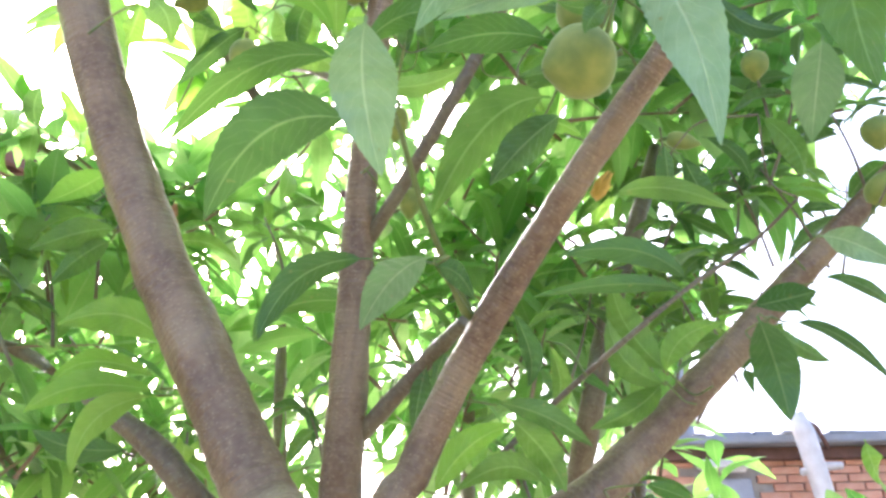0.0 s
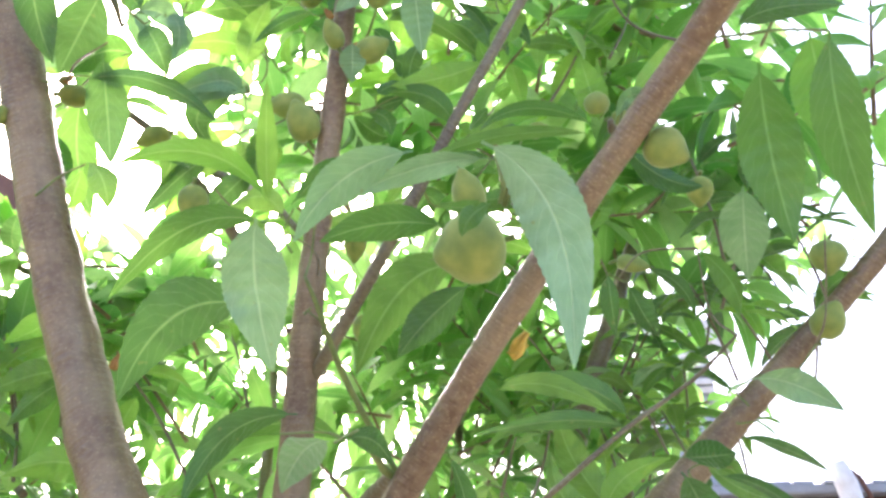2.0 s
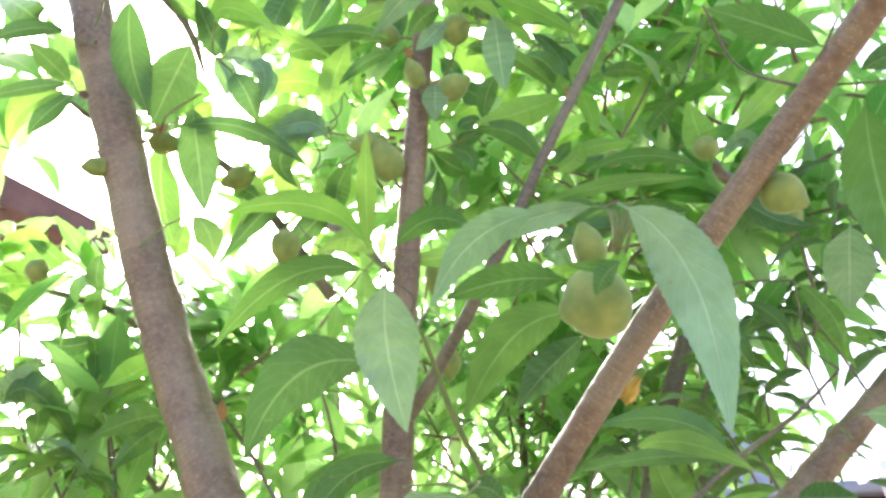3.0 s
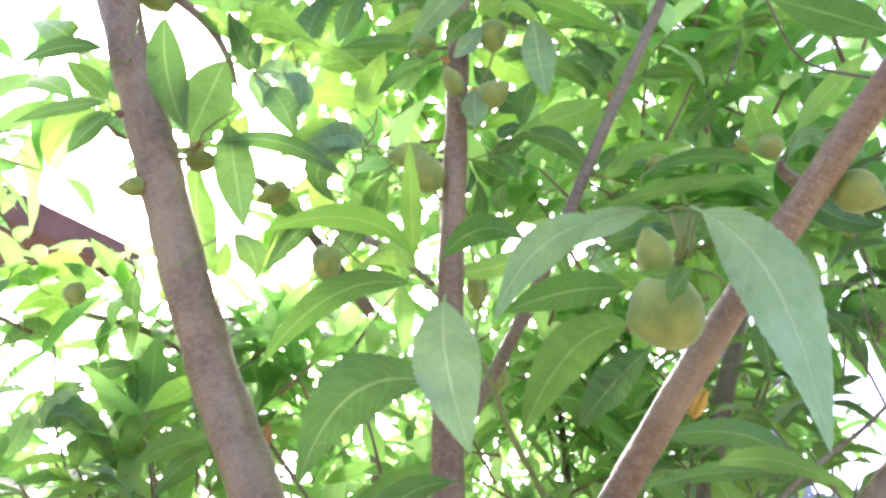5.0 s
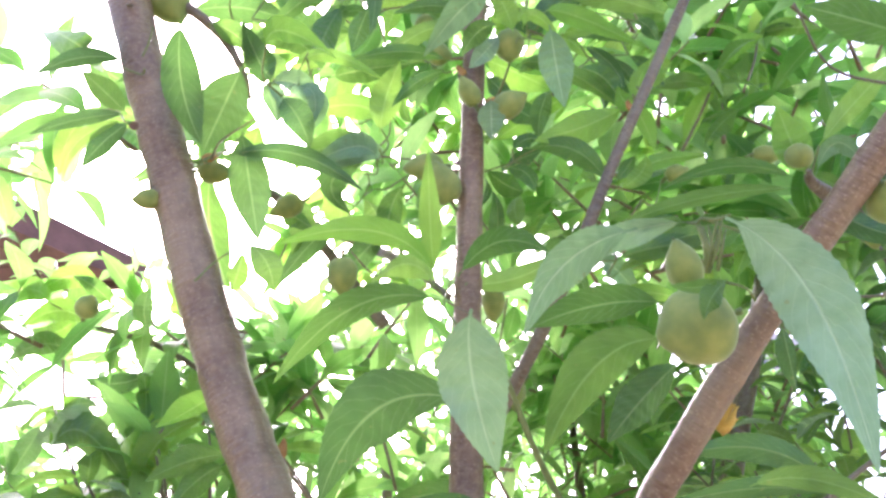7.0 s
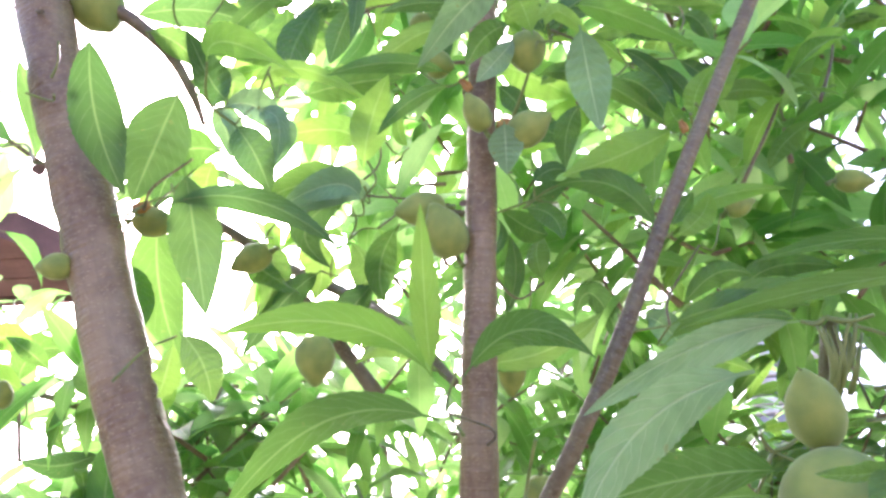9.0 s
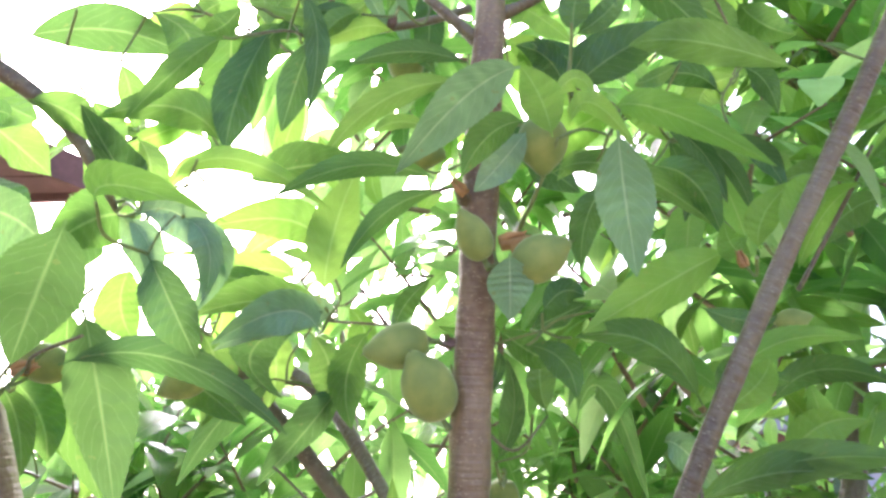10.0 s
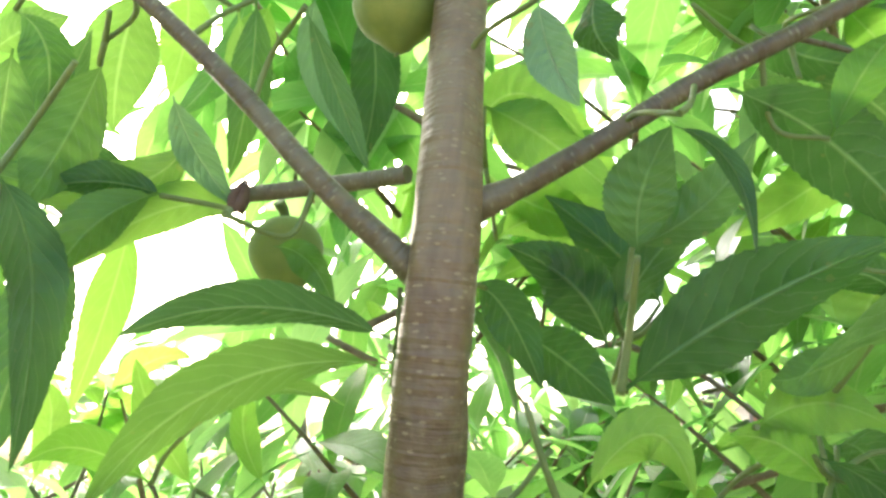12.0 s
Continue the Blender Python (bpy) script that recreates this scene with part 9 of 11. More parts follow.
branch("twig", tree, [((-0.408, 0.636, 2.018), 0.0014), ((-0.380, 0.615, 2.032), 0.0011), ((-0.349, 0.587, 2.021), 0.0010)], 6, 0.04, 8)
branch("petiole", tree, [((-0.349, 0.587, 2.021), 0.0013), ((-0.346, 0.585, 2.014), 0.0011), ((-0.343, 0.583, 2.012), 0.0010)], 3, 0.02, 6)
branch("petiole", tree, [((-0.349, 0.587, 2.021), 0.0013), ((-0.352, 0.589, 2.024), 0.0011), ((-0.354, 0.590, 2.031), 0.0010)], 3, 0.02, 6)
branch("petiole", tree, [((-0.193, 0.736, 1.987), 0.0014), ((-0.179, 0.726, 2.013), 0.0011), ((-0.156, 0.686, 2.020), 0.0010)], 6, 0.04, 8)
branch("petiole", tree, [((-0.219, 0.719, 2.030), 0.0013), ((-0.208, 0.708, 2.048), 0.0010), ((-0.216, 0.681, 2.064), 0.0010)], 6, 0.04, 8)
branch("petiole", tree, [((0.013, 0.581, 2.176), 0.0013), ((0.014, 0.614, 2.171), 0.0010), ((0.018, 0.624, 2.189), 0.0010)], 6, 0.04, 8)
branch("petiole", tree, [((0.018, 0.624, 2.189), 0.0013), ((0.015, 0.627, 2.188), 0.0011), ((0.014, 0.632, 2.191), 0.0010)], 3, 0.02, 6)
branch("petiole", tree, [((0.018, 0.624, 2.189), 0.0013), ((0.026, 0.632, 2.196), 0.0011), ((0.034, 0.640, 2.206), 0.0010)], 3, 0.02, 6)
branch("petiole", tree, [((0.018, 0.624, 2.189), 0.0013), ((0.016, 0.614, 2.177), 0.0011), ((0.015, 0.604, 2.168), 0.0010)], 3, 0.02, 6)
branch("petiole", tree, [((0.018, 0.624, 2.189), 0.0013), ((0.024, 0.621, 2.191), 0.0011), ((0.031, 0.618, 2.198), 0.0010)], 3, 0.02, 6)
branch("petiole", tree, [((0.018, 0.624, 2.189), 0.0013), ((0.015, 0.618, 2.195), 0.0011), ((0.013, 0.614, 2.206), 0.0010)], 3, 0.02, 6)
branch("petiole", tree, [((0.018, 0.624, 2.189), 0.0013), ((0.015, 0.628, 2.180), 0.0011), ((0.013, 0.633, 2.174), 0.0010)], 3, 0.02, 6)
branch("petiole", tree, [((0.016, 0.571, 2.196), 0.0012), ((0.016, 0.592, 2.199), 0.0010), ((0.019, 0.592, 2.216), 0.0010)], 6, 0.04, 8)
branch("twig", tree, [((0.091, 0.624, 2.313), 0.0014), ((0.131, 0.645, 2.310), 0.0011), ((0.150, 0.664, 2.291), 0.0010)], 6, 0.04, 8)
branch("twig", tree, [((0.150, 0.664, 2.291), 0.0014), ((0.166, 0.684, 2.253), 0.0011), ((0.153, 0.683, 2.219), 0.0010)], 6, 0.04, 8)
branch("petiole", tree, [((0.153, 0.683, 2.219), 0.0013), ((0.158, 0.683, 2.221), 0.0011), ((0.162, 0.681, 2.227), 0.0010)], 3, 0.02, 6)
branch("petiole", tree, [((0.153, 0.683, 2.219), 0.0013), ((0.149, 0.684, 2.214), 0.0011), ((0.145, 0.685, 2.212), 0.0010)], 3, 0.02, 6)
branch("petiole", tree, [((0.127, 0.649, 2.300), 0.0012), ((0.126, 0.660, 2.287), 0.0010), ((0.118, 0.654, 2.282), 0.0010)], 6, 0.04, 8)
branch("petiole", tree, [((-0.041, 0.578, 2.273), 0.0014), ((-0.055, 0.623, 2.274), 0.0011), ((-0.036, 0.651, 2.273), 0.0010)], 6, 0.04, 8)
branch("petiole", tree, [((-0.036, 0.651, 2.273), 0.0013), ((-0.039, 0.650, 2.277), 0.0011), ((-0.041, 0.647, 2.286), 0.0010)], 3, 0.02, 6)
branch("petiole", tree, [((-0.036, 0.651, 2.273), 0.0013), ((-0.036, 0.643, 2.282), 0.0011), ((-0.035, 0.637, 2.296), 0.0010)], 3, 0.02, 6)
branch("petiole", tree, [((-0.036, 0.651, 2.273), 0.0013), ((-0.034, 0.660, 2.256), 0.0011), ((-0.033, 0.669, 2.244), 0.0010)], 3, 0.02, 6)
branch("petiole", tree, [((-0.148, 0.544, 2.301), 0.0013), ((-0.145, 0.578, 2.326), 0.0011), ((-0.135, 0.598, 2.328), 0.0010)], 6, 0.04, 8)
branch("petiole", tree, [((-0.041, 0.589, 2.311), 0.0012), ((-0.057, 0.600, 2.321), 0.0010), ((-0.075, 0.599, 2.318), 0.0010)], 6, 0.04, 8)
branch("petiole", tree, [((-0.075, 0.599, 2.318), 0.0013), ((-0.079, 0.602, 2.320), 0.0011), ((-0.084, 0.607, 2.327), 0.0010)], 3, 0.02, 6)
branch("petiole", tree, [((-0.075, 0.599, 2.318), 0.0013), ((-0.071, 0.595, 2.312), 0.0011), ((-0.066, 0.592, 2.310), 0.0010)], 3, 0.02, 6)
branch("petiole", tree, [((0.093, 0.615, 2.310), 0.0013), ((0.075, 0.621, 2.307), 0.0010), ((0.052, 0.614, 2.325), 0.0010)], 6, 0.04, 8)
branch("petiole", tree, [((-0.172, 0.538, 2.324), 0.0013), ((-0.195, 0.557, 2.326), 0.0010), ((-0.211, 0.565, 2.313), 0.0010)], 6, 0.04, 8)
branch("petiole", tree, [((-0.148, 0.544, 2.301), 0.0012), ((-0.158, 0.561, 2.303), 0.0010), ((-0.169, 0.562, 2.294), 0.0010)], 6, 0.04, 8)
branch("petiole", tree, [((-0.169, 0.562, 2.294), 0.0013), ((-0.172, 0.565, 2.289), 0.0011), ((-0.174, 0.568, 2.288), 0.0010)], 3, 0.02, 6)
branch("petiole", tree, [((-0.169, 0.562, 2.294), 0.0013), ((-0.167, 0.559, 2.297), 0.0011), ((-0.164, 0.555, 2.302), 0.0010)], 3, 0.02, 6)
branch("petiole", tree, [((-0.162, 0.601, 2.248), 0.0013), ((-0.171, 0.594, 2.240), 0.0010), ((-0.181, 0.578, 2.220), 0.0010)], 6, 0.04, 8)
branch("petiole", tree, [((-0.181, 0.578, 2.220), 0.0013), ((-0.181, 0.577, 2.214), 0.0011), ((-0.182, 0.575, 2.212), 0.0010)], 3, 0.02, 6)
branch("petiole", tree, [((-0.181, 0.578, 2.220), 0.0013), ((-0.185, 0.584, 2.230), 0.0011), ((-0.189, 0.591, 2.242), 0.0010)], 3, 0.02, 6)
branch("petiole", tree, [((-0.181, 0.578, 2.220), 0.0013), ((-0.177, 0.573, 2.212), 0.0011), ((-0.173, 0.567, 2.208), 0.0010)], 3, 0.02, 6)
branch("petiole", tree, [((-0.605, 0.842, 1.929), 0.0013), ((-0.581, 0.817, 1.932), 0.0011), ((-0.594, 0.782, 1.952), 0.0010)], 6, 0.04, 8)
branch("petiole", tree, [((-0.594, 0.782, 1.952), 0.0013), ((-0.597, 0.779, 1.953), 0.0011), ((-0.601, 0.777, 1.959), 0.0010)], 3, 0.02, 6)
branch("petiole", tree, [((-0.594, 0.782, 1.952), 0.0013), ((-0.590, 0.784, 1.946), 0.0011), ((-0.586, 0.787, 1.944), 0.0010)], 3, 0.02, 6)
branch("petiole", tree, [((-0.662, 0.852, 1.954), 0.0013), ((-0.655, 0.828, 1.948), 0.0011), ((-0.674, 0.777, 1.951), 0.0010)], 6, 0.04, 8)
branch("petiole", tree, [((-0.598, 0.816, 1.937), 0.0012), ((-0.602, 0.816, 1.925), 0.0010), ((-0.625, 0.805, 1.923), 0.0010)], 6, 0.04, 8)
branch("petiole", tree, [((-0.625, 0.805, 1.923), 0.0013), ((-0.629, 0.818, 1.901), 0.0010), ((-0.648, 0.812, 1.885), 0.0010)], 6, 0.04, 8)
branch("petiole", tree, [((-0.557, 0.841, 1.911), 0.0013), ((-0.542, 0.847, 1.929), 0.0010), ((-0.542, 0.827, 1.962), 0.0010)], 6, 0.04, 8)
branch("petiole", tree, [((-0.523, 0.852, 1.895), 0.0012), ((-0.511, 0.863, 1.899), 0.0010), ((-0.505, 0.855, 1.920), 0.0010)], 6, 0.04, 8)
branch("petiole", tree, [((-0.505, 0.855, 1.920), 0.0013), ((-0.505, 0.859, 1.910), 0.0011), ((-0.506, 0.865, 1.906), 0.0010)], 3, 0.02, 6)
branch("petiole", tree, [((-0.505, 0.855, 1.920), 0.0013), ((-0.503, 0.851, 1.924), 0.0011), ((-0.502, 0.846, 1.933), 0.0010)], 3, 0.02, 6)
branch("twig", tree, [((-0.258, 0.630, 2.285), 0.0015), ((-0.299, 0.601, 2.289), 0.0012), ((-0.314, 0.558, 2.254), 0.0010)], 6, 0.04, 8)
branch("petiole", tree, [((-0.294, 0.588, 2.271), 0.0012), ((-0.291, 0.601, 2.284), 0.0010), ((-0.299, 0.595, 2.294), 0.0010)], 6, 0.04, 8)
branch("petiole", tree, [((-0.325, 0.570, 2.091), 0.0013), ((-0.314, 0.586, 2.101), 0.0010), ((-0.286, 0.586, 2.108), 0.0010)], 6, 0.04, 8)
branch("petiole", tree, [((-0.375, 0.495, 1.957), 0.0013), ((-0.379, 0.550, 1.952), 0.0010), ((-0.376, 0.574, 1.983), 0.0010)], 6, 0.04, 8)
branch("petiole", tree, [((-0.376, 0.574, 1.983), 0.0013), ((-0.379, 0.580, 1.984), 0.0011), ((-0.382, 0.585, 1.990), 0.0010)], 3, 0.02, 6)
branch("petiole", tree, [((-0.376, 0.574, 1.983), 0.0013), ((-0.375, 0.570, 1.978), 0.0011), ((-0.373, 0.567, 1.977), 0.0010)], 3, 0.02, 6)
branch("petiole", tree, [((-0.376, 0.574, 1.983), 0.0013), ((-0.395, 0.592, 1.980), 0.0010), ((-0.406, 0.595, 1.967), 0.0010)], 6, 0.04, 8)
branch("petiole", tree, [((-0.324, 0.576, 2.086), 0.0013), ((-0.305, 0.557, 2.082), 0.0011), ((-0.278, 0.531, 2.061), 0.0010)], 6, 0.04, 8)
branch("petiole", tree, [((-0.278, 0.531, 2.061), 0.0013), ((-0.282, 0.524, 2.055), 0.0011), ((-0.287, 0.521, 2.055), 0.0010)], 3, 0.02, 6)
branch("petiole", tree, [((-0.278, 0.531, 2.061), 0.0013), ((-0.278, 0.532, 2.063), 0.0011), ((-0.278, 0.533, 2.070), 0.0010)], 3, 0.02, 6)
branch("petiole", tree, [((-0.278, 0.531, 2.061), 0.0013), ((-0.282, 0.532, 2.058), 0.0011), ((-0.285, 0.528, 2.057), 0.0010)], 3, 0.02, 6)
branch("petiole", tree, [((-0.278, 0.531, 2.061), 0.0013), ((-0.268, 0.534, 2.059), 0.0011), ((-0.259, 0.537, 2.059), 0.0010)], 3, 0.02, 6)
branch("petiole", tree, [((-0.278, 0.531, 2.061), 0.0012), ((-0.263, 0.539, 2.064), 0.0010), ((-0.248, 0.535, 2.056), 0.0010)], 6, 0.04, 8)
branch("petiole", tree, [((-0.329, 0.542, 2.110), 0.0012), ((-0.312, 0.543, 2.121), 0.0010), ((-0.293, 0.538, 2.124), 0.0010)], 6, 0.04, 8)
branch("twig", tree, [((-0.181, 0.578, 2.220), 0.0014), ((-0.189, 0.548, 2.211), 0.0011), ((-0.212, 0.515, 2.184), 0.0010)], 6, 0.04, 8)
branch("petiole", tree, [((-0.212, 0.515, 2.184), 0.0013), ((-0.216, 0.510, 2.178), 0.0011), ((-0.220, 0.504, 2.175), 0.0010)], 3, 0.02, 6)
branch("petiole", tree, [((-0.212, 0.515, 2.184), 0.0013), ((-0.208, 0.520, 2.187), 0.0011), ((-0.203, 0.526, 2.192), 0.0010)], 3, 0.02, 6)
branch("petiole", tree, [((-0.248, 0.535, 2.056), 0.0013), ((-0.249, 0.533, 2.075), 0.0010), ((-0.235, 0.519, 2.090), 0.0010)], 6, 0.04, 8)
branch("petiole", tree, [((-0.286, 0.586, 2.108), 0.0013), ((-0.269, 0.598, 2.119), 0.0010), ((-0.247, 0.574, 2.130), 0.0010)], 6, 0.04, 8)
branch("petiole", tree, [((-0.247, 0.574, 2.130), 0.0013), ((-0.257, 0.579, 2.145), 0.0011), ((-0.269, 0.586, 2.164), 0.0010)], 3, 0.02, 6)
branch("petiole", tree, [((-0.247, 0.574, 2.130), 0.0013), ((-0.242, 0.570, 2.119), 0.0011), ((-0.237, 0.566, 2.112), 0.0010)], 3, 0.02, 6)
branch("petiole", tree, [((-0.247, 0.574, 2.130), 0.0013), ((-0.242, 0.571, 2.119), 0.0011), ((-0.236, 0.566, 2.112), 0.0010)], 3, 0.02, 6)
branch("petiole", tree, [((-0.314, 0.558, 2.254), 0.0013), ((-0.326, 0.564, 2.238), 0.0010), ((-0.330, 0.556, 2.207), 0.0010)], 6, 0.04, 8)
branch("petiole", tree, [((-0.330, 0.556, 2.207), 0.0013), ((-0.296, 0.578, 2.215), 0.0011), ((-0.277, 0.591, 2.203), 0.0010)], 6, 0.04, 8)
branch("petiole", tree, [((-0.343, 0.521, 2.135), 0.0012), ((-0.339, 0.529, 2.147), 0.0010), ((-0.330, 0.528, 2.154), 0.0010)], 6, 0.04, 8)
branch("twig", tree, [((-0.216, 0.681, 2.064), 0.0014), ((-0.177, 0.681, 2.098), 0.0012), ((-0.174, 0.639, 2.136), 0.0010)], 6, 0.04, 8)
branch("petiole", tree, [((-0.182, 0.646, 2.120), 0.0013), ((-0.175, 0.674, 2.118), 0.0010), ((-0.175, 0.681, 2.133), 0.0010)], 6, 0.04, 8)
branch("petiole", tree, [((-0.175, 0.681, 2.133), 0.0012), ((-0.163, 0.702, 2.124), 0.0010), ((-0.150, 0.705, 2.134), 0.0010)], 6, 0.04, 8)
branch("petiole", tree, [((-0.190, 0.651, 2.104), 0.0013), ((-0.218, 0.662, 2.107), 0.0010), ((-0.237, 0.652, 2.135), 0.0010)], 6, 0.04, 8)
branch("twig", tree, [((0.017, 0.615, 2.186), 0.0014), ((0.047, 0.628, 2.175), 0.0011), ((0.087, 0.631, 2.140), 0.0010)], 6, 0.04, 8)
branch("petiole", tree, [((0.087, 0.631, 2.140), 0.0013), ((0.082, 0.624, 2.142), 0.0011), ((0.077, 0.615, 2.147), 0.0010)], 3, 0.02, 6)
branch("petiole", tree, [((0.087, 0.631, 2.140), 0.0013), ((0.097, 0.632, 2.138), 0.0011), ((0.106, 0.632, 2.142), 0.0010)], 3, 0.02, 6)
branch("petiole", tree, [((0.087, 0.631, 2.140), 0.0013), ((0.088, 0.639, 2.146), 0.0011), ((0.089, 0.646, 2.155), 0.0010)], 3, 0.02, 6)
branch("petiole", tree, [((0.087, 0.631, 2.140), 0.0013), ((0.078, 0.624, 2.124), 0.0011), ((0.068, 0.617, 2.111), 0.0010)], 3, 0.02, 6)
branch("petiole", tree, [((0.087, 0.631, 2.140), 0.0013), ((0.092, 0.640, 2.143), 0.0011), ((0.096, 0.649, 2.151), 0.0010)], 3, 0.02, 6)
branch("petiole", tree, [((-0.052, 0.575, 2.122), 0.0012), ((-0.029, 0.582, 2.133), 0.0010), ((-0.008, 0.565, 2.129), 0.0010)], 6, 0.04, 8)
branch("petiole", tree, [((-0.008, 0.565, 2.129), 0.0013), ((-0.006, 0.563, 2.130), 0.0011), ((-0.003, 0.560, 2.135), 0.0010)], 3, 0.02, 6)
branch("petiole", tree, [((-0.008, 0.565, 2.129), 0.0013), ((-0.013, 0.559, 2.143), 0.0011), ((-0.018, 0.555, 2.161), 0.0010)], 3, 0.02, 6)
branch("petiole", tree, [((-0.008, 0.565, 2.129), 0.0013), ((-0.006, 0.572, 2.125), 0.0011), ((-0.004, 0.579, 2.125), 0.0010)], 3, 0.02, 6)
branch("petiole", tree, [((-0.008, 0.565, 2.129), 0.0013), ((-0.014, 0.561, 2.120), 0.0011), ((-0.019, 0.558, 2.115), 0.0010)], 3, 0.02, 6)
branch("petiole", tree, [((-0.008, 0.565, 2.129), 0.0013), ((-0.003, 0.569, 2.118), 0.0011), ((0.001, 0.576, 2.114), 0.0010)], 3, 0.02, 6)
branch("petiole", tree, [((0.059, 0.625, 2.159), 0.0012), ((0.052, 0.621, 2.156), 0.0010), ((0.056, 0.601, 2.156), 0.0010)], 6, 0.04, 8)
branch("petiole", tree, [((0.087, 0.631, 2.140), 0.0013), ((0.107, 0.639, 2.149), 0.0010), ((0.135, 0.640, 2.147), 0.0010)], 6, 0.04, 8)
branch("twig", tree, [((0.085, 0.690, 1.882), 0.0014), ((0.090, 0.695, 1.912), 0.0011), ((0.124, 0.685, 1.956), 0.0010)], 6, 0.04, 8)
branch("petiole", tree, [((0.071, 0.617, 1.935), 0.0012), ((0.080, 0.631, 1.931), 0.0009), ((0.093, 0.626, 1.937), 0.0010)], 6, 0.04, 8)
branch("twig", tree, [((-0.073, 0.628, 1.942), 0.0014), ((-0.046, 0.679, 1.919), 0.0011), ((-0.019, 0.708, 1.948), 0.0010)], 6, 0.04, 8)
branch("petiole", tree, [((-0.174, 0.639, 2.136), 0.0013), ((-0.168, 0.638, 2.148), 0.0010), ((-0.147, 0.626, 2.163), 0.0010)], 6, 0.04, 8)
branch("petiole", tree, [((-0.545, 0.841, 1.907), 0.0012), ((-0.540, 0.832, 1.899), 0.0010), ((-0.533, 0.801, 1.910), 0.0010)], 6, 0.04, 8)
branch("petiole", tree, [((-0.570, 0.841, 1.916), 0.0012), ((-0.569, 0.839, 1.924), 0.0010), ((-0.571, 0.818, 1.923), 0.0010)], 6, 0.04, 8)
branch("petiole", tree, [((-0.523, 0.852, 1.895), 0.0012), ((-0.524, 0.857, 1.877), 0.0010), ((-0.540, 0.843, 1.865), 0.0010)], 6, 0.04, 8)
branch("petiole", tree, [((-0.630, 0.844, 1.939), 0.0011), ((-0.627, 0.847, 1.938), 0.0009), ((-0.634, 0.841, 1.943), 0.0010)], 6, 0.04, 8)
branch("twig", tree, [((-0.475, 0.862, 1.868), 0.0014), ((-0.450, 0.849, 1.839), 0.0011), ((-0.456, 0.822, 1.801), 0.0010)], 6, 0.04, 8)
branch("petiole", tree, [((-0.456, 0.822, 1.801), 0.0013), ((-0.435, 0.819, 1.792), 0.0010), ((-0.429, 0.804, 1.776), 0.0010)], 6, 0.04, 8)
branch("petiole", tree, [((0.186, 0.480, 1.729), 0.0013), ((0.162, 0.464, 1.755), 0.0010), ((0.121, 0.440, 1.762), 0.0010)], 6, 0.04, 8)
branch("petiole", tree, [((0.121, 0.440, 1.762), 0.0013), ((0.131, 0.436, 1.757), 0.0011), ((0.140, 0.431, 1.757), 0.0010)], 3, 0.02, 6)
branch("petiole", tree, [((0.121, 0.440, 1.762), 0.0013), ((0.117, 0.443, 1.760), 0.0011), ((0.111, 0.446, 1.764), 0.0010)], 3, 0.02, 6)
branch("petiole", tree, [((0.121, 0.440, 1.762), 0.0013), ((0.117, 0.443, 1.761), 0.0011), ((0.111, 0.446, 1.764), 0.0010)], 3, 0.02, 6)
branch("petiole", tree, [((-0.041, 0.484, 1.681), 0.0013), ((-0.037, 0.482, 1.701), 0.0010), ((-0.029, 0.453, 1.716), 0.0010)], 6, 0.04, 8)
branch("petiole", tree, [((0.140, 0.519, 1.679), 0.0012), ((0.128, 0.518, 1.701), 0.0010), ((0.096, 0.504, 1.715), 0.0010)], 6, 0.04, 8)
branch("petiole", tree, [((0.096, 0.504, 1.715), 0.0013), ((0.092, 0.498, 1.717), 0.0011), ((0.089, 0.493, 1.722), 0.0010)], 3, 0.02, 6)
branch("petiole", tree, [((0.096, 0.504, 1.715), 0.0013), ((0.089, 0.513, 1.702), 0.0011), ((0.084, 0.521, 1.695), 0.0010)], 3, 0.02, 6)
branch("petiole", tree, [((0.096, 0.504, 1.715), 0.0013), ((0.106, 0.502, 1.718), 0.0011), ((0.117, 0.498, 1.727), 0.0010)], 3, 0.02, 6)
branch("petiole", tree, [((0.125, 0.531, 1.662), 0.0012), ((0.121, 0.543, 1.684), 0.0010), ((0.104, 0.545, 1.695), 0.0010)], 6, 0.04, 8)
branch("petiole", tree, [((0.163, 0.500, 1.704), 0.0013), ((0.152, 0.477, 1.717), 0.0010), ((0.128, 0.448, 1.711), 0.0010)], 6, 0.04, 8)
branch("petiole", tree, [((0.233, 0.486, 1.807), 0.0012), ((0.227, 0.490, 1.819), 0.0010), ((0.236, 0.472, 1.843), 0.0010)], 6, 0.04, 8)
branch("petiole", tree, [((0.276, 0.387, 1.818), 0.0013), ((0.270, 0.364, 1.801), 0.0010), ((0.293, 0.341, 1.781), 0.0010)], 6, 0.04, 8)
branch("petiole", tree, [((0.293, 0.341, 1.781), 0.0013), ((0.315, 0.338, 1.780), 0.0010), ((0.340, 0.329, 1.768), 0.0010)], 6, 0.04, 8)
branch("twig", tree, [((0.276, 0.387, 1.818), 0.0014), ((0.230, 0.396, 1.856), 0.0011), ((0.196, 0.346, 1.876), 0.0010)], 6, 0.04, 8)
branch("petiole", tree, [((-0.105, 0.643, 1.834), 0.0012), ((-0.107, 0.642, 1.834), 0.0010), ((-0.116, 0.624, 1.840), 0.0010)], 6, 0.04, 8)
branch("petiole", tree, [((-0.116, 0.624, 1.840), 0.0013), ((-0.114, 0.626, 1.835), 0.0011), ((-0.112, 0.629, 1.834), 0.0010)], 3, 0.02, 6)
branch("twig", tree, [((-0.087, 0.698, 1.787), 0.0014), ((-0.063, 0.595, 1.768), 0.0012), ((-0.086, 0.537, 1.764), 0.0010)], 6, 0.04, 8)
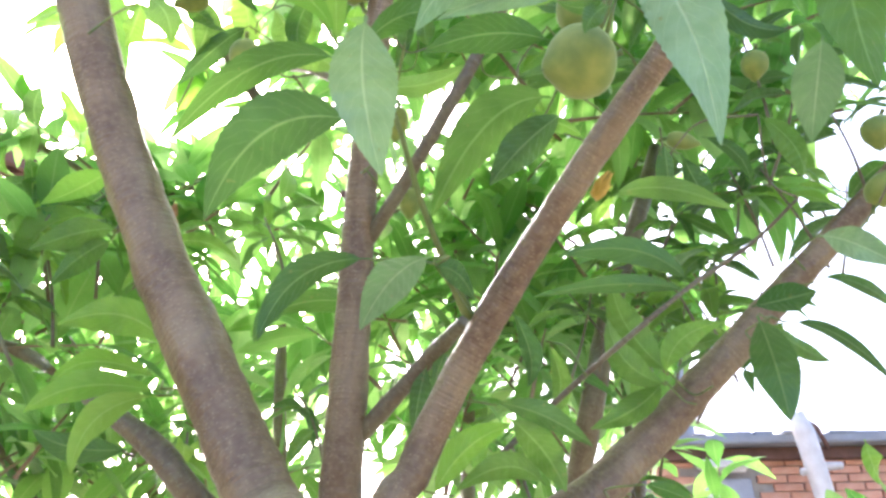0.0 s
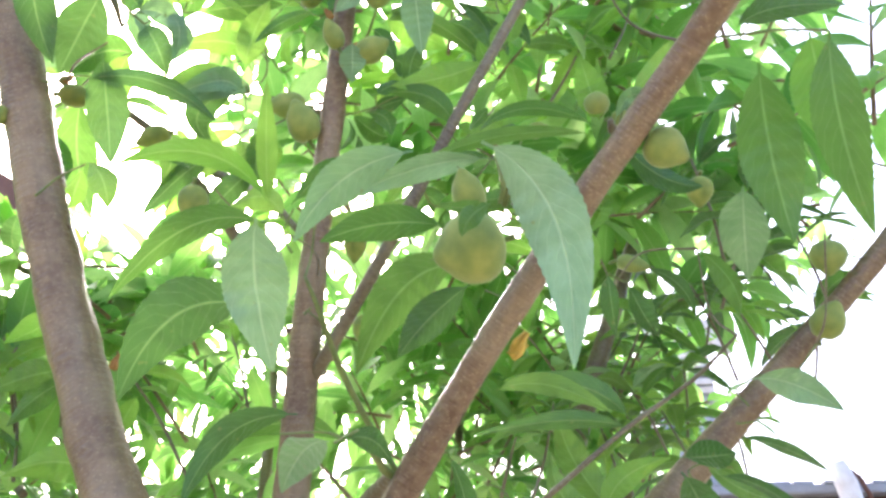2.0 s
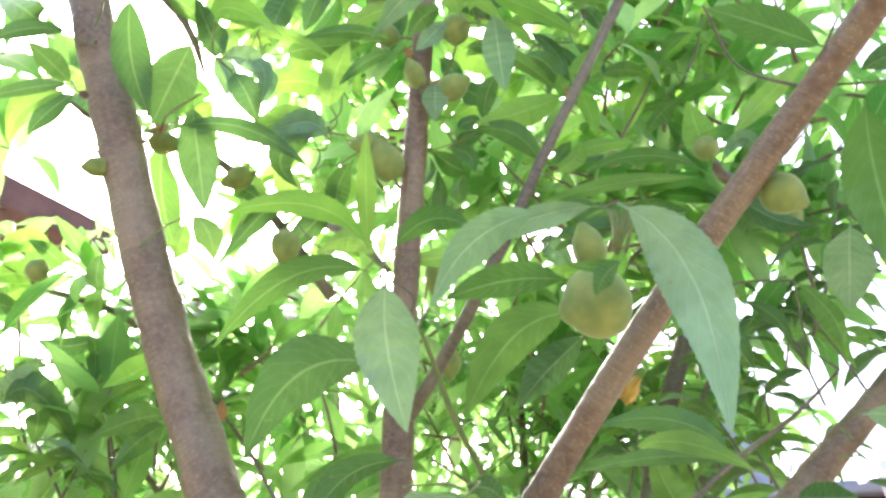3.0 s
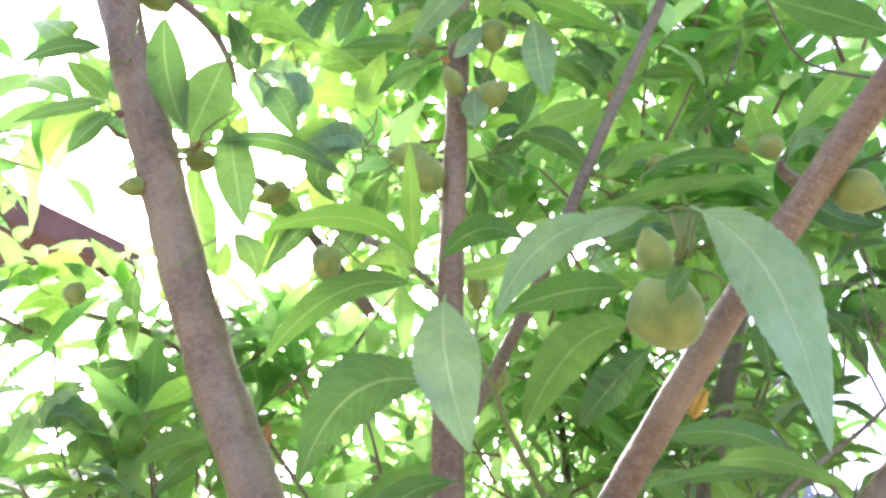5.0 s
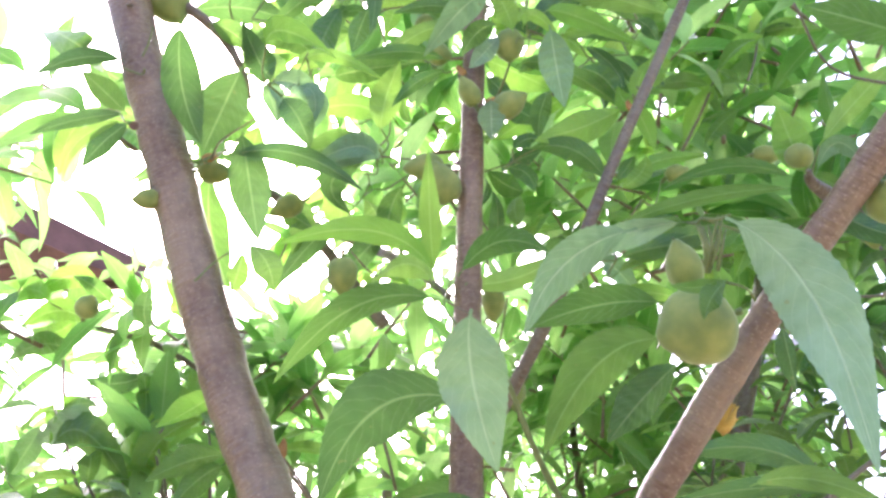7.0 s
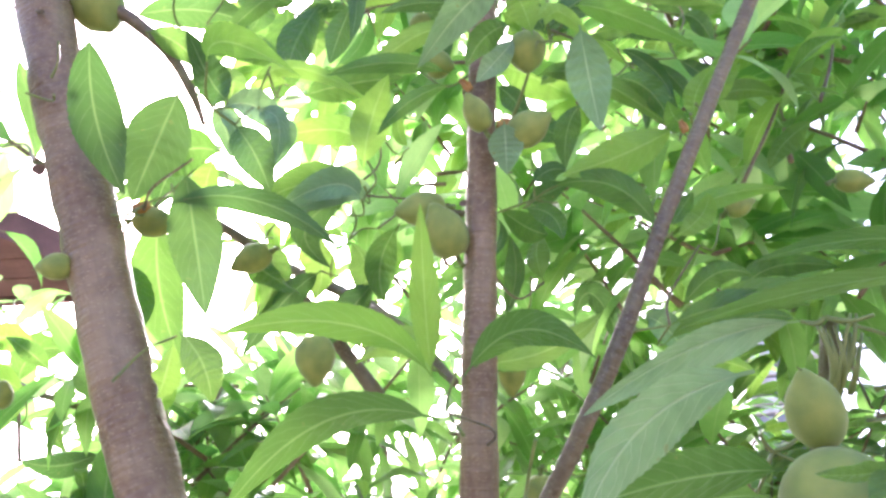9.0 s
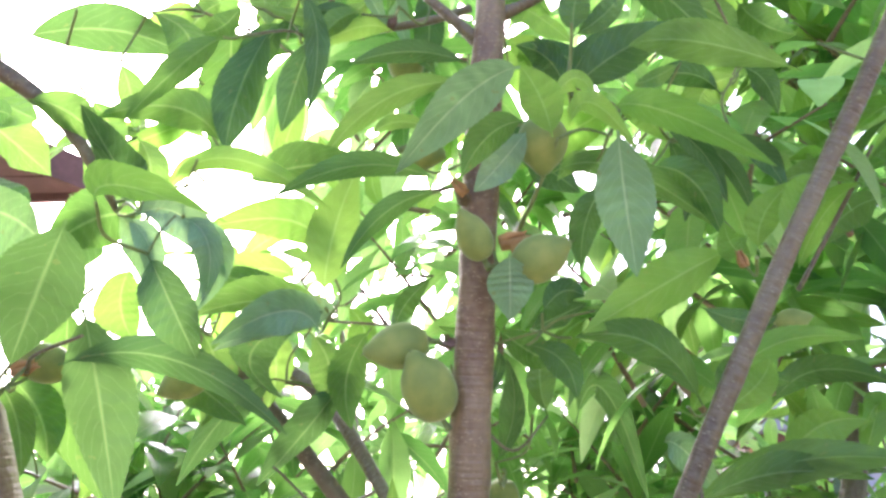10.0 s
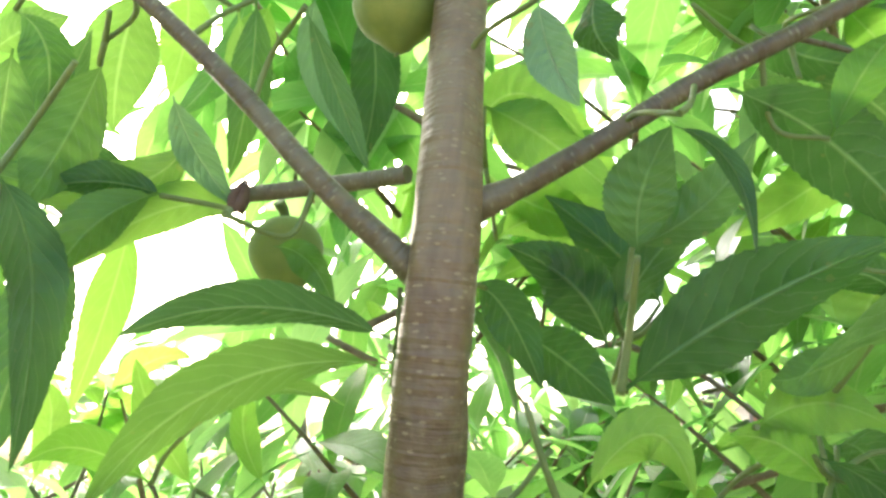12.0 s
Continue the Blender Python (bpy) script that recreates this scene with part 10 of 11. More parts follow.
branch("petiole", tree, [((-0.084, 0.581, 1.763), 0.0013), ((-0.096, 0.585, 1.787), 0.0010), ((-0.086, 0.578, 1.813), 0.0010)], 6, 0.04, 8)
branch("petiole", tree, [((-0.093, 0.712, 1.714), 0.0013), ((-0.070, 0.688, 1.729), 0.0011), ((-0.081, 0.649, 1.733), 0.0010)], 6, 0.04, 8)
branch("petiole", tree, [((-0.081, 0.649, 1.733), 0.0013), ((-0.078, 0.645, 1.731), 0.0011), ((-0.076, 0.641, 1.732), 0.0010)], 3, 0.02, 6)
branch("petiole", tree, [((-0.081, 0.649, 1.733), 0.0013), ((-0.084, 0.653, 1.731), 0.0011), ((-0.087, 0.656, 1.734), 0.0010)], 3, 0.02, 6)
branch("petiole", tree, [((-0.078, 0.635, 1.838), 0.0011), ((-0.089, 0.647, 1.838), 0.0009), ((-0.093, 0.646, 1.845), 0.0010)], 6, 0.04, 8)
branch("petiole", tree, [((-0.367, 0.504, 1.928), 0.0012), ((-0.354, 0.520, 1.928), 0.0009), ((-0.333, 0.513, 1.943), 0.0010)], 6, 0.04, 8)
branch("petiole", tree, [((-0.333, 0.513, 1.943), 0.0013), ((-0.335, 0.525, 1.948), 0.0011), ((-0.334, 0.530, 1.952), 0.0010)], 3, 0.02, 6)
branch("petiole", tree, [((-0.333, 0.513, 1.943), 0.0013), ((-0.340, 0.511, 1.939), 0.0011), ((-0.347, 0.508, 1.939), 0.0010)], 3, 0.02, 6)
branch("petiole", tree, [((-0.333, 0.513, 1.943), 0.0013), ((-0.328, 0.510, 1.939), 0.0011), ((-0.323, 0.507, 1.941), 0.0010)], 3, 0.02, 6)
branch("petiole", tree, [((-0.333, 0.513, 1.943), 0.0013), ((-0.328, 0.539, 1.974), 0.0011), ((-0.317, 0.558, 1.983), 0.0010)], 6, 0.04, 8)
branch("petiole", tree, [((-0.386, 0.483, 2.001), 0.0012), ((-0.400, 0.506, 2.001), 0.0010), ((-0.423, 0.498, 1.995), 0.0010)], 6, 0.04, 8)
branch("petiole", tree, [((-0.388, 0.459, 2.029), 0.0011), ((-0.397, 0.468, 2.032), 0.0009), ((-0.416, 0.460, 2.037), 0.0010)], 6, 0.04, 8)
branch("twig", tree, [((-0.423, 0.498, 1.995), 0.0014), ((-0.451, 0.512, 2.031), 0.0011), ((-0.495, 0.526, 2.046), 0.0010)], 6, 0.04, 8)
branch("petiole", tree, [((-0.348, 0.517, 2.139), 0.0012), ((-0.352, 0.513, 2.138), 0.0009), ((-0.348, 0.494, 2.132), 0.0010)], 6, 0.04, 8)
branch("petiole", tree, [((-0.237, 0.522, 2.083), 0.0013), ((-0.241, 0.557, 2.089), 0.0010), ((-0.223, 0.569, 2.098), 0.0010)], 6, 0.04, 8)
branch("petiole", tree, [((-0.170, 0.611, 2.004), 0.0013), ((-0.162, 0.615, 2.025), 0.0010), ((-0.174, 0.605, 2.052), 0.0010)], 6, 0.04, 8)
branch("petiole", tree, [((-0.171, 0.609, 2.013), 0.0012), ((-0.172, 0.632, 2.011), 0.0010), ((-0.180, 0.633, 2.018), 0.0010)], 6, 0.04, 8)
branch("petiole", tree, [((-0.253, 0.534, 2.057), 0.0013), ((-0.260, 0.530, 2.045), 0.0010), ((-0.259, 0.517, 2.024), 0.0010)], 6, 0.04, 8)
branch("petiole", tree, [((-0.241, 0.644, 1.556), 0.0013), ((-0.240, 0.672, 1.552), 0.0010), ((-0.266, 0.680, 1.558), 0.0010)], 6, 0.04, 8)
branch("petiole", tree, [((-0.205, 0.623, 1.503), 0.0012), ((-0.215, 0.634, 1.502), 0.0010), ((-0.243, 0.624, 1.498), 0.0010)], 6, 0.04, 8)
branch("petiole", tree, [((-0.243, 0.624, 1.498), 0.0013), ((-0.242, 0.623, 1.499), 0.0011), ((-0.247, 0.636, 1.509), 0.0010)], 3, 0.02, 6)
branch("twig", tree, [((-0.291, 0.619, 1.679), 0.0014), ((-0.297, 0.658, 1.686), 0.0011), ((-0.341, 0.682, 1.682), 0.0010)], 6, 0.04, 8)
branch("petiole", tree, [((-0.341, 0.682, 1.682), 0.0013), ((-0.339, 0.679, 1.681), 0.0011), ((-0.337, 0.674, 1.684), 0.0010)], 3, 0.02, 6)
branch("petiole", tree, [((-0.341, 0.682, 1.682), 0.0013), ((-0.344, 0.687, 1.680), 0.0011), ((-0.346, 0.691, 1.680), 0.0010)], 3, 0.02, 6)
branch("twig", tree, [((-0.341, 0.682, 1.682), 0.0015), ((-0.332, 0.688, 1.733), 0.0012), ((-0.362, 0.684, 1.762), 0.0010)], 6, 0.04, 8)
branch("petiole", tree, [((-0.271, 0.653, 1.471), 0.0012), ((-0.268, 0.666, 1.462), 0.0010), ((-0.276, 0.665, 1.458), 0.0010)], 6, 0.04, 8)
branch("petiole", tree, [((-0.009, 0.542, 1.568), 0.0013), ((0.002, 0.522, 1.565), 0.0011), ((-0.009, 0.490, 1.546), 0.0010)], 6, 0.04, 8)
branch("petiole", tree, [((-0.009, 0.521, 1.559), 0.0013), ((-0.027, 0.528, 1.566), 0.0010), ((-0.058, 0.520, 1.563), 0.0010)], 6, 0.04, 8)
branch("petiole", tree, [((0.300, 0.721, 1.569), 0.0012), ((0.299, 0.724, 1.580), 0.0010), ((0.309, 0.687, 1.579), 0.0010)], 6, 0.04, 8)
branch("petiole", tree, [((0.309, 0.687, 1.579), 0.0013), ((0.302, 0.684, 1.577), 0.0011), ((0.296, 0.681, 1.580), 0.0010)], 3, 0.02, 6)
branch("petiole", tree, [((0.309, 0.687, 1.579), 0.0013), ((0.319, 0.685, 1.573), 0.0011), ((0.329, 0.683, 1.571), 0.0010)], 3, 0.02, 6)
branch("petiole", tree, [((0.309, 0.687, 1.579), 0.0013), ((0.308, 0.693, 1.577), 0.0011), ((0.307, 0.697, 1.580), 0.0010)], 3, 0.02, 6)
branch("petiole", tree, [((0.365, 0.709, 1.639), 0.0013), ((0.351, 0.694, 1.650), 0.0010), ((0.364, 0.666, 1.655), 0.0010)], 6, 0.04, 8)
branch("petiole", tree, [((0.351, 0.712, 1.623), 0.0011), ((0.352, 0.710, 1.621), 0.0009), ((0.365, 0.698, 1.619), 0.0010)], 6, 0.04, 8)
branch("twig", tree, [((0.350, 0.657, 1.693), 0.0014), ((0.336, 0.677, 1.729), 0.0011), ((0.324, 0.641, 1.785), 0.0010)], 6, 0.04, 8)
branch("twig", tree, [((0.324, 0.641, 1.785), 0.0014), ((0.276, 0.671, 1.800), 0.0012), ((0.251, 0.700, 1.785), 0.0010)], 6, 0.04, 8)
branch("petiole", tree, [((0.251, 0.700, 1.785), 0.0013), ((0.245, 0.695, 1.784), 0.0011), ((0.239, 0.691, 1.787), 0.0010)], 3, 0.02, 6)
branch("petiole", tree, [((0.251, 0.700, 1.785), 0.0013), ((0.256, 0.705, 1.784), 0.0011), ((0.262, 0.708, 1.785), 0.0010)], 3, 0.02, 6)
branch("petiole", tree, [((0.247, 0.758, 1.515), 0.0012), ((0.234, 0.754, 1.518), 0.0009), ((0.216, 0.746, 1.536), 0.0010)], 6, 0.04, 8)
branch("petiole", tree, [((0.216, 0.746, 1.536), 0.0013), ((0.215, 0.744, 1.531), 0.0011), ((0.211, 0.741, 1.533), 0.0010)], 3, 0.02, 6)
branch("petiole", tree, [((0.263, 0.747, 1.530), 0.0012), ((0.250, 0.771, 1.529), 0.0010), ((0.227, 0.761, 1.548), 0.0010)], 6, 0.04, 8)
branch("petiole", tree, [((0.249, 0.691, 1.620), 0.0012), ((0.255, 0.710, 1.619), 0.0010), ((0.247, 0.715, 1.624), 0.0010)], 6, 0.04, 8)
branch("petiole", tree, [((0.001, 0.648, 1.489), 0.0012), ((0.017, 0.662, 1.494), 0.0010), ((0.041, 0.666, 1.491), 0.0010)], 6, 0.04, 8)
branch("petiole", tree, [((-0.032, 0.651, 1.433), 0.0012), ((-0.024, 0.650, 1.417), 0.0010), ((0.002, 0.630, 1.408), 0.0010)], 6, 0.04, 8)
branch("petiole", tree, [((-0.050, 0.654, 1.404), 0.0012), ((-0.041, 0.675, 1.401), 0.0010), ((-0.017, 0.691, 1.417), 0.0010)], 6, 0.04, 8)
branch("petiole", tree, [((0.003, 0.658, 1.555), 0.0013), ((0.030, 0.681, 1.588), 0.0011), ((0.061, 0.689, 1.593), 0.0010)], 6, 0.04, 8)
branch("petiole", tree, [((0.130, 0.705, 1.529), 0.0013), ((0.115, 0.706, 1.558), 0.0011), ((0.096, 0.717, 1.570), 0.0010)], 6, 0.04, 8)
branch("petiole", tree, [((0.143, 0.732, 1.423), 0.0013), ((0.139, 0.711, 1.426), 0.0010), ((0.168, 0.693, 1.426), 0.0010)], 6, 0.04, 8)
branch("petiole", tree, [((-0.096, 0.734, 1.631), 0.0012), ((-0.116, 0.726, 1.641), 0.0010), ((-0.148, 0.713, 1.639), 0.0010)], 6, 0.04, 8)
branch("petiole", tree, [((-0.325, 0.525, 1.804), 0.0012), ((-0.302, 0.520, 1.823), 0.0010), ((-0.270, 0.505, 1.824), 0.0010)], 6, 0.04, 8)
branch("petiole", tree, [((0.000, 0.547, 2.100), 0.0013), ((0.018, 0.568, 2.118), 0.0010), ((0.036, 0.577, 2.117), 0.0010)], 6, 0.04, 8)
branch("petiole", tree, [((0.036, 0.577, 2.117), 0.0013), ((0.037, 0.572, 2.114), 0.0011), ((0.037, 0.568, 2.114), 0.0010)], 3, 0.02, 6)
branch("petiole", tree, [((0.036, 0.577, 2.117), 0.0013), ((0.041, 0.575, 2.124), 0.0011), ((0.045, 0.573, 2.135), 0.0010)], 3, 0.02, 6)
branch("petiole", tree, [((0.036, 0.577, 2.117), 0.0013), ((0.032, 0.587, 2.111), 0.0011), ((0.028, 0.595, 2.107), 0.0010)], 3, 0.02, 6)
branch("petiole", tree, [((0.193, 0.525, 2.124), 0.0013), ((0.197, 0.547, 2.140), 0.0011), ((0.176, 0.557, 2.163), 0.0010)], 6, 0.04, 8)
branch("petiole", tree, [((-0.047, 0.568, 2.172), 0.0012), ((-0.050, 0.589, 2.177), 0.0010), ((-0.063, 0.591, 2.182), 0.0010)], 6, 0.04, 8)
branch("petiole", tree, [((-0.063, 0.591, 2.182), 0.0013), ((-0.062, 0.588, 2.173), 0.0011), ((-0.060, 0.586, 2.169), 0.0010)], 3, 0.02, 6)
branch("petiole", tree, [((-0.063, 0.591, 2.182), 0.0013), ((-0.062, 0.588, 2.190), 0.0011), ((-0.061, 0.586, 2.203), 0.0010)], 3, 0.02, 6)
branch("petiole", tree, [((-0.063, 0.591, 2.182), 0.0013), ((-0.065, 0.595, 2.182), 0.0011), ((-0.067, 0.599, 2.185), 0.0010)], 3, 0.02, 6)
branch("petiole", tree, [((-0.063, 0.591, 2.182), 0.0013), ((-0.064, 0.592, 2.174), 0.0011), ((-0.065, 0.594, 2.170), 0.0010)], 3, 0.02, 6)
branch("petiole", tree, [((-0.187, 0.565, 2.213), 0.0013), ((-0.197, 0.570, 2.236), 0.0010), ((-0.218, 0.561, 2.246), 0.0010)], 6, 0.04, 8)
branch("petiole", tree, [((-0.218, 0.561, 2.246), 0.0013), ((-0.211, 0.564, 2.241), 0.0011), ((-0.203, 0.566, 2.240), 0.0010)], 3, 0.02, 6)
branch("petiole", tree, [((-0.218, 0.561, 2.246), 0.0013), ((-0.226, 0.558, 2.247), 0.0011), ((-0.234, 0.558, 2.252), 0.0010)], 3, 0.02, 6)
branch("petiole", tree, [((-0.179, 0.604, 2.257), 0.0012), ((-0.187, 0.621, 2.253), 0.0010), ((-0.187, 0.622, 2.248), 0.0010)], 6, 0.04, 8)
branch("petiole", tree, [((-0.187, 0.622, 2.248), 0.0013), ((-0.187, 0.617, 2.245), 0.0011), ((-0.186, 0.611, 2.247), 0.0010)], 3, 0.02, 6)
branch("petiole", tree, [((-0.187, 0.622, 2.248), 0.0013), ((-0.188, 0.627, 2.246), 0.0011), ((-0.188, 0.633, 2.248), 0.0010)], 3, 0.02, 6)
branch("petiole", tree, [((-0.330, 0.528, 2.154), 0.0014), ((-0.333, 0.503, 2.170), 0.0011), ((-0.310, 0.474, 2.185), 0.0010)], 6, 0.04, 8)
branch("petiole", tree, [((-0.059, 0.606, 2.029), 0.0011), ((-0.054, 0.607, 2.035), 0.0009), ((-0.046, 0.594, 2.033), 0.0010)], 6, 0.04, 8)
branch("petiole", tree, [((-0.046, 0.594, 2.033), 0.0013), ((-0.047, 0.594, 2.036), 0.0011), ((-0.048, 0.593, 2.042), 0.0010)], 3, 0.02, 6)
branch("petiole", tree, [((-0.046, 0.594, 2.033), 0.0013), ((-0.048, 0.589, 2.029), 0.0011), ((-0.050, 0.585, 2.028), 0.0010)], 3, 0.02, 6)
branch("petiole", tree, [((-0.046, 0.594, 2.033), 0.0013), ((-0.043, 0.600, 2.028), 0.0011), ((-0.040, 0.605, 2.028), 0.0010)], 3, 0.02, 6)
branch("petiole", tree, [((0.118, 0.575, 2.019), 0.0013), ((0.126, 0.613, 2.020), 0.0010), ((0.119, 0.624, 2.041), 0.0010)], 6, 0.04, 8)
branch("petiole", tree, [((0.119, 0.624, 2.041), 0.0013), ((0.119, 0.632, 2.041), 0.0011), ((0.119, 0.639, 2.044), 0.0010)], 3, 0.02, 6)
branch("petiole", tree, [((0.119, 0.624, 2.041), 0.0013), ((0.119, 0.617, 2.038), 0.0011), ((0.119, 0.609, 2.038), 0.0010)], 3, 0.02, 6)
branch("petiole", tree, [((0.119, 0.604, 2.032), 0.0012), ((0.120, 0.608, 2.044), 0.0010), ((0.109, 0.601, 2.056), 0.0010)], 6, 0.04, 8)
branch("petiole", tree, [((0.073, 0.628, 2.149), 0.0013), ((0.058, 0.646, 2.139), 0.0010), ((0.038, 0.652, 2.117), 0.0010)], 6, 0.04, 8)
branch("petiole", tree, [((-0.180, 0.633, 2.018), 0.0012), ((-0.185, 0.655, 2.015), 0.0010), ((-0.202, 0.657, 2.018), 0.0010)], 6, 0.04, 8)
branch("twig", tree, [((-0.332, 0.526, 1.954), 0.0014), ((-0.314, 0.506, 1.959), 0.0011), ((-0.270, 0.483, 1.962), 0.0010)], 6, 0.04, 8)
branch("petiole", tree, [((-0.349, 0.587, 2.021), 0.0013), ((-0.328, 0.583, 2.038), 0.0010), ((-0.303, 0.573, 2.040), 0.0010)], 6, 0.04, 8)
branch("petiole", tree, [((0.135, 0.640, 2.147), 0.0013), ((0.132, 0.637, 2.176), 0.0011), ((0.152, 0.640, 2.206), 0.0010)], 6, 0.04, 8)
branch("twig", tree, [((-0.197, 0.753, 2.064), 0.0014), ((-0.161, 0.756, 2.089), 0.0011), ((-0.115, 0.757, 2.089), 0.0010)], 6, 0.04, 8)
branch("petiole", tree, [((-0.062, 0.645, 1.943), 0.0012), ((-0.067, 0.660, 1.940), 0.0009), ((-0.069, 0.659, 1.946), 0.0010)], 6, 0.04, 8)
branch("petiole", tree, [((0.152, 0.640, 2.206), 0.0013), ((0.134, 0.638, 2.212), 0.0010), ((0.101, 0.625, 2.215), 0.0010)], 6, 0.04, 8)
branch("petiole", tree, [((0.016, 0.577, 2.254), 0.0012), ((0.021, 0.568, 2.255), 0.0010), ((0.030, 0.547, 2.244), 0.0010)], 6, 0.04, 8)
branch("petiole", tree, [((0.030, 0.547, 2.244), 0.0013), ((0.034, 0.549, 2.248), 0.0011), ((0.036, 0.551, 2.255), 0.0010)], 3, 0.02, 6)
branch("petiole", tree, [((-0.084, 0.560, 2.234), 0.0012), ((-0.093, 0.560, 2.215), 0.0010), ((-0.106, 0.540, 2.216), 0.0010)], 6, 0.04, 8)
branch("petiole", tree, [((-0.106, 0.540, 2.216), 0.0013), ((-0.116, 0.561, 2.226), 0.0010), ((-0.140, 0.562, 2.232), 0.0010)], 6, 0.04, 8)
branch("petiole", tree, [((-0.194, 0.553, 2.207), 0.0012), ((-0.190, 0.550, 2.223), 0.0010), ((-0.176, 0.529, 2.229), 0.0010)], 6, 0.04, 8)
branch("petiole", tree, [((-0.176, 0.529, 2.229), 0.0013), ((-0.171, 0.534, 2.246), 0.0010), ((-0.152, 0.525, 2.263), 0.0010)], 6, 0.04, 8)
branch("petiole", tree, [((-0.130, 0.549, 2.283), 0.0012), ((-0.123, 0.559, 2.299), 0.0010), ((-0.113, 0.565, 2.309), 0.0010)], 6, 0.04, 8)
branch("petiole", tree, [((-0.107, 0.555, 2.259), 0.0012), ((-0.100, 0.552, 2.277), 0.0010), ((-0.083, 0.535, 2.283), 0.0010)], 6, 0.04, 8)
branch("petiole", tree, [((-0.042, 0.576, 2.266), 0.0013), ((-0.031, 0.561, 2.282), 0.0010), ((-0.010, 0.538, 2.281), 0.0010)], 6, 0.04, 8)
branch("petiole", tree, [((0.065, 0.578, 2.282), 0.0012), ((0.070, 0.591, 2.258), 0.0010), ((0.086, 0.586, 2.250), 0.0010)], 6, 0.04, 8)
branch("petiole", tree, [((0.057, 0.606, 2.156), 0.0013), ((0.078, 0.614, 2.161), 0.0010), ((0.096, 0.596, 2.185), 0.0010)], 6, 0.04, 8)
branch("petiole", tree, [((-0.046, 0.565, 2.198), 0.0012), ((-0.044, 0.594, 2.208), 0.0010), ((-0.033, 0.608, 2.207), 0.0010)], 6, 0.04, 8)
branch("petiole", tree, [((-0.041, 0.589, 2.311), 0.0013), ((-0.014, 0.597, 2.325), 0.0010), ((0.013, 0.594, 2.321), 0.0010)], 6, 0.04, 8)
branch("petiole", tree, [((-0.390, 0.453, 2.042), 0.0012), ((-0.380, 0.444, 2.050), 0.0010), ((-0.361, 0.419, 2.041), 0.0010)], 6, 0.04, 8)
branch("twig", tree, [((-0.411, 0.443, 2.114), 0.0015), ((-0.521, 0.488, 2.194), 0.0012), ((-0.585, 0.511, 2.184), 0.0010)], 6, 0.04, 8)
branch("petiole", tree, [((-0.259, 0.517, 2.024), 0.0013), ((-0.268, 0.485, 2.023), 0.0011), ((-0.251, 0.446, 2.025), 0.0010)], 6, 0.04, 8)
branch("petiole", tree, [((-0.018, 0.639, 1.997), 0.0013), ((-0.005, 0.638, 2.005), 0.0010), ((0.019, 0.627, 2.006), 0.0010)], 6, 0.04, 8)
branch("petiole", tree, [((0.123, 0.571, 2.026), 0.0012), ((0.131, 0.582, 2.022), 0.0009), ((0.138, 0.580, 2.026), 0.0010)], 6, 0.04, 8)
branch("petiole", tree, [((-0.071, 0.630, 1.995), 0.0012), ((-0.069, 0.653, 2.005), 0.0010), ((-0.054, 0.663, 2.010), 0.0010)], 6, 0.04, 8)
branch("petiole", tree, [((-0.030, 0.693, 1.947), 0.0013), ((-0.037, 0.713, 1.923), 0.0010), ((-0.061, 0.713, 1.915), 0.0010)], 6, 0.04, 8)
branch("petiole", tree, [((-0.053, 0.578, 2.113), 0.0013), ((-0.088, 0.592, 2.106), 0.0010), ((-0.116, 0.584, 2.127), 0.0010)], 6, 0.04, 8)
branch("petiole", tree, [((-0.050, 0.572, 2.138), 0.0012), ((-0.029, 0.593, 2.131), 0.0010), ((-0.011, 0.597, 2.149), 0.0010)], 6, 0.04, 8)
branch("petiole", tree, [((-0.087, 0.635, 1.989), 0.0011), ((-0.088, 0.646, 1.990), 0.0009), ((-0.089, 0.640, 1.996), 0.0010)], 6, 0.04, 8)
branch("twig", tree, [((-0.146, 0.689, 1.895), 0.0014), ((-0.185, 0.676, 1.882), 0.0011), ((-0.216, 0.649, 1.909), 0.0010)], 6, 0.04, 8)
branch("petiole", tree, [((0.364, 0.666, 1.655), 0.0013), ((0.395, 0.666, 1.652), 0.0011), ((0.416, 0.638, 1.674), 0.0010)], 6, 0.04, 8)
branch("twig", tree, [((0.416, 0.638, 1.674), 0.0014), ((0.424, 0.620, 1.698), 0.0011), ((0.424, 0.579, 1.759), 0.0010)], 6, 0.04, 8)
branch("petiole", tree, [((-0.025, 0.753, 1.778), 0.0013), ((-0.036, 0.778, 1.773), 0.0011), ((-0.043, 0.759, 1.787), 0.0010)], 6, 0.04, 8)
branch("petiole", tree, [((-0.061, 0.713, 1.915), 0.0013), ((-0.059, 0.750, 1.899), 0.0011), ((-0.057, 0.767, 1.914), 0.0010)], 6, 0.04, 8)
branch("twig", tree, [((0.251, 0.700, 1.785), 0.0014), ((0.251, 0.731, 1.788), 0.0011), ((0.229, 0.665, 1.789), 0.0010)], 6, 0.04, 8)
branch("petiole", tree, [((-0.041, 0.589, 2.311), 0.0012), ((-0.052, 0.587, 2.311), 0.0010), ((-0.063, 0.579, 2.331), 0.0010)], 6, 0.04, 8)
branch("petiole", tree, [((0.124, 0.685, 1.956), 0.0014), ((0.145, 0.721, 1.973), 0.0011), ((0.161, 0.728, 2.015), 0.0010)], 6, 0.04, 8)
branch("petiole", tree, [((-0.419, 0.480, 2.182), 0.0011), ((-0.418, 0.490, 2.187), 0.0009), ((-0.415, 0.483, 2.196), 0.0010)], 6, 0.04, 8)
branch("petiole", tree, [((-0.305, 0.655, 1.983), 0.0012), ((-0.285, 0.661, 1.975), 0.0010), ((-0.268, 0.650, 1.987), 0.0010)], 6, 0.04, 8)

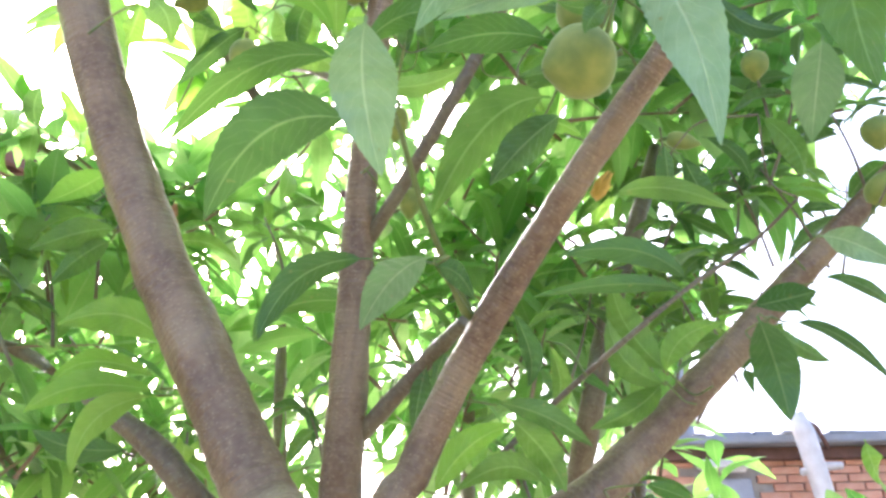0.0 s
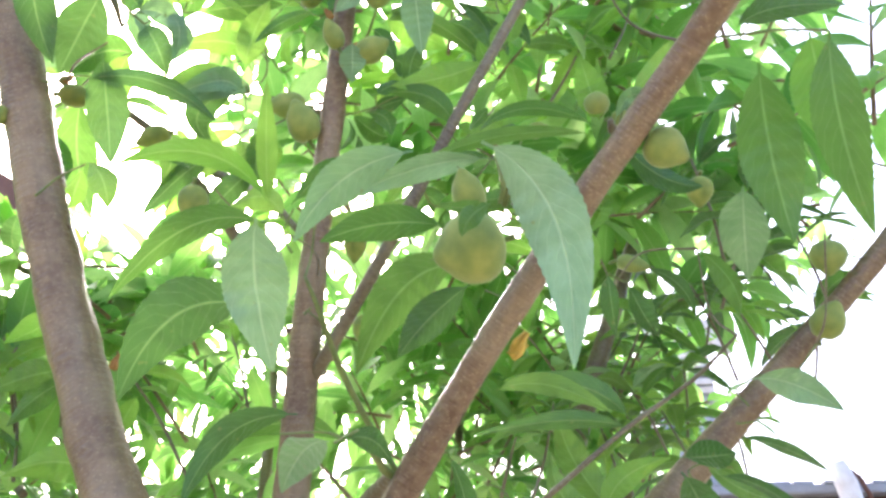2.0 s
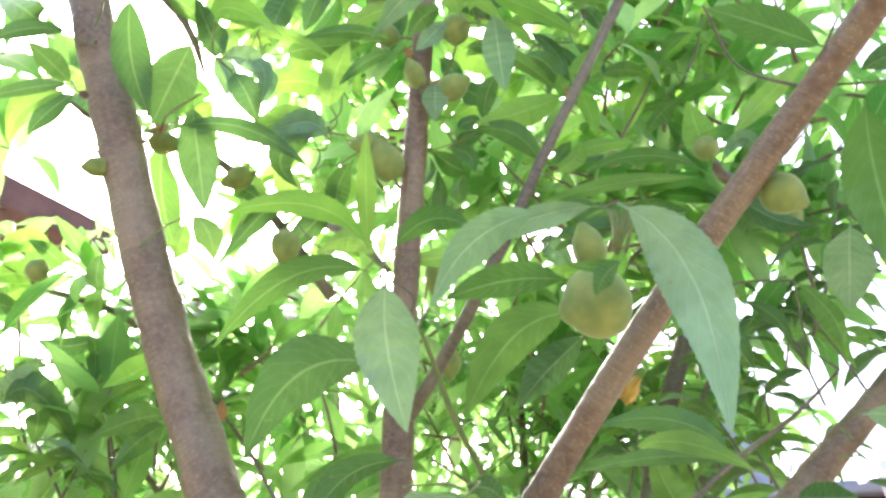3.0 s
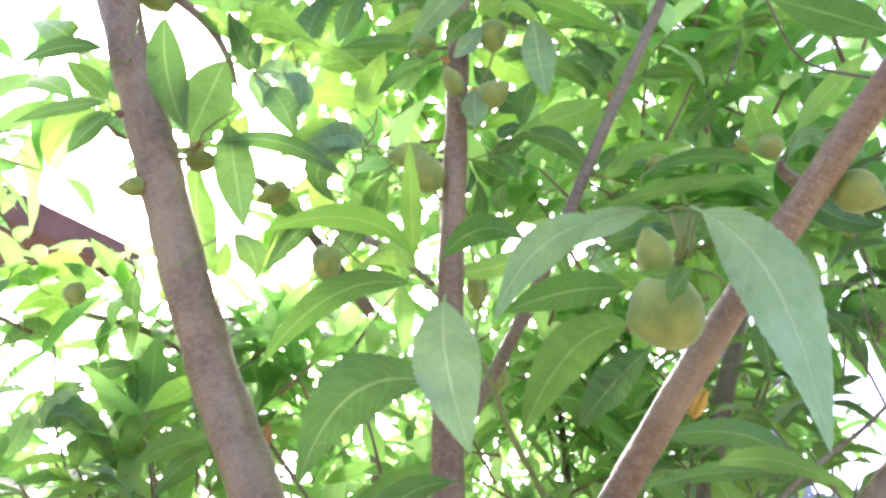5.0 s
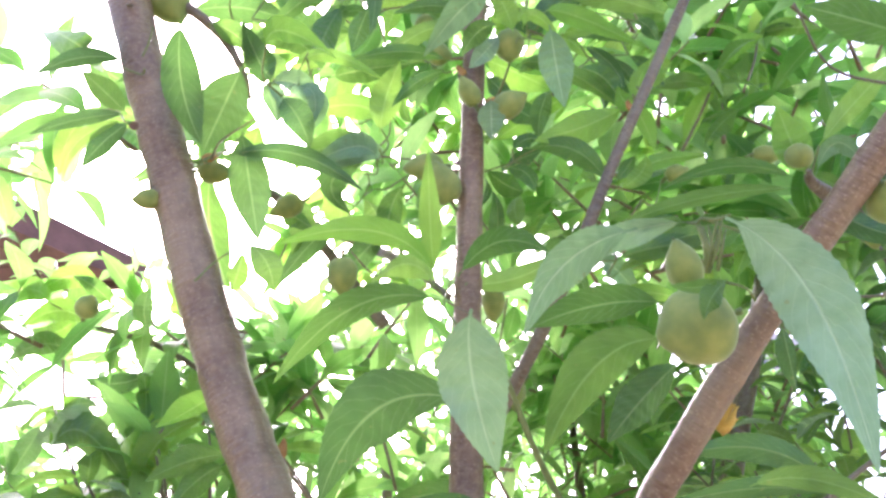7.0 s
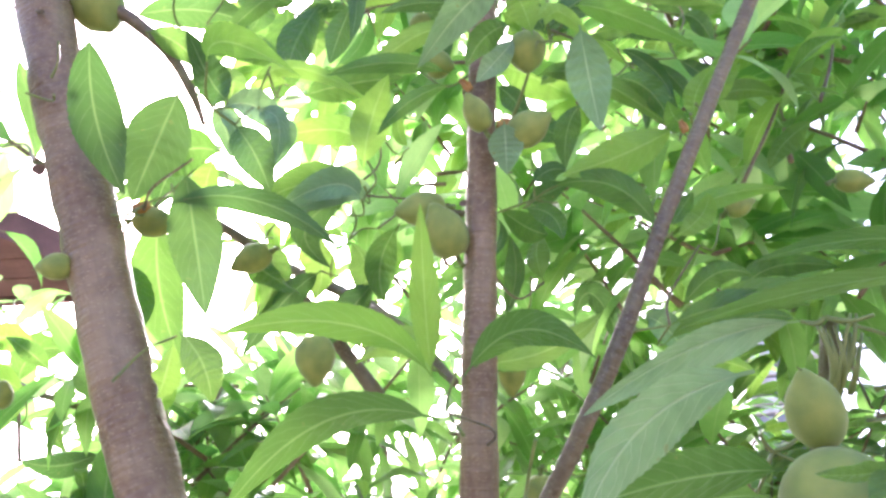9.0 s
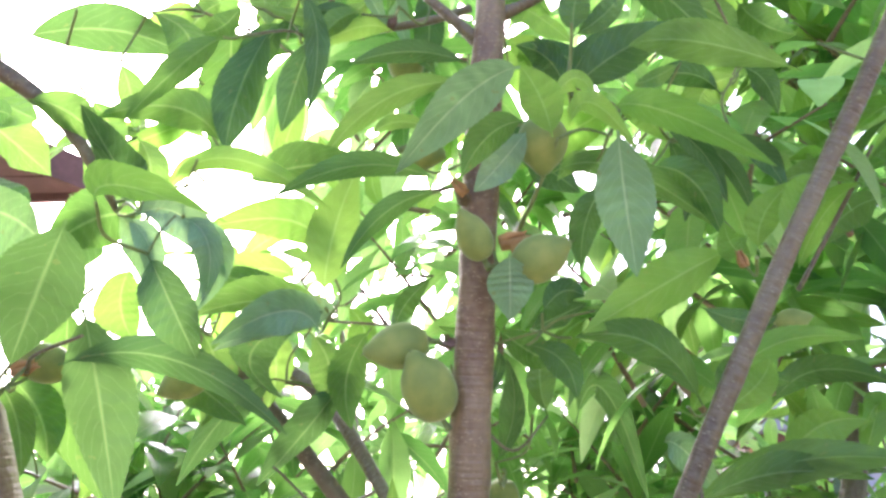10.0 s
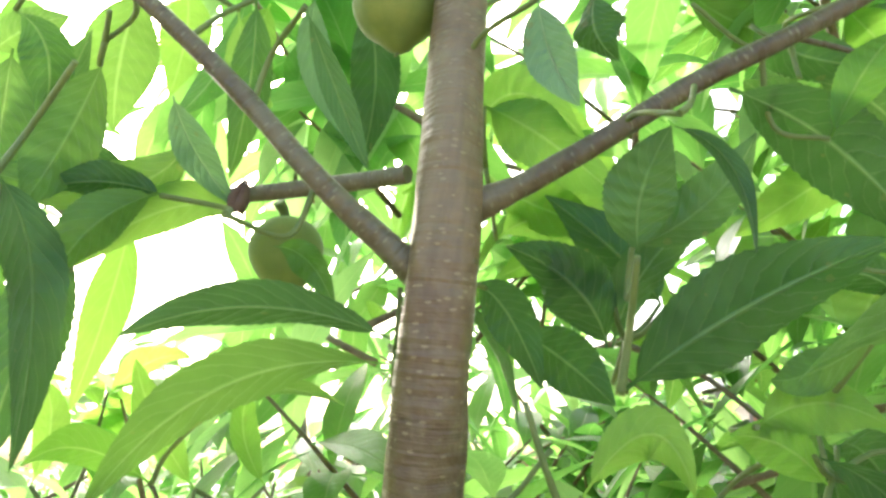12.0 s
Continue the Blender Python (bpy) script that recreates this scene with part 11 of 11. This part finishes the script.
# ---- the leafy crown behind the limbs ----
def crown_blades(n_seed):
    """Six low leaf shapes for the crown, as arrays of places and blade map."""
    rng = random.Random(n_seed)
    shapes = []
    for _ in range(6):
        bend, fold, twist = rng.uniform(0.1, 0.45), rng.uniform(0.1, 0.35), rng.uniform(-0.5, 0.5)
        rows, verts, uvs = 7, [], []
        for i in range(rows + 1):
            s = i / rows
            half = 0.5 * blade_width(s)
            for c in (-1, 0, 1):
                x, z = c * half, fold * abs(c) * half
                a = twist * s
                verts.append((0.295 * (x * math.cos(a) - z * math.sin(a)), s - 0.25 * bend * s * s, 0.295 * (x * math.sin(a) + z * math.cos(a)) - bend * s * s))
                uvs.append(((c + 1) / 2, s))
        faces = [(i * 3 + j, i * 3 + j + 1, i * 3 + j + 4, i * 3 + j + 3) for i in range(rows) for j in (0, 1)]
        shapes.append((np.array(verts), uvs, faces))
    return shapes


SHAPES = crown_blades(5)


class Leaves:
    """Gathers many leaves into one mesh."""

    def __init__(self):
        self.verts, self.faces, self.uvs, self.count = [], [], [], 0

    def add(self, place, ahead, up, size, pick):
        v, uv, fc = SHAPES[pick]
        ahead = ahead.normalized()
        side = ahead.cross(up).normalized()
        rise = side.cross(ahead)
        m = np.array([side, ahead, rise])
        self.verts.append(v @ m * size + np.array(place))
        self.faces += [tuple(i + self.count for i in f) for f in fc]
        self.uvs += [uv[i] for f in fc for i in f]
        self.count += len(v)

    def build(self, name, parent, mat, label):
        me = bpy.data.meshes.new(name)
        me.from_pydata(np.concatenate(self.verts).tolist(), [], self.faces)
        layer = me.uv_layers.new(name="blade")
        layer.data.foreach_set("uv", np.array(self.uvs, dtype=np.float32).ravel())
        me.polygons.foreach_set("use_smooth", [True] * len(me.polygons))
        me.materials.append(mat)
        ob = new(name, me)
        ob.parent = parent
        ob.matrix_parent_inverse = Matrix.Translation(-parent.location)
        return tagged(ob, label, kind="stuff")


class LeafParts:
    """Sets leaves one by one as parts of the tree, on shared shapes."""

    def __init__(self, parent):
        self.parent, self.meshes = parent, []
        for verts, uvs, faces in SHAPES:
            me = bpy.data.meshes.new("leaf")
            me.from_pydata(verts.tolist(), [], faces)
            layer = me.uv_layers.new(name="blade")
            layer.data.foreach_set("uv", np.array([uvs[i] for f in faces for i in f], dtype=np.float32).ravel())
            me.polygons.foreach_set("use_smooth", [True] * len(me.polygons))
            me.materials.append(LEAF if len(self.meshes) % 2 else LEAF_LIT)
            self.meshes.append(me)

    def add(self, place, ahead, up, size, pick):
        ahead = ahead.normalized()
        side = ahead.cross(up).normalized()
        rise = side.cross(ahead)
        ob = new("leaf", self.meshes[pick])
        ob.parent = self.parent
        ob.matrix_parent_inverse = Matrix.Translation(-self.parent.location)
        ob.matrix_basis = Matrix.Translation(place) @ Matrix((side, ahead, rise)).transposed().to_4x4() @ Matrix.Scale(size, 4)


def spray(leaves, wood, rng, foot, way, length, count):
    """A leafy shoot: a thin stem with leaves set spirally along it and a tuft at its end."""
    way = way.normalized()
    a = way.orthogonal().normalized()
    b = way.cross(a)
    sag = Vector((0, 0, -0.12 * length))
    if wood is not None:
        line = [(foot + way * length * s + sag * s * s, 0.0035 * (1 - 0.7 * s)) for s in (0, 0.35, 0.7, 1.0)]
        tube(wood, line, 5, 0.0)
    for i in range(count):
        s = 0.15 + 0.85 * (i + rng.random()) / count
        ang = i * 2.4 + rng.uniform(-0.4, 0.4)
        out = a * math.cos(ang) + b * math.sin(ang)
        ahead = out * rng.uniform(0.7, 1.0) + way * rng.uniform(0.2, 0.9) + Vector((0, 0, rng.uniform(-0.75, 0.15)))
        up = Vector((rng.uniform(-0.5, 0.5), rng.uniform(-0.5, 0.5), 1)) + way * 0.5
        leaves.add(foot + way * length * s + sag * s * s, ahead, up, rng.uniform(0.085, 0.14), rng.randrange(6))


# gaps in the crown where the sky shows: direction from the grafting height in degrees, half-size, share of shoots kept
GAPS = (((-38, 40), (10, 11), 0.06), ((-25, 31), (6, 8), 0.03), ((-25, 7), (9, 5), 0.1), ((29, 10), (10.5, 9.5), 0.02), ((29, 20), (7, 5), 0.6), ((27, 28), (5, 4), 0.5), ((-14, 19), (4, 3), 0.5), ((-20, 47), (10, 7), 0.35))
rng = random.Random(11)
crown, shoots = Leaves(), bmesh.new()
made = 0
while made < 360:
    az, el, far = rng.uniform(-64, 62), rng.uniform(-6, 80), rng.uniform(1.05, 2.6)
    if rng.random() > math.cos(radians(el)) + 0.15:
        continue
    keep = 1.0 if el < 28 else 0.58
    for (ga, ge), (ha, he), share in GAPS:
        if abs(az - ga) < ha and abs(el - ge) < he:
            keep = min(keep, share)
    if rng.random() > keep:
        continue
    foot = Vector((math.sin(radians(az)) * math.cos(radians(el)), math.cos(radians(az)) * math.cos(radians(el)), math.sin(radians(el)))) * far + Vector((0, 0, 1.45))
    way = Vector((rng.uniform(-0.8, 0.8), rng.uniform(-0.8, 0.8), rng.uniform(0.1, 1.0)))
    spray(crown, shoots, rng, foot, way, rng.uniform(0.16, 0.34), rng.randint(11, 18))
    made += 1
# shoots round the upper part of the middle limb and low behind it
for _ in range(30):
    foot = Vector((rng.uniform(-0.55, 0.65), rng.uniform(0.78, 1.15), rng.uniform(1.95, 2.75)))
    if foot.x < -0.3 and foot.z < 2.3:
        continue
    spray(crown, shoots, rng, foot, Vector((rng.uniform(-0.8, 0.8), rng.uniform(-0.4, 0.8), rng.uniform(0.1, 1.0))), rng.uniform(0.14, 0.26), rng.randint(9, 14))
for _ in range(70):
    foot = Vector((rng.uniform(-1.0, 0.35), rng.uniform(1.2, 2.2), rng.uniform(1.5, 2.15)))
    if foot.x < -0.35 and foot.z > 1.95:
        continue
    spray(crown, shoots, rng, foot, Vector((rng.uniform(-0.8, 0.8), rng.uniform(-0.4, 0.8), rng.uniform(0.1, 1.0))), rng.uniform(0.16, 0.3), rng.randint(10, 16))
single = LeafParts(tree)
for i in range(26):
    foot = Vector((rng.uniform(-0.22, 0.5), rng.uniform(0.8, 1.15), rng.uniform(2.0, 2.45)))
    spray(single if i < 9 else crown, shoots, rng, foot, Vector((rng.uniform(-0.8, 0.8), rng.uniform(-0.4, 0.8), rng.uniform(0.1, 1.0))), rng.uniform(0.14, 0.24), rng.randint(8, 12))
for _ in range(34):
    foot = Vector((rng.uniform(0.05, 0.55), rng.uniform(1.0, 1.6), rng.uniform(1.55, 1.92)))
    if foot.x > 0.30 * foot.y:
        continue
    spray(crown, shoots, rng, foot, Vector((rng.uniform(-0.8, 0.8), rng.uniform(-0.4, 0.8), rng.uniform(0.1, 1.0))), rng.uniform(0.14, 0.24), rng.randint(9, 13))
for _ in range(7):
    foot = Vector((rng.uniform(0.40, 0.62), rng.uniform(1.45, 1.6), rng.uniform(2.2, 2.4)))
    spray(crown, shoots, rng, foot, Vector((rng.uniform(-0.8, 0.8), rng.uniform(-0.4, 0.4), rng.uniform(-0.1, 0.5))), 0.2, 14)
# fuller right side above the outbuilding
for _ in range(20):
    az, el, far = radians(rng.uniform(9, 33)), radians(rng.uniform(22, 40)), rng.uniform(1.3, 2.2)
    foot = Vector((math.sin(az) * math.cos(el), math.cos(az) * math.cos(el), math.sin(el))) * far + Vector((0, 0, 1.45))
    spray(crown, shoots, rng, foot, Vector((rng.uniform(-0.8, 0.8), rng.uniform(-0.6, 0.6), rng.uniform(0.1, 1.0))), rng.uniform(0.16, 0.28), rng.randint(11, 16))
# the middle of the crown, low between the limbs
mid_rng = random.Random(77)
for _ in range(34):
    az, el, far = radians(mid_rng.uniform(-6, 12)), radians(mid_rng.uniform(8, 30)), mid_rng.uniform(1.3, 2.3)
    foot = Vector((math.sin(az) * math.cos(el), math.cos(az) * math.cos(el), math.sin(el))) * far + Vector((0, 0, 1.45))
    spray(crown, shoots, mid_rng, foot, Vector((mid_rng.uniform(-0.8, 0.8), mid_rng.uniform(-0.6, 0.6), mid_rng.uniform(0.1, 1.0))), mid_rng.uniform(0.16, 0.28), mid_rng.randint(10, 15))
for _ in range(22):
    az, el, far = radians(mid_rng.uniform(-11, 6)), radians(mid_rng.uniform(8, 22)), mid_rng.uniform(1.3, 2.0)
    foot = Vector((math.sin(az) * math.cos(el), math.cos(az) * math.cos(el), math.sin(el))) * far + Vector((0, 0, 1.45))
    spray(crown, shoots, mid_rng, foot, Vector((mid_rng.uniform(-0.8, 0.8), mid_rng.uniform(-0.6, 0.6), mid_rng.uniform(0.1, 1.0))), mid_rng.uniform(0.16, 0.28), mid_rng.randint(10, 15))
for k in range(16):
    foot = Vector((mid_rng.uniform(0.12, 0.5) * (1 if k % 2 else -1), mid_rng.uniform(0.75, 1.05), mid_rng.uniform(2.42, 2.75)))
    spray(crown, shoots, mid_rng, foot, Vector((mid_rng.uniform(-0.8, 0.8), mid_rng.uniform(-0.4, 0.6), mid_rng.uniform(-0.2, 0.8))), mid_rng.uniform(0.14, 0.22), mid_rng.randint(9, 13))
for _ in range(9):
    foot = Vector((mid_rng.uniform(-0.58, -0.22), mid_rng.uniform(0.95, 1.35), mid_rng.uniform(1.82, 2.12)))
    spray(crown, shoots, mid_rng, foot, Vector((mid_rng.uniform(-0.8, 0.8), mid_rng.uniform(-0.4, 0.6), mid_rng.uniform(-0.2, 0.8))), mid_rng.uniform(0.14, 0.22), mid_rng.randint(9, 13))
# low leafy side towards the shed
for _ in range(62):
    foot = Vector((rng.uniform(-1.35, -0.45), rng.uniform(0.95, 1.7), rng.uniform(1.45, 2.0)))
    spray(crown, shoots, rng, foot, Vector((rng.uniform(-0.8, 0.8), rng.uniform(-0.6, 0.6), rng.uniform(0.1, 1.0))), rng.uniform(0.16, 0.28), rng.randint(10, 15))
crown.build("crown", tree, LEAF_CROWN, "dense mass of long green leaves with gaps of white sky")
tagged(part("shoot_wood", shoots, BARK, tree), kind="stuff")

# boughs that carry the crown behind the main limbs
for bx, by, bz, mx, mz in ((-0.9, 1.5, 2.0, -0.35, 1.35), (-0.55, 1.8, 2.6, -0.25, 1.5), (0.0, 1.9, 2.5, 0.02, 1.45), (0.5, 1.7, 2.5, 0.25, 1.4), (0.35, 1.5, 1.9, 0.2, 1.3), (-1.0, 1.2, 1.85, -0.45, 1.3)):
    branch("bough", tree, [((0.0, 0.72, 0.86), 0.022), ((mx * 0.5, 0.9, (0.9 + mz) / 2), 0.016), ((mx, 1.15, mz), 0.012), (((mx + bx) / 2 + 0.03, (1.15 + by) / 2, (mz + bz) / 2), 0.008), ((bx, by, bz), 0.004)], 6, 0.1, 10)

# ---- ground, hedge and buildings ----
bm = bmesh.new()
bmesh.ops.create_grid(bm, x_segments=60, y_segments=60, size=600)
for v in bm.verts:
    if v.co.length > 15:
        v.co.z += 0.5 * noise.noise(v.co * 0.05)
ground = part("ground", bm, GRASS, None)
tagged(ground, "dry trodden earth of a yard", "ground", kind="structure")


def block(bm, x0, x1, y0, y1, z0, z1, bevel=0.0):
    made = bmesh.ops.create_cube(bm, size=1.0)["verts"]
    for v in made:
        v.co = Vector((x0 + (v.co.x + 0.5) * (x1 - x0), y0 + (v.co.y + 0.5) * (y1 - y0), z0 + (v.co.z + 0.5) * (z1 - z0)))
    if bevel:
        bmesh.ops.bevel(bm, geom=list({e for v in made for e in v.link_edges}), offset=bevel, segments=2, affect="EDGES")
    return made


def thing(name, at, label, category, group=""):
    ob = new(name)
    ob.location = at
    return tagged(ob, label, category, group)


def shrub(at, wide, tall, seed):
    """A rounded far shrub: a short stem with limbs and many leaf clumps."""
    r = random.Random(seed)
    ob = thing("shrub", at, "light green leafy shrub at the yard's edge", "shrub", "shrubs along the yard")
    at = Vector(at)
    bm = bmesh.new()
    for _ in range(6):
        way = Vector((r.uniform(-0.5, 0.5) * wide, r.uniform(-0.4, 0.4) * wide, tall * r.uniform(0.6, 0.9)))
        tube(bm, [(at + Vector((0, 0, -0.05)), 0.05), (at + way * 0.5 + Vector((0.05, 0, 0)), 0.03), (at + way, 0.01)], 7, 0.05)
    part("stems", bm, BARK, ob)
    lv = Leaves()
    for _ in range(420):
        d = Vector((r.gauss(0, 1), r.gauss(0, 1), r.gauss(0, 1))).normalized() * r.uniform(0.55, 1.0)
        place = at + Vector((d.x * wide * 0.6, d.y * wide * 0.6, tall * (0.55 + 0.45 * d.z) + 0.12 * noise.noise(d * 3)))
        for _ in range(4):
            lv.add(place + Vector((r.uniform(-0.1, 0.1), r.uniform(-0.1, 0.1), r.uniform(-0.1, 0.1))), Vector((r.uniform(-1, 1), r.uniform(-1, 1), r.uniform(-0.8, 0.6))), Vector((r.uniform(-0.6, 0.6), r.uniform(-0.6, 0.6), 1)), r.uniform(0.10, 0.17), r.randrange(6))
    lv.build("crown", ob, LEAF_CROWN, "rounded mass of small light leaves")


for i, (x, y, w, h) in enumerate(((-6.6, 7.6, 2.2, 2.5), (-5.0, 8.4, 2.0, 2.75), (-3.6, 8.2, 1.9, 2.4), (-2.2, 8.8, 2.0, 2.5), (-0.7, 9.0, 2.1, 2.35), (0.8, 9.2, 1.9, 2.3))):
    shrub((x, y, 0), w, h, 40 + i)

# brick outbuilding with a flat cement roof edge
house = thing("brick_outbuilding", (3.6, 7.5, 0), "low red brick outbuilding with a grey cement roof edge", "building")
bm = bmesh.new()
block(bm, 1.55, 6.5, 6.46, 6.66, -0.4, 2.52)
block(bm, 1.55, 1.75, 6.66, 9.4, -0.4, 2.52)
block(bm, 6.3, 6.5, 6.66, 9.4, -0.4, 2.52)
block(bm, 1.75, 6.3, 9.2, 9.4, -0.4, 2.52)
part("wall", bm, MORTAR, house, "mortar-jointed red brick wall")
bm = bmesh.new()
block(bm, 1.40, 6.65, 6.20, 9.55, 2.58, 2.65, 0.01)
rr = random.Random(4)
x = 1.42
while x < 6.4:
    w = rr.uniform(0.07, 0.34)
    block(bm, x, x + w, 6.19 + rr.uniform(0.0, 0.06), 6.9, 2.652, 2.658 + rr.uniform(0.0, 0.035), 0.003)
    x += w + rr.uniform(0.004, 0.09)
part("roof", bm, CEMENT, house, "rough grey cement roof slab")
bm = bmesh.new()
block(bm, 1.50, 6.55, 6.34, 6.46, 2.48, 2.576, 0.008)
part("lintel", bm, DARKWOOD, house, "brown beam under the roof edge")
brick_mesh = bpy.data.meshes.new("brick")
bm = bmesh.new()
block(bm, -0.118, 0.118, -0.02, 0.02, -0.03, 0.03, 0.004)
bm.to_mesh(brick_mesh)
bm.free()
brick_mesh.materials.append(BRICK)
rb = random.Random(8)

# white post in front of it
post = thing("post", (2.93, 6.1, 0), "leaning post with flaking whitewash", "post")
bm = bmesh.new()
line = [(Vector((3.09, 6.10, -0.35)), 0.075), (Vector((2.99, 6.10, 1.4)), 0.072), (Vector((2.94, 6.08, 2.1)), 0.074), (Vector((2.88, 6.06, 2.62)), 0.085), (Vector((2.84, 6.05, 2.78)), 0.06)]
tube(bm, line, 12, 0.16)
part("shaft", bm, WHITEWASH, post)
bm = bmesh.new()
tube(bm, [(Vector((2.80, 6.1, 2.32)), 0.03), (Vector((2.95, 6.08, 2.36)), 0.035), (Vector((3.13, 6.1, 2.37)), 0.03)], 8, 0.15)
part("crosspiece", bm, WHITEWASH, post, "short stub across the post")
bm = bmesh.new()
tube(bm, [(Vector((2.86, 6.06, 2.78)), 0.018), (Vector((2.99, 6.06, 2.66)), 0.02), (Vector((3.06, 6.1, 2.50)), 0.018)], 8, 0.1)
part("brace", bm, DARKWOOD, post, "dark slanting brace")

# grey door panel with a white frame and cap
panel = thing("metal_door", (2.3, 6.38, 0), "closed grey metal door with a white frame", "door")
bm = bmesh.new()
block(bm, 2.17, 2.50, 6.36, 6.40, -0.16, 2.33, 0.005)
part("leaf_panel", bm, SHEET, panel)
bm = bmesh.new()
block(bm, 2.10, 2.17, 6.33, 6.42, -0.17, 2.35, 0.006)
part("jamb", bm, WHITEWASH, panel, "white door jamb")
bm = bmesh.new()
block(bm, 2.06, 2.47, 6.24, 6.345, 2.37, 2.47, 0.03)
part("cap", bm, WHITEWASH, panel, "rounded white cap")

# upper storey farther back: grey slatted gable with a white verge board
gable = thing("slatted_gable", (2.2, 7.0, 2.70), "grey slatted gable with a white verge board on the outbuilding", "building")
bm = bmesh.new()
block(bm, 1.72, 2.30, 6.95, 7.6, 2.654, 4.42)
part("wall", bm, SHEET, gable)
for i in range(9):
    bm = bmesh.new()
    block(bm, 1.70, 2.28, 6.90, 6.945, 3.58 + i * 0.088, 3.64 + i * 0.088, 0.004)
    part("slat", bm, WHITEWASH if i % 3 else CEMENT, gable)
bm = bmesh.new()
block(bm, -0.14, 0.26, 6.86, 6.95, -0.11, 0.11, 0.006)
bmesh.ops.rotate(bm, verts=bm.verts, cent=(0, 6.9, 0), matrix=Matrix.Rotation(radians(28), 3, "Y"))
bmesh.ops.translate(bm, verts=bm.verts, vec=(2.33, 0, 4.28))
part("verge_board", bm, WHITEWASH, gable, "white slanting verge board")

# shed with a jutting flat roof corner, seen from below
shed = thing("shed", (-4.2, 2.6, 0), "shed with a dark brown boarded roof overhang", "shed")
CORNER, ALONG, ACROSS = Vector((-2.46, 3.62, 3.80)), Vector((-0.66, -1.29, 0.0)), Vector((-1.40, -0.15, 0.0))


def slab(bm, a, b, u0, u1, v0, v1, z0, z1):
    """A slanting-sided block between two runs of the shed's edges."""
    low = [a + ALONG * u + ACROSS * v + Vector((0, 0, z0)) for u, v in ((u0, v0), (u1, v0), (u1, v1), (u0, v1))]
    vs = [bm.verts.new(p) for p in low] + [bm.verts.new(p + Vector((0, 0, z1 - z0))) for p in low]
    for f in ((3, 2, 1, 0), (4, 5, 6, 7), (0, 1, 5, 4), (1, 2, 6, 5), (2, 3, 7, 6), (3, 0, 4, 7)):
        bm.faces.new([vs[k] for k in f])


bm = bmesh.new()
slab(bm, CORNER, None, 0.0, 2.4, 0.0, 2.2, 0.03, 0.14)
part("roof", bm, SHEET, shed, "grey sheet roof")
for k in range(14):
    bm = bmesh.new()
    slab(bm, CORNER, None, 0.02 + k * 0.17, 0.18 + k * 0.17, 0.01, 2.18, 0.0, 0.026)
    part("board", bm, DARKWOOD, shed)
for u0, u1, v0, v1 in ((-0.02, 2.42, -0.03, -0.002), (-0.035, -0.004, -0.02, 2.22)):
    bm = bmesh.new()
    slab(bm, CORNER, None, u0, u1, v0, v1, -0.03, 0.15)
    part("fascia", bm, DARKWOOD, shed)
for u0, u1, v0, v1 in ((0.55, 2.2, 0.55, 0.63), (0.55, 0.63, 0.63, 2.0), (2.12, 2.2, 0.63, 2.0), (0.63, 2.12, 1.92, 2.0)):
    bm = bmesh.new()
    slab(bm, CORNER, None, u0, u1, v0, v1, -3.9, -0.003)
    part("wall", bm, MORTAR, shed, "plain rendered wall")

wire = thing("overhead_wire", (-3.5, 3.6, 4.3), "thin grey overhead wire", "wire")
bm = bmesh.new()
tube(bm, [(Vector((-9.0, 1.6, 5.6)), 0.006), (Vector((-5.2, 2.95, 4.72)), 0.006), (Vector((-3.73, 3.51, 4.40)), 0.006), (Vector((-3.30, 3.68, 4.30)), 0.006), (Vector((-1.5, 5.6, 3.4)), 0.006), (Vector((1.6, 9.3, 2.66)), 0.006)], 6, 0.0)
part("strand", bm, SHEET, wire)

# bricks of the outbuilding's front, where it shows
for row in range(15):
    z = 1.52 + row * 0.068
    for k in range(12):
        x = 1.70 + k * 0.25 + (0.125 if row % 2 else 0.0)
        if 2.02 < x < 2.62:
            continue
        ob = new("brick", brick_mesh)
        ob.parent = house
        ob.matrix_parent_inverse = Matrix.Translation(-house.location)
        ob.location = (x, 6.452 + rb.uniform(-0.004, 0.004), z)

# the yard rises a little towards the outbuilding
for ob in (house, post, panel, gable):
    ob.location += Vector((-0.07, 0.0, 0.165))
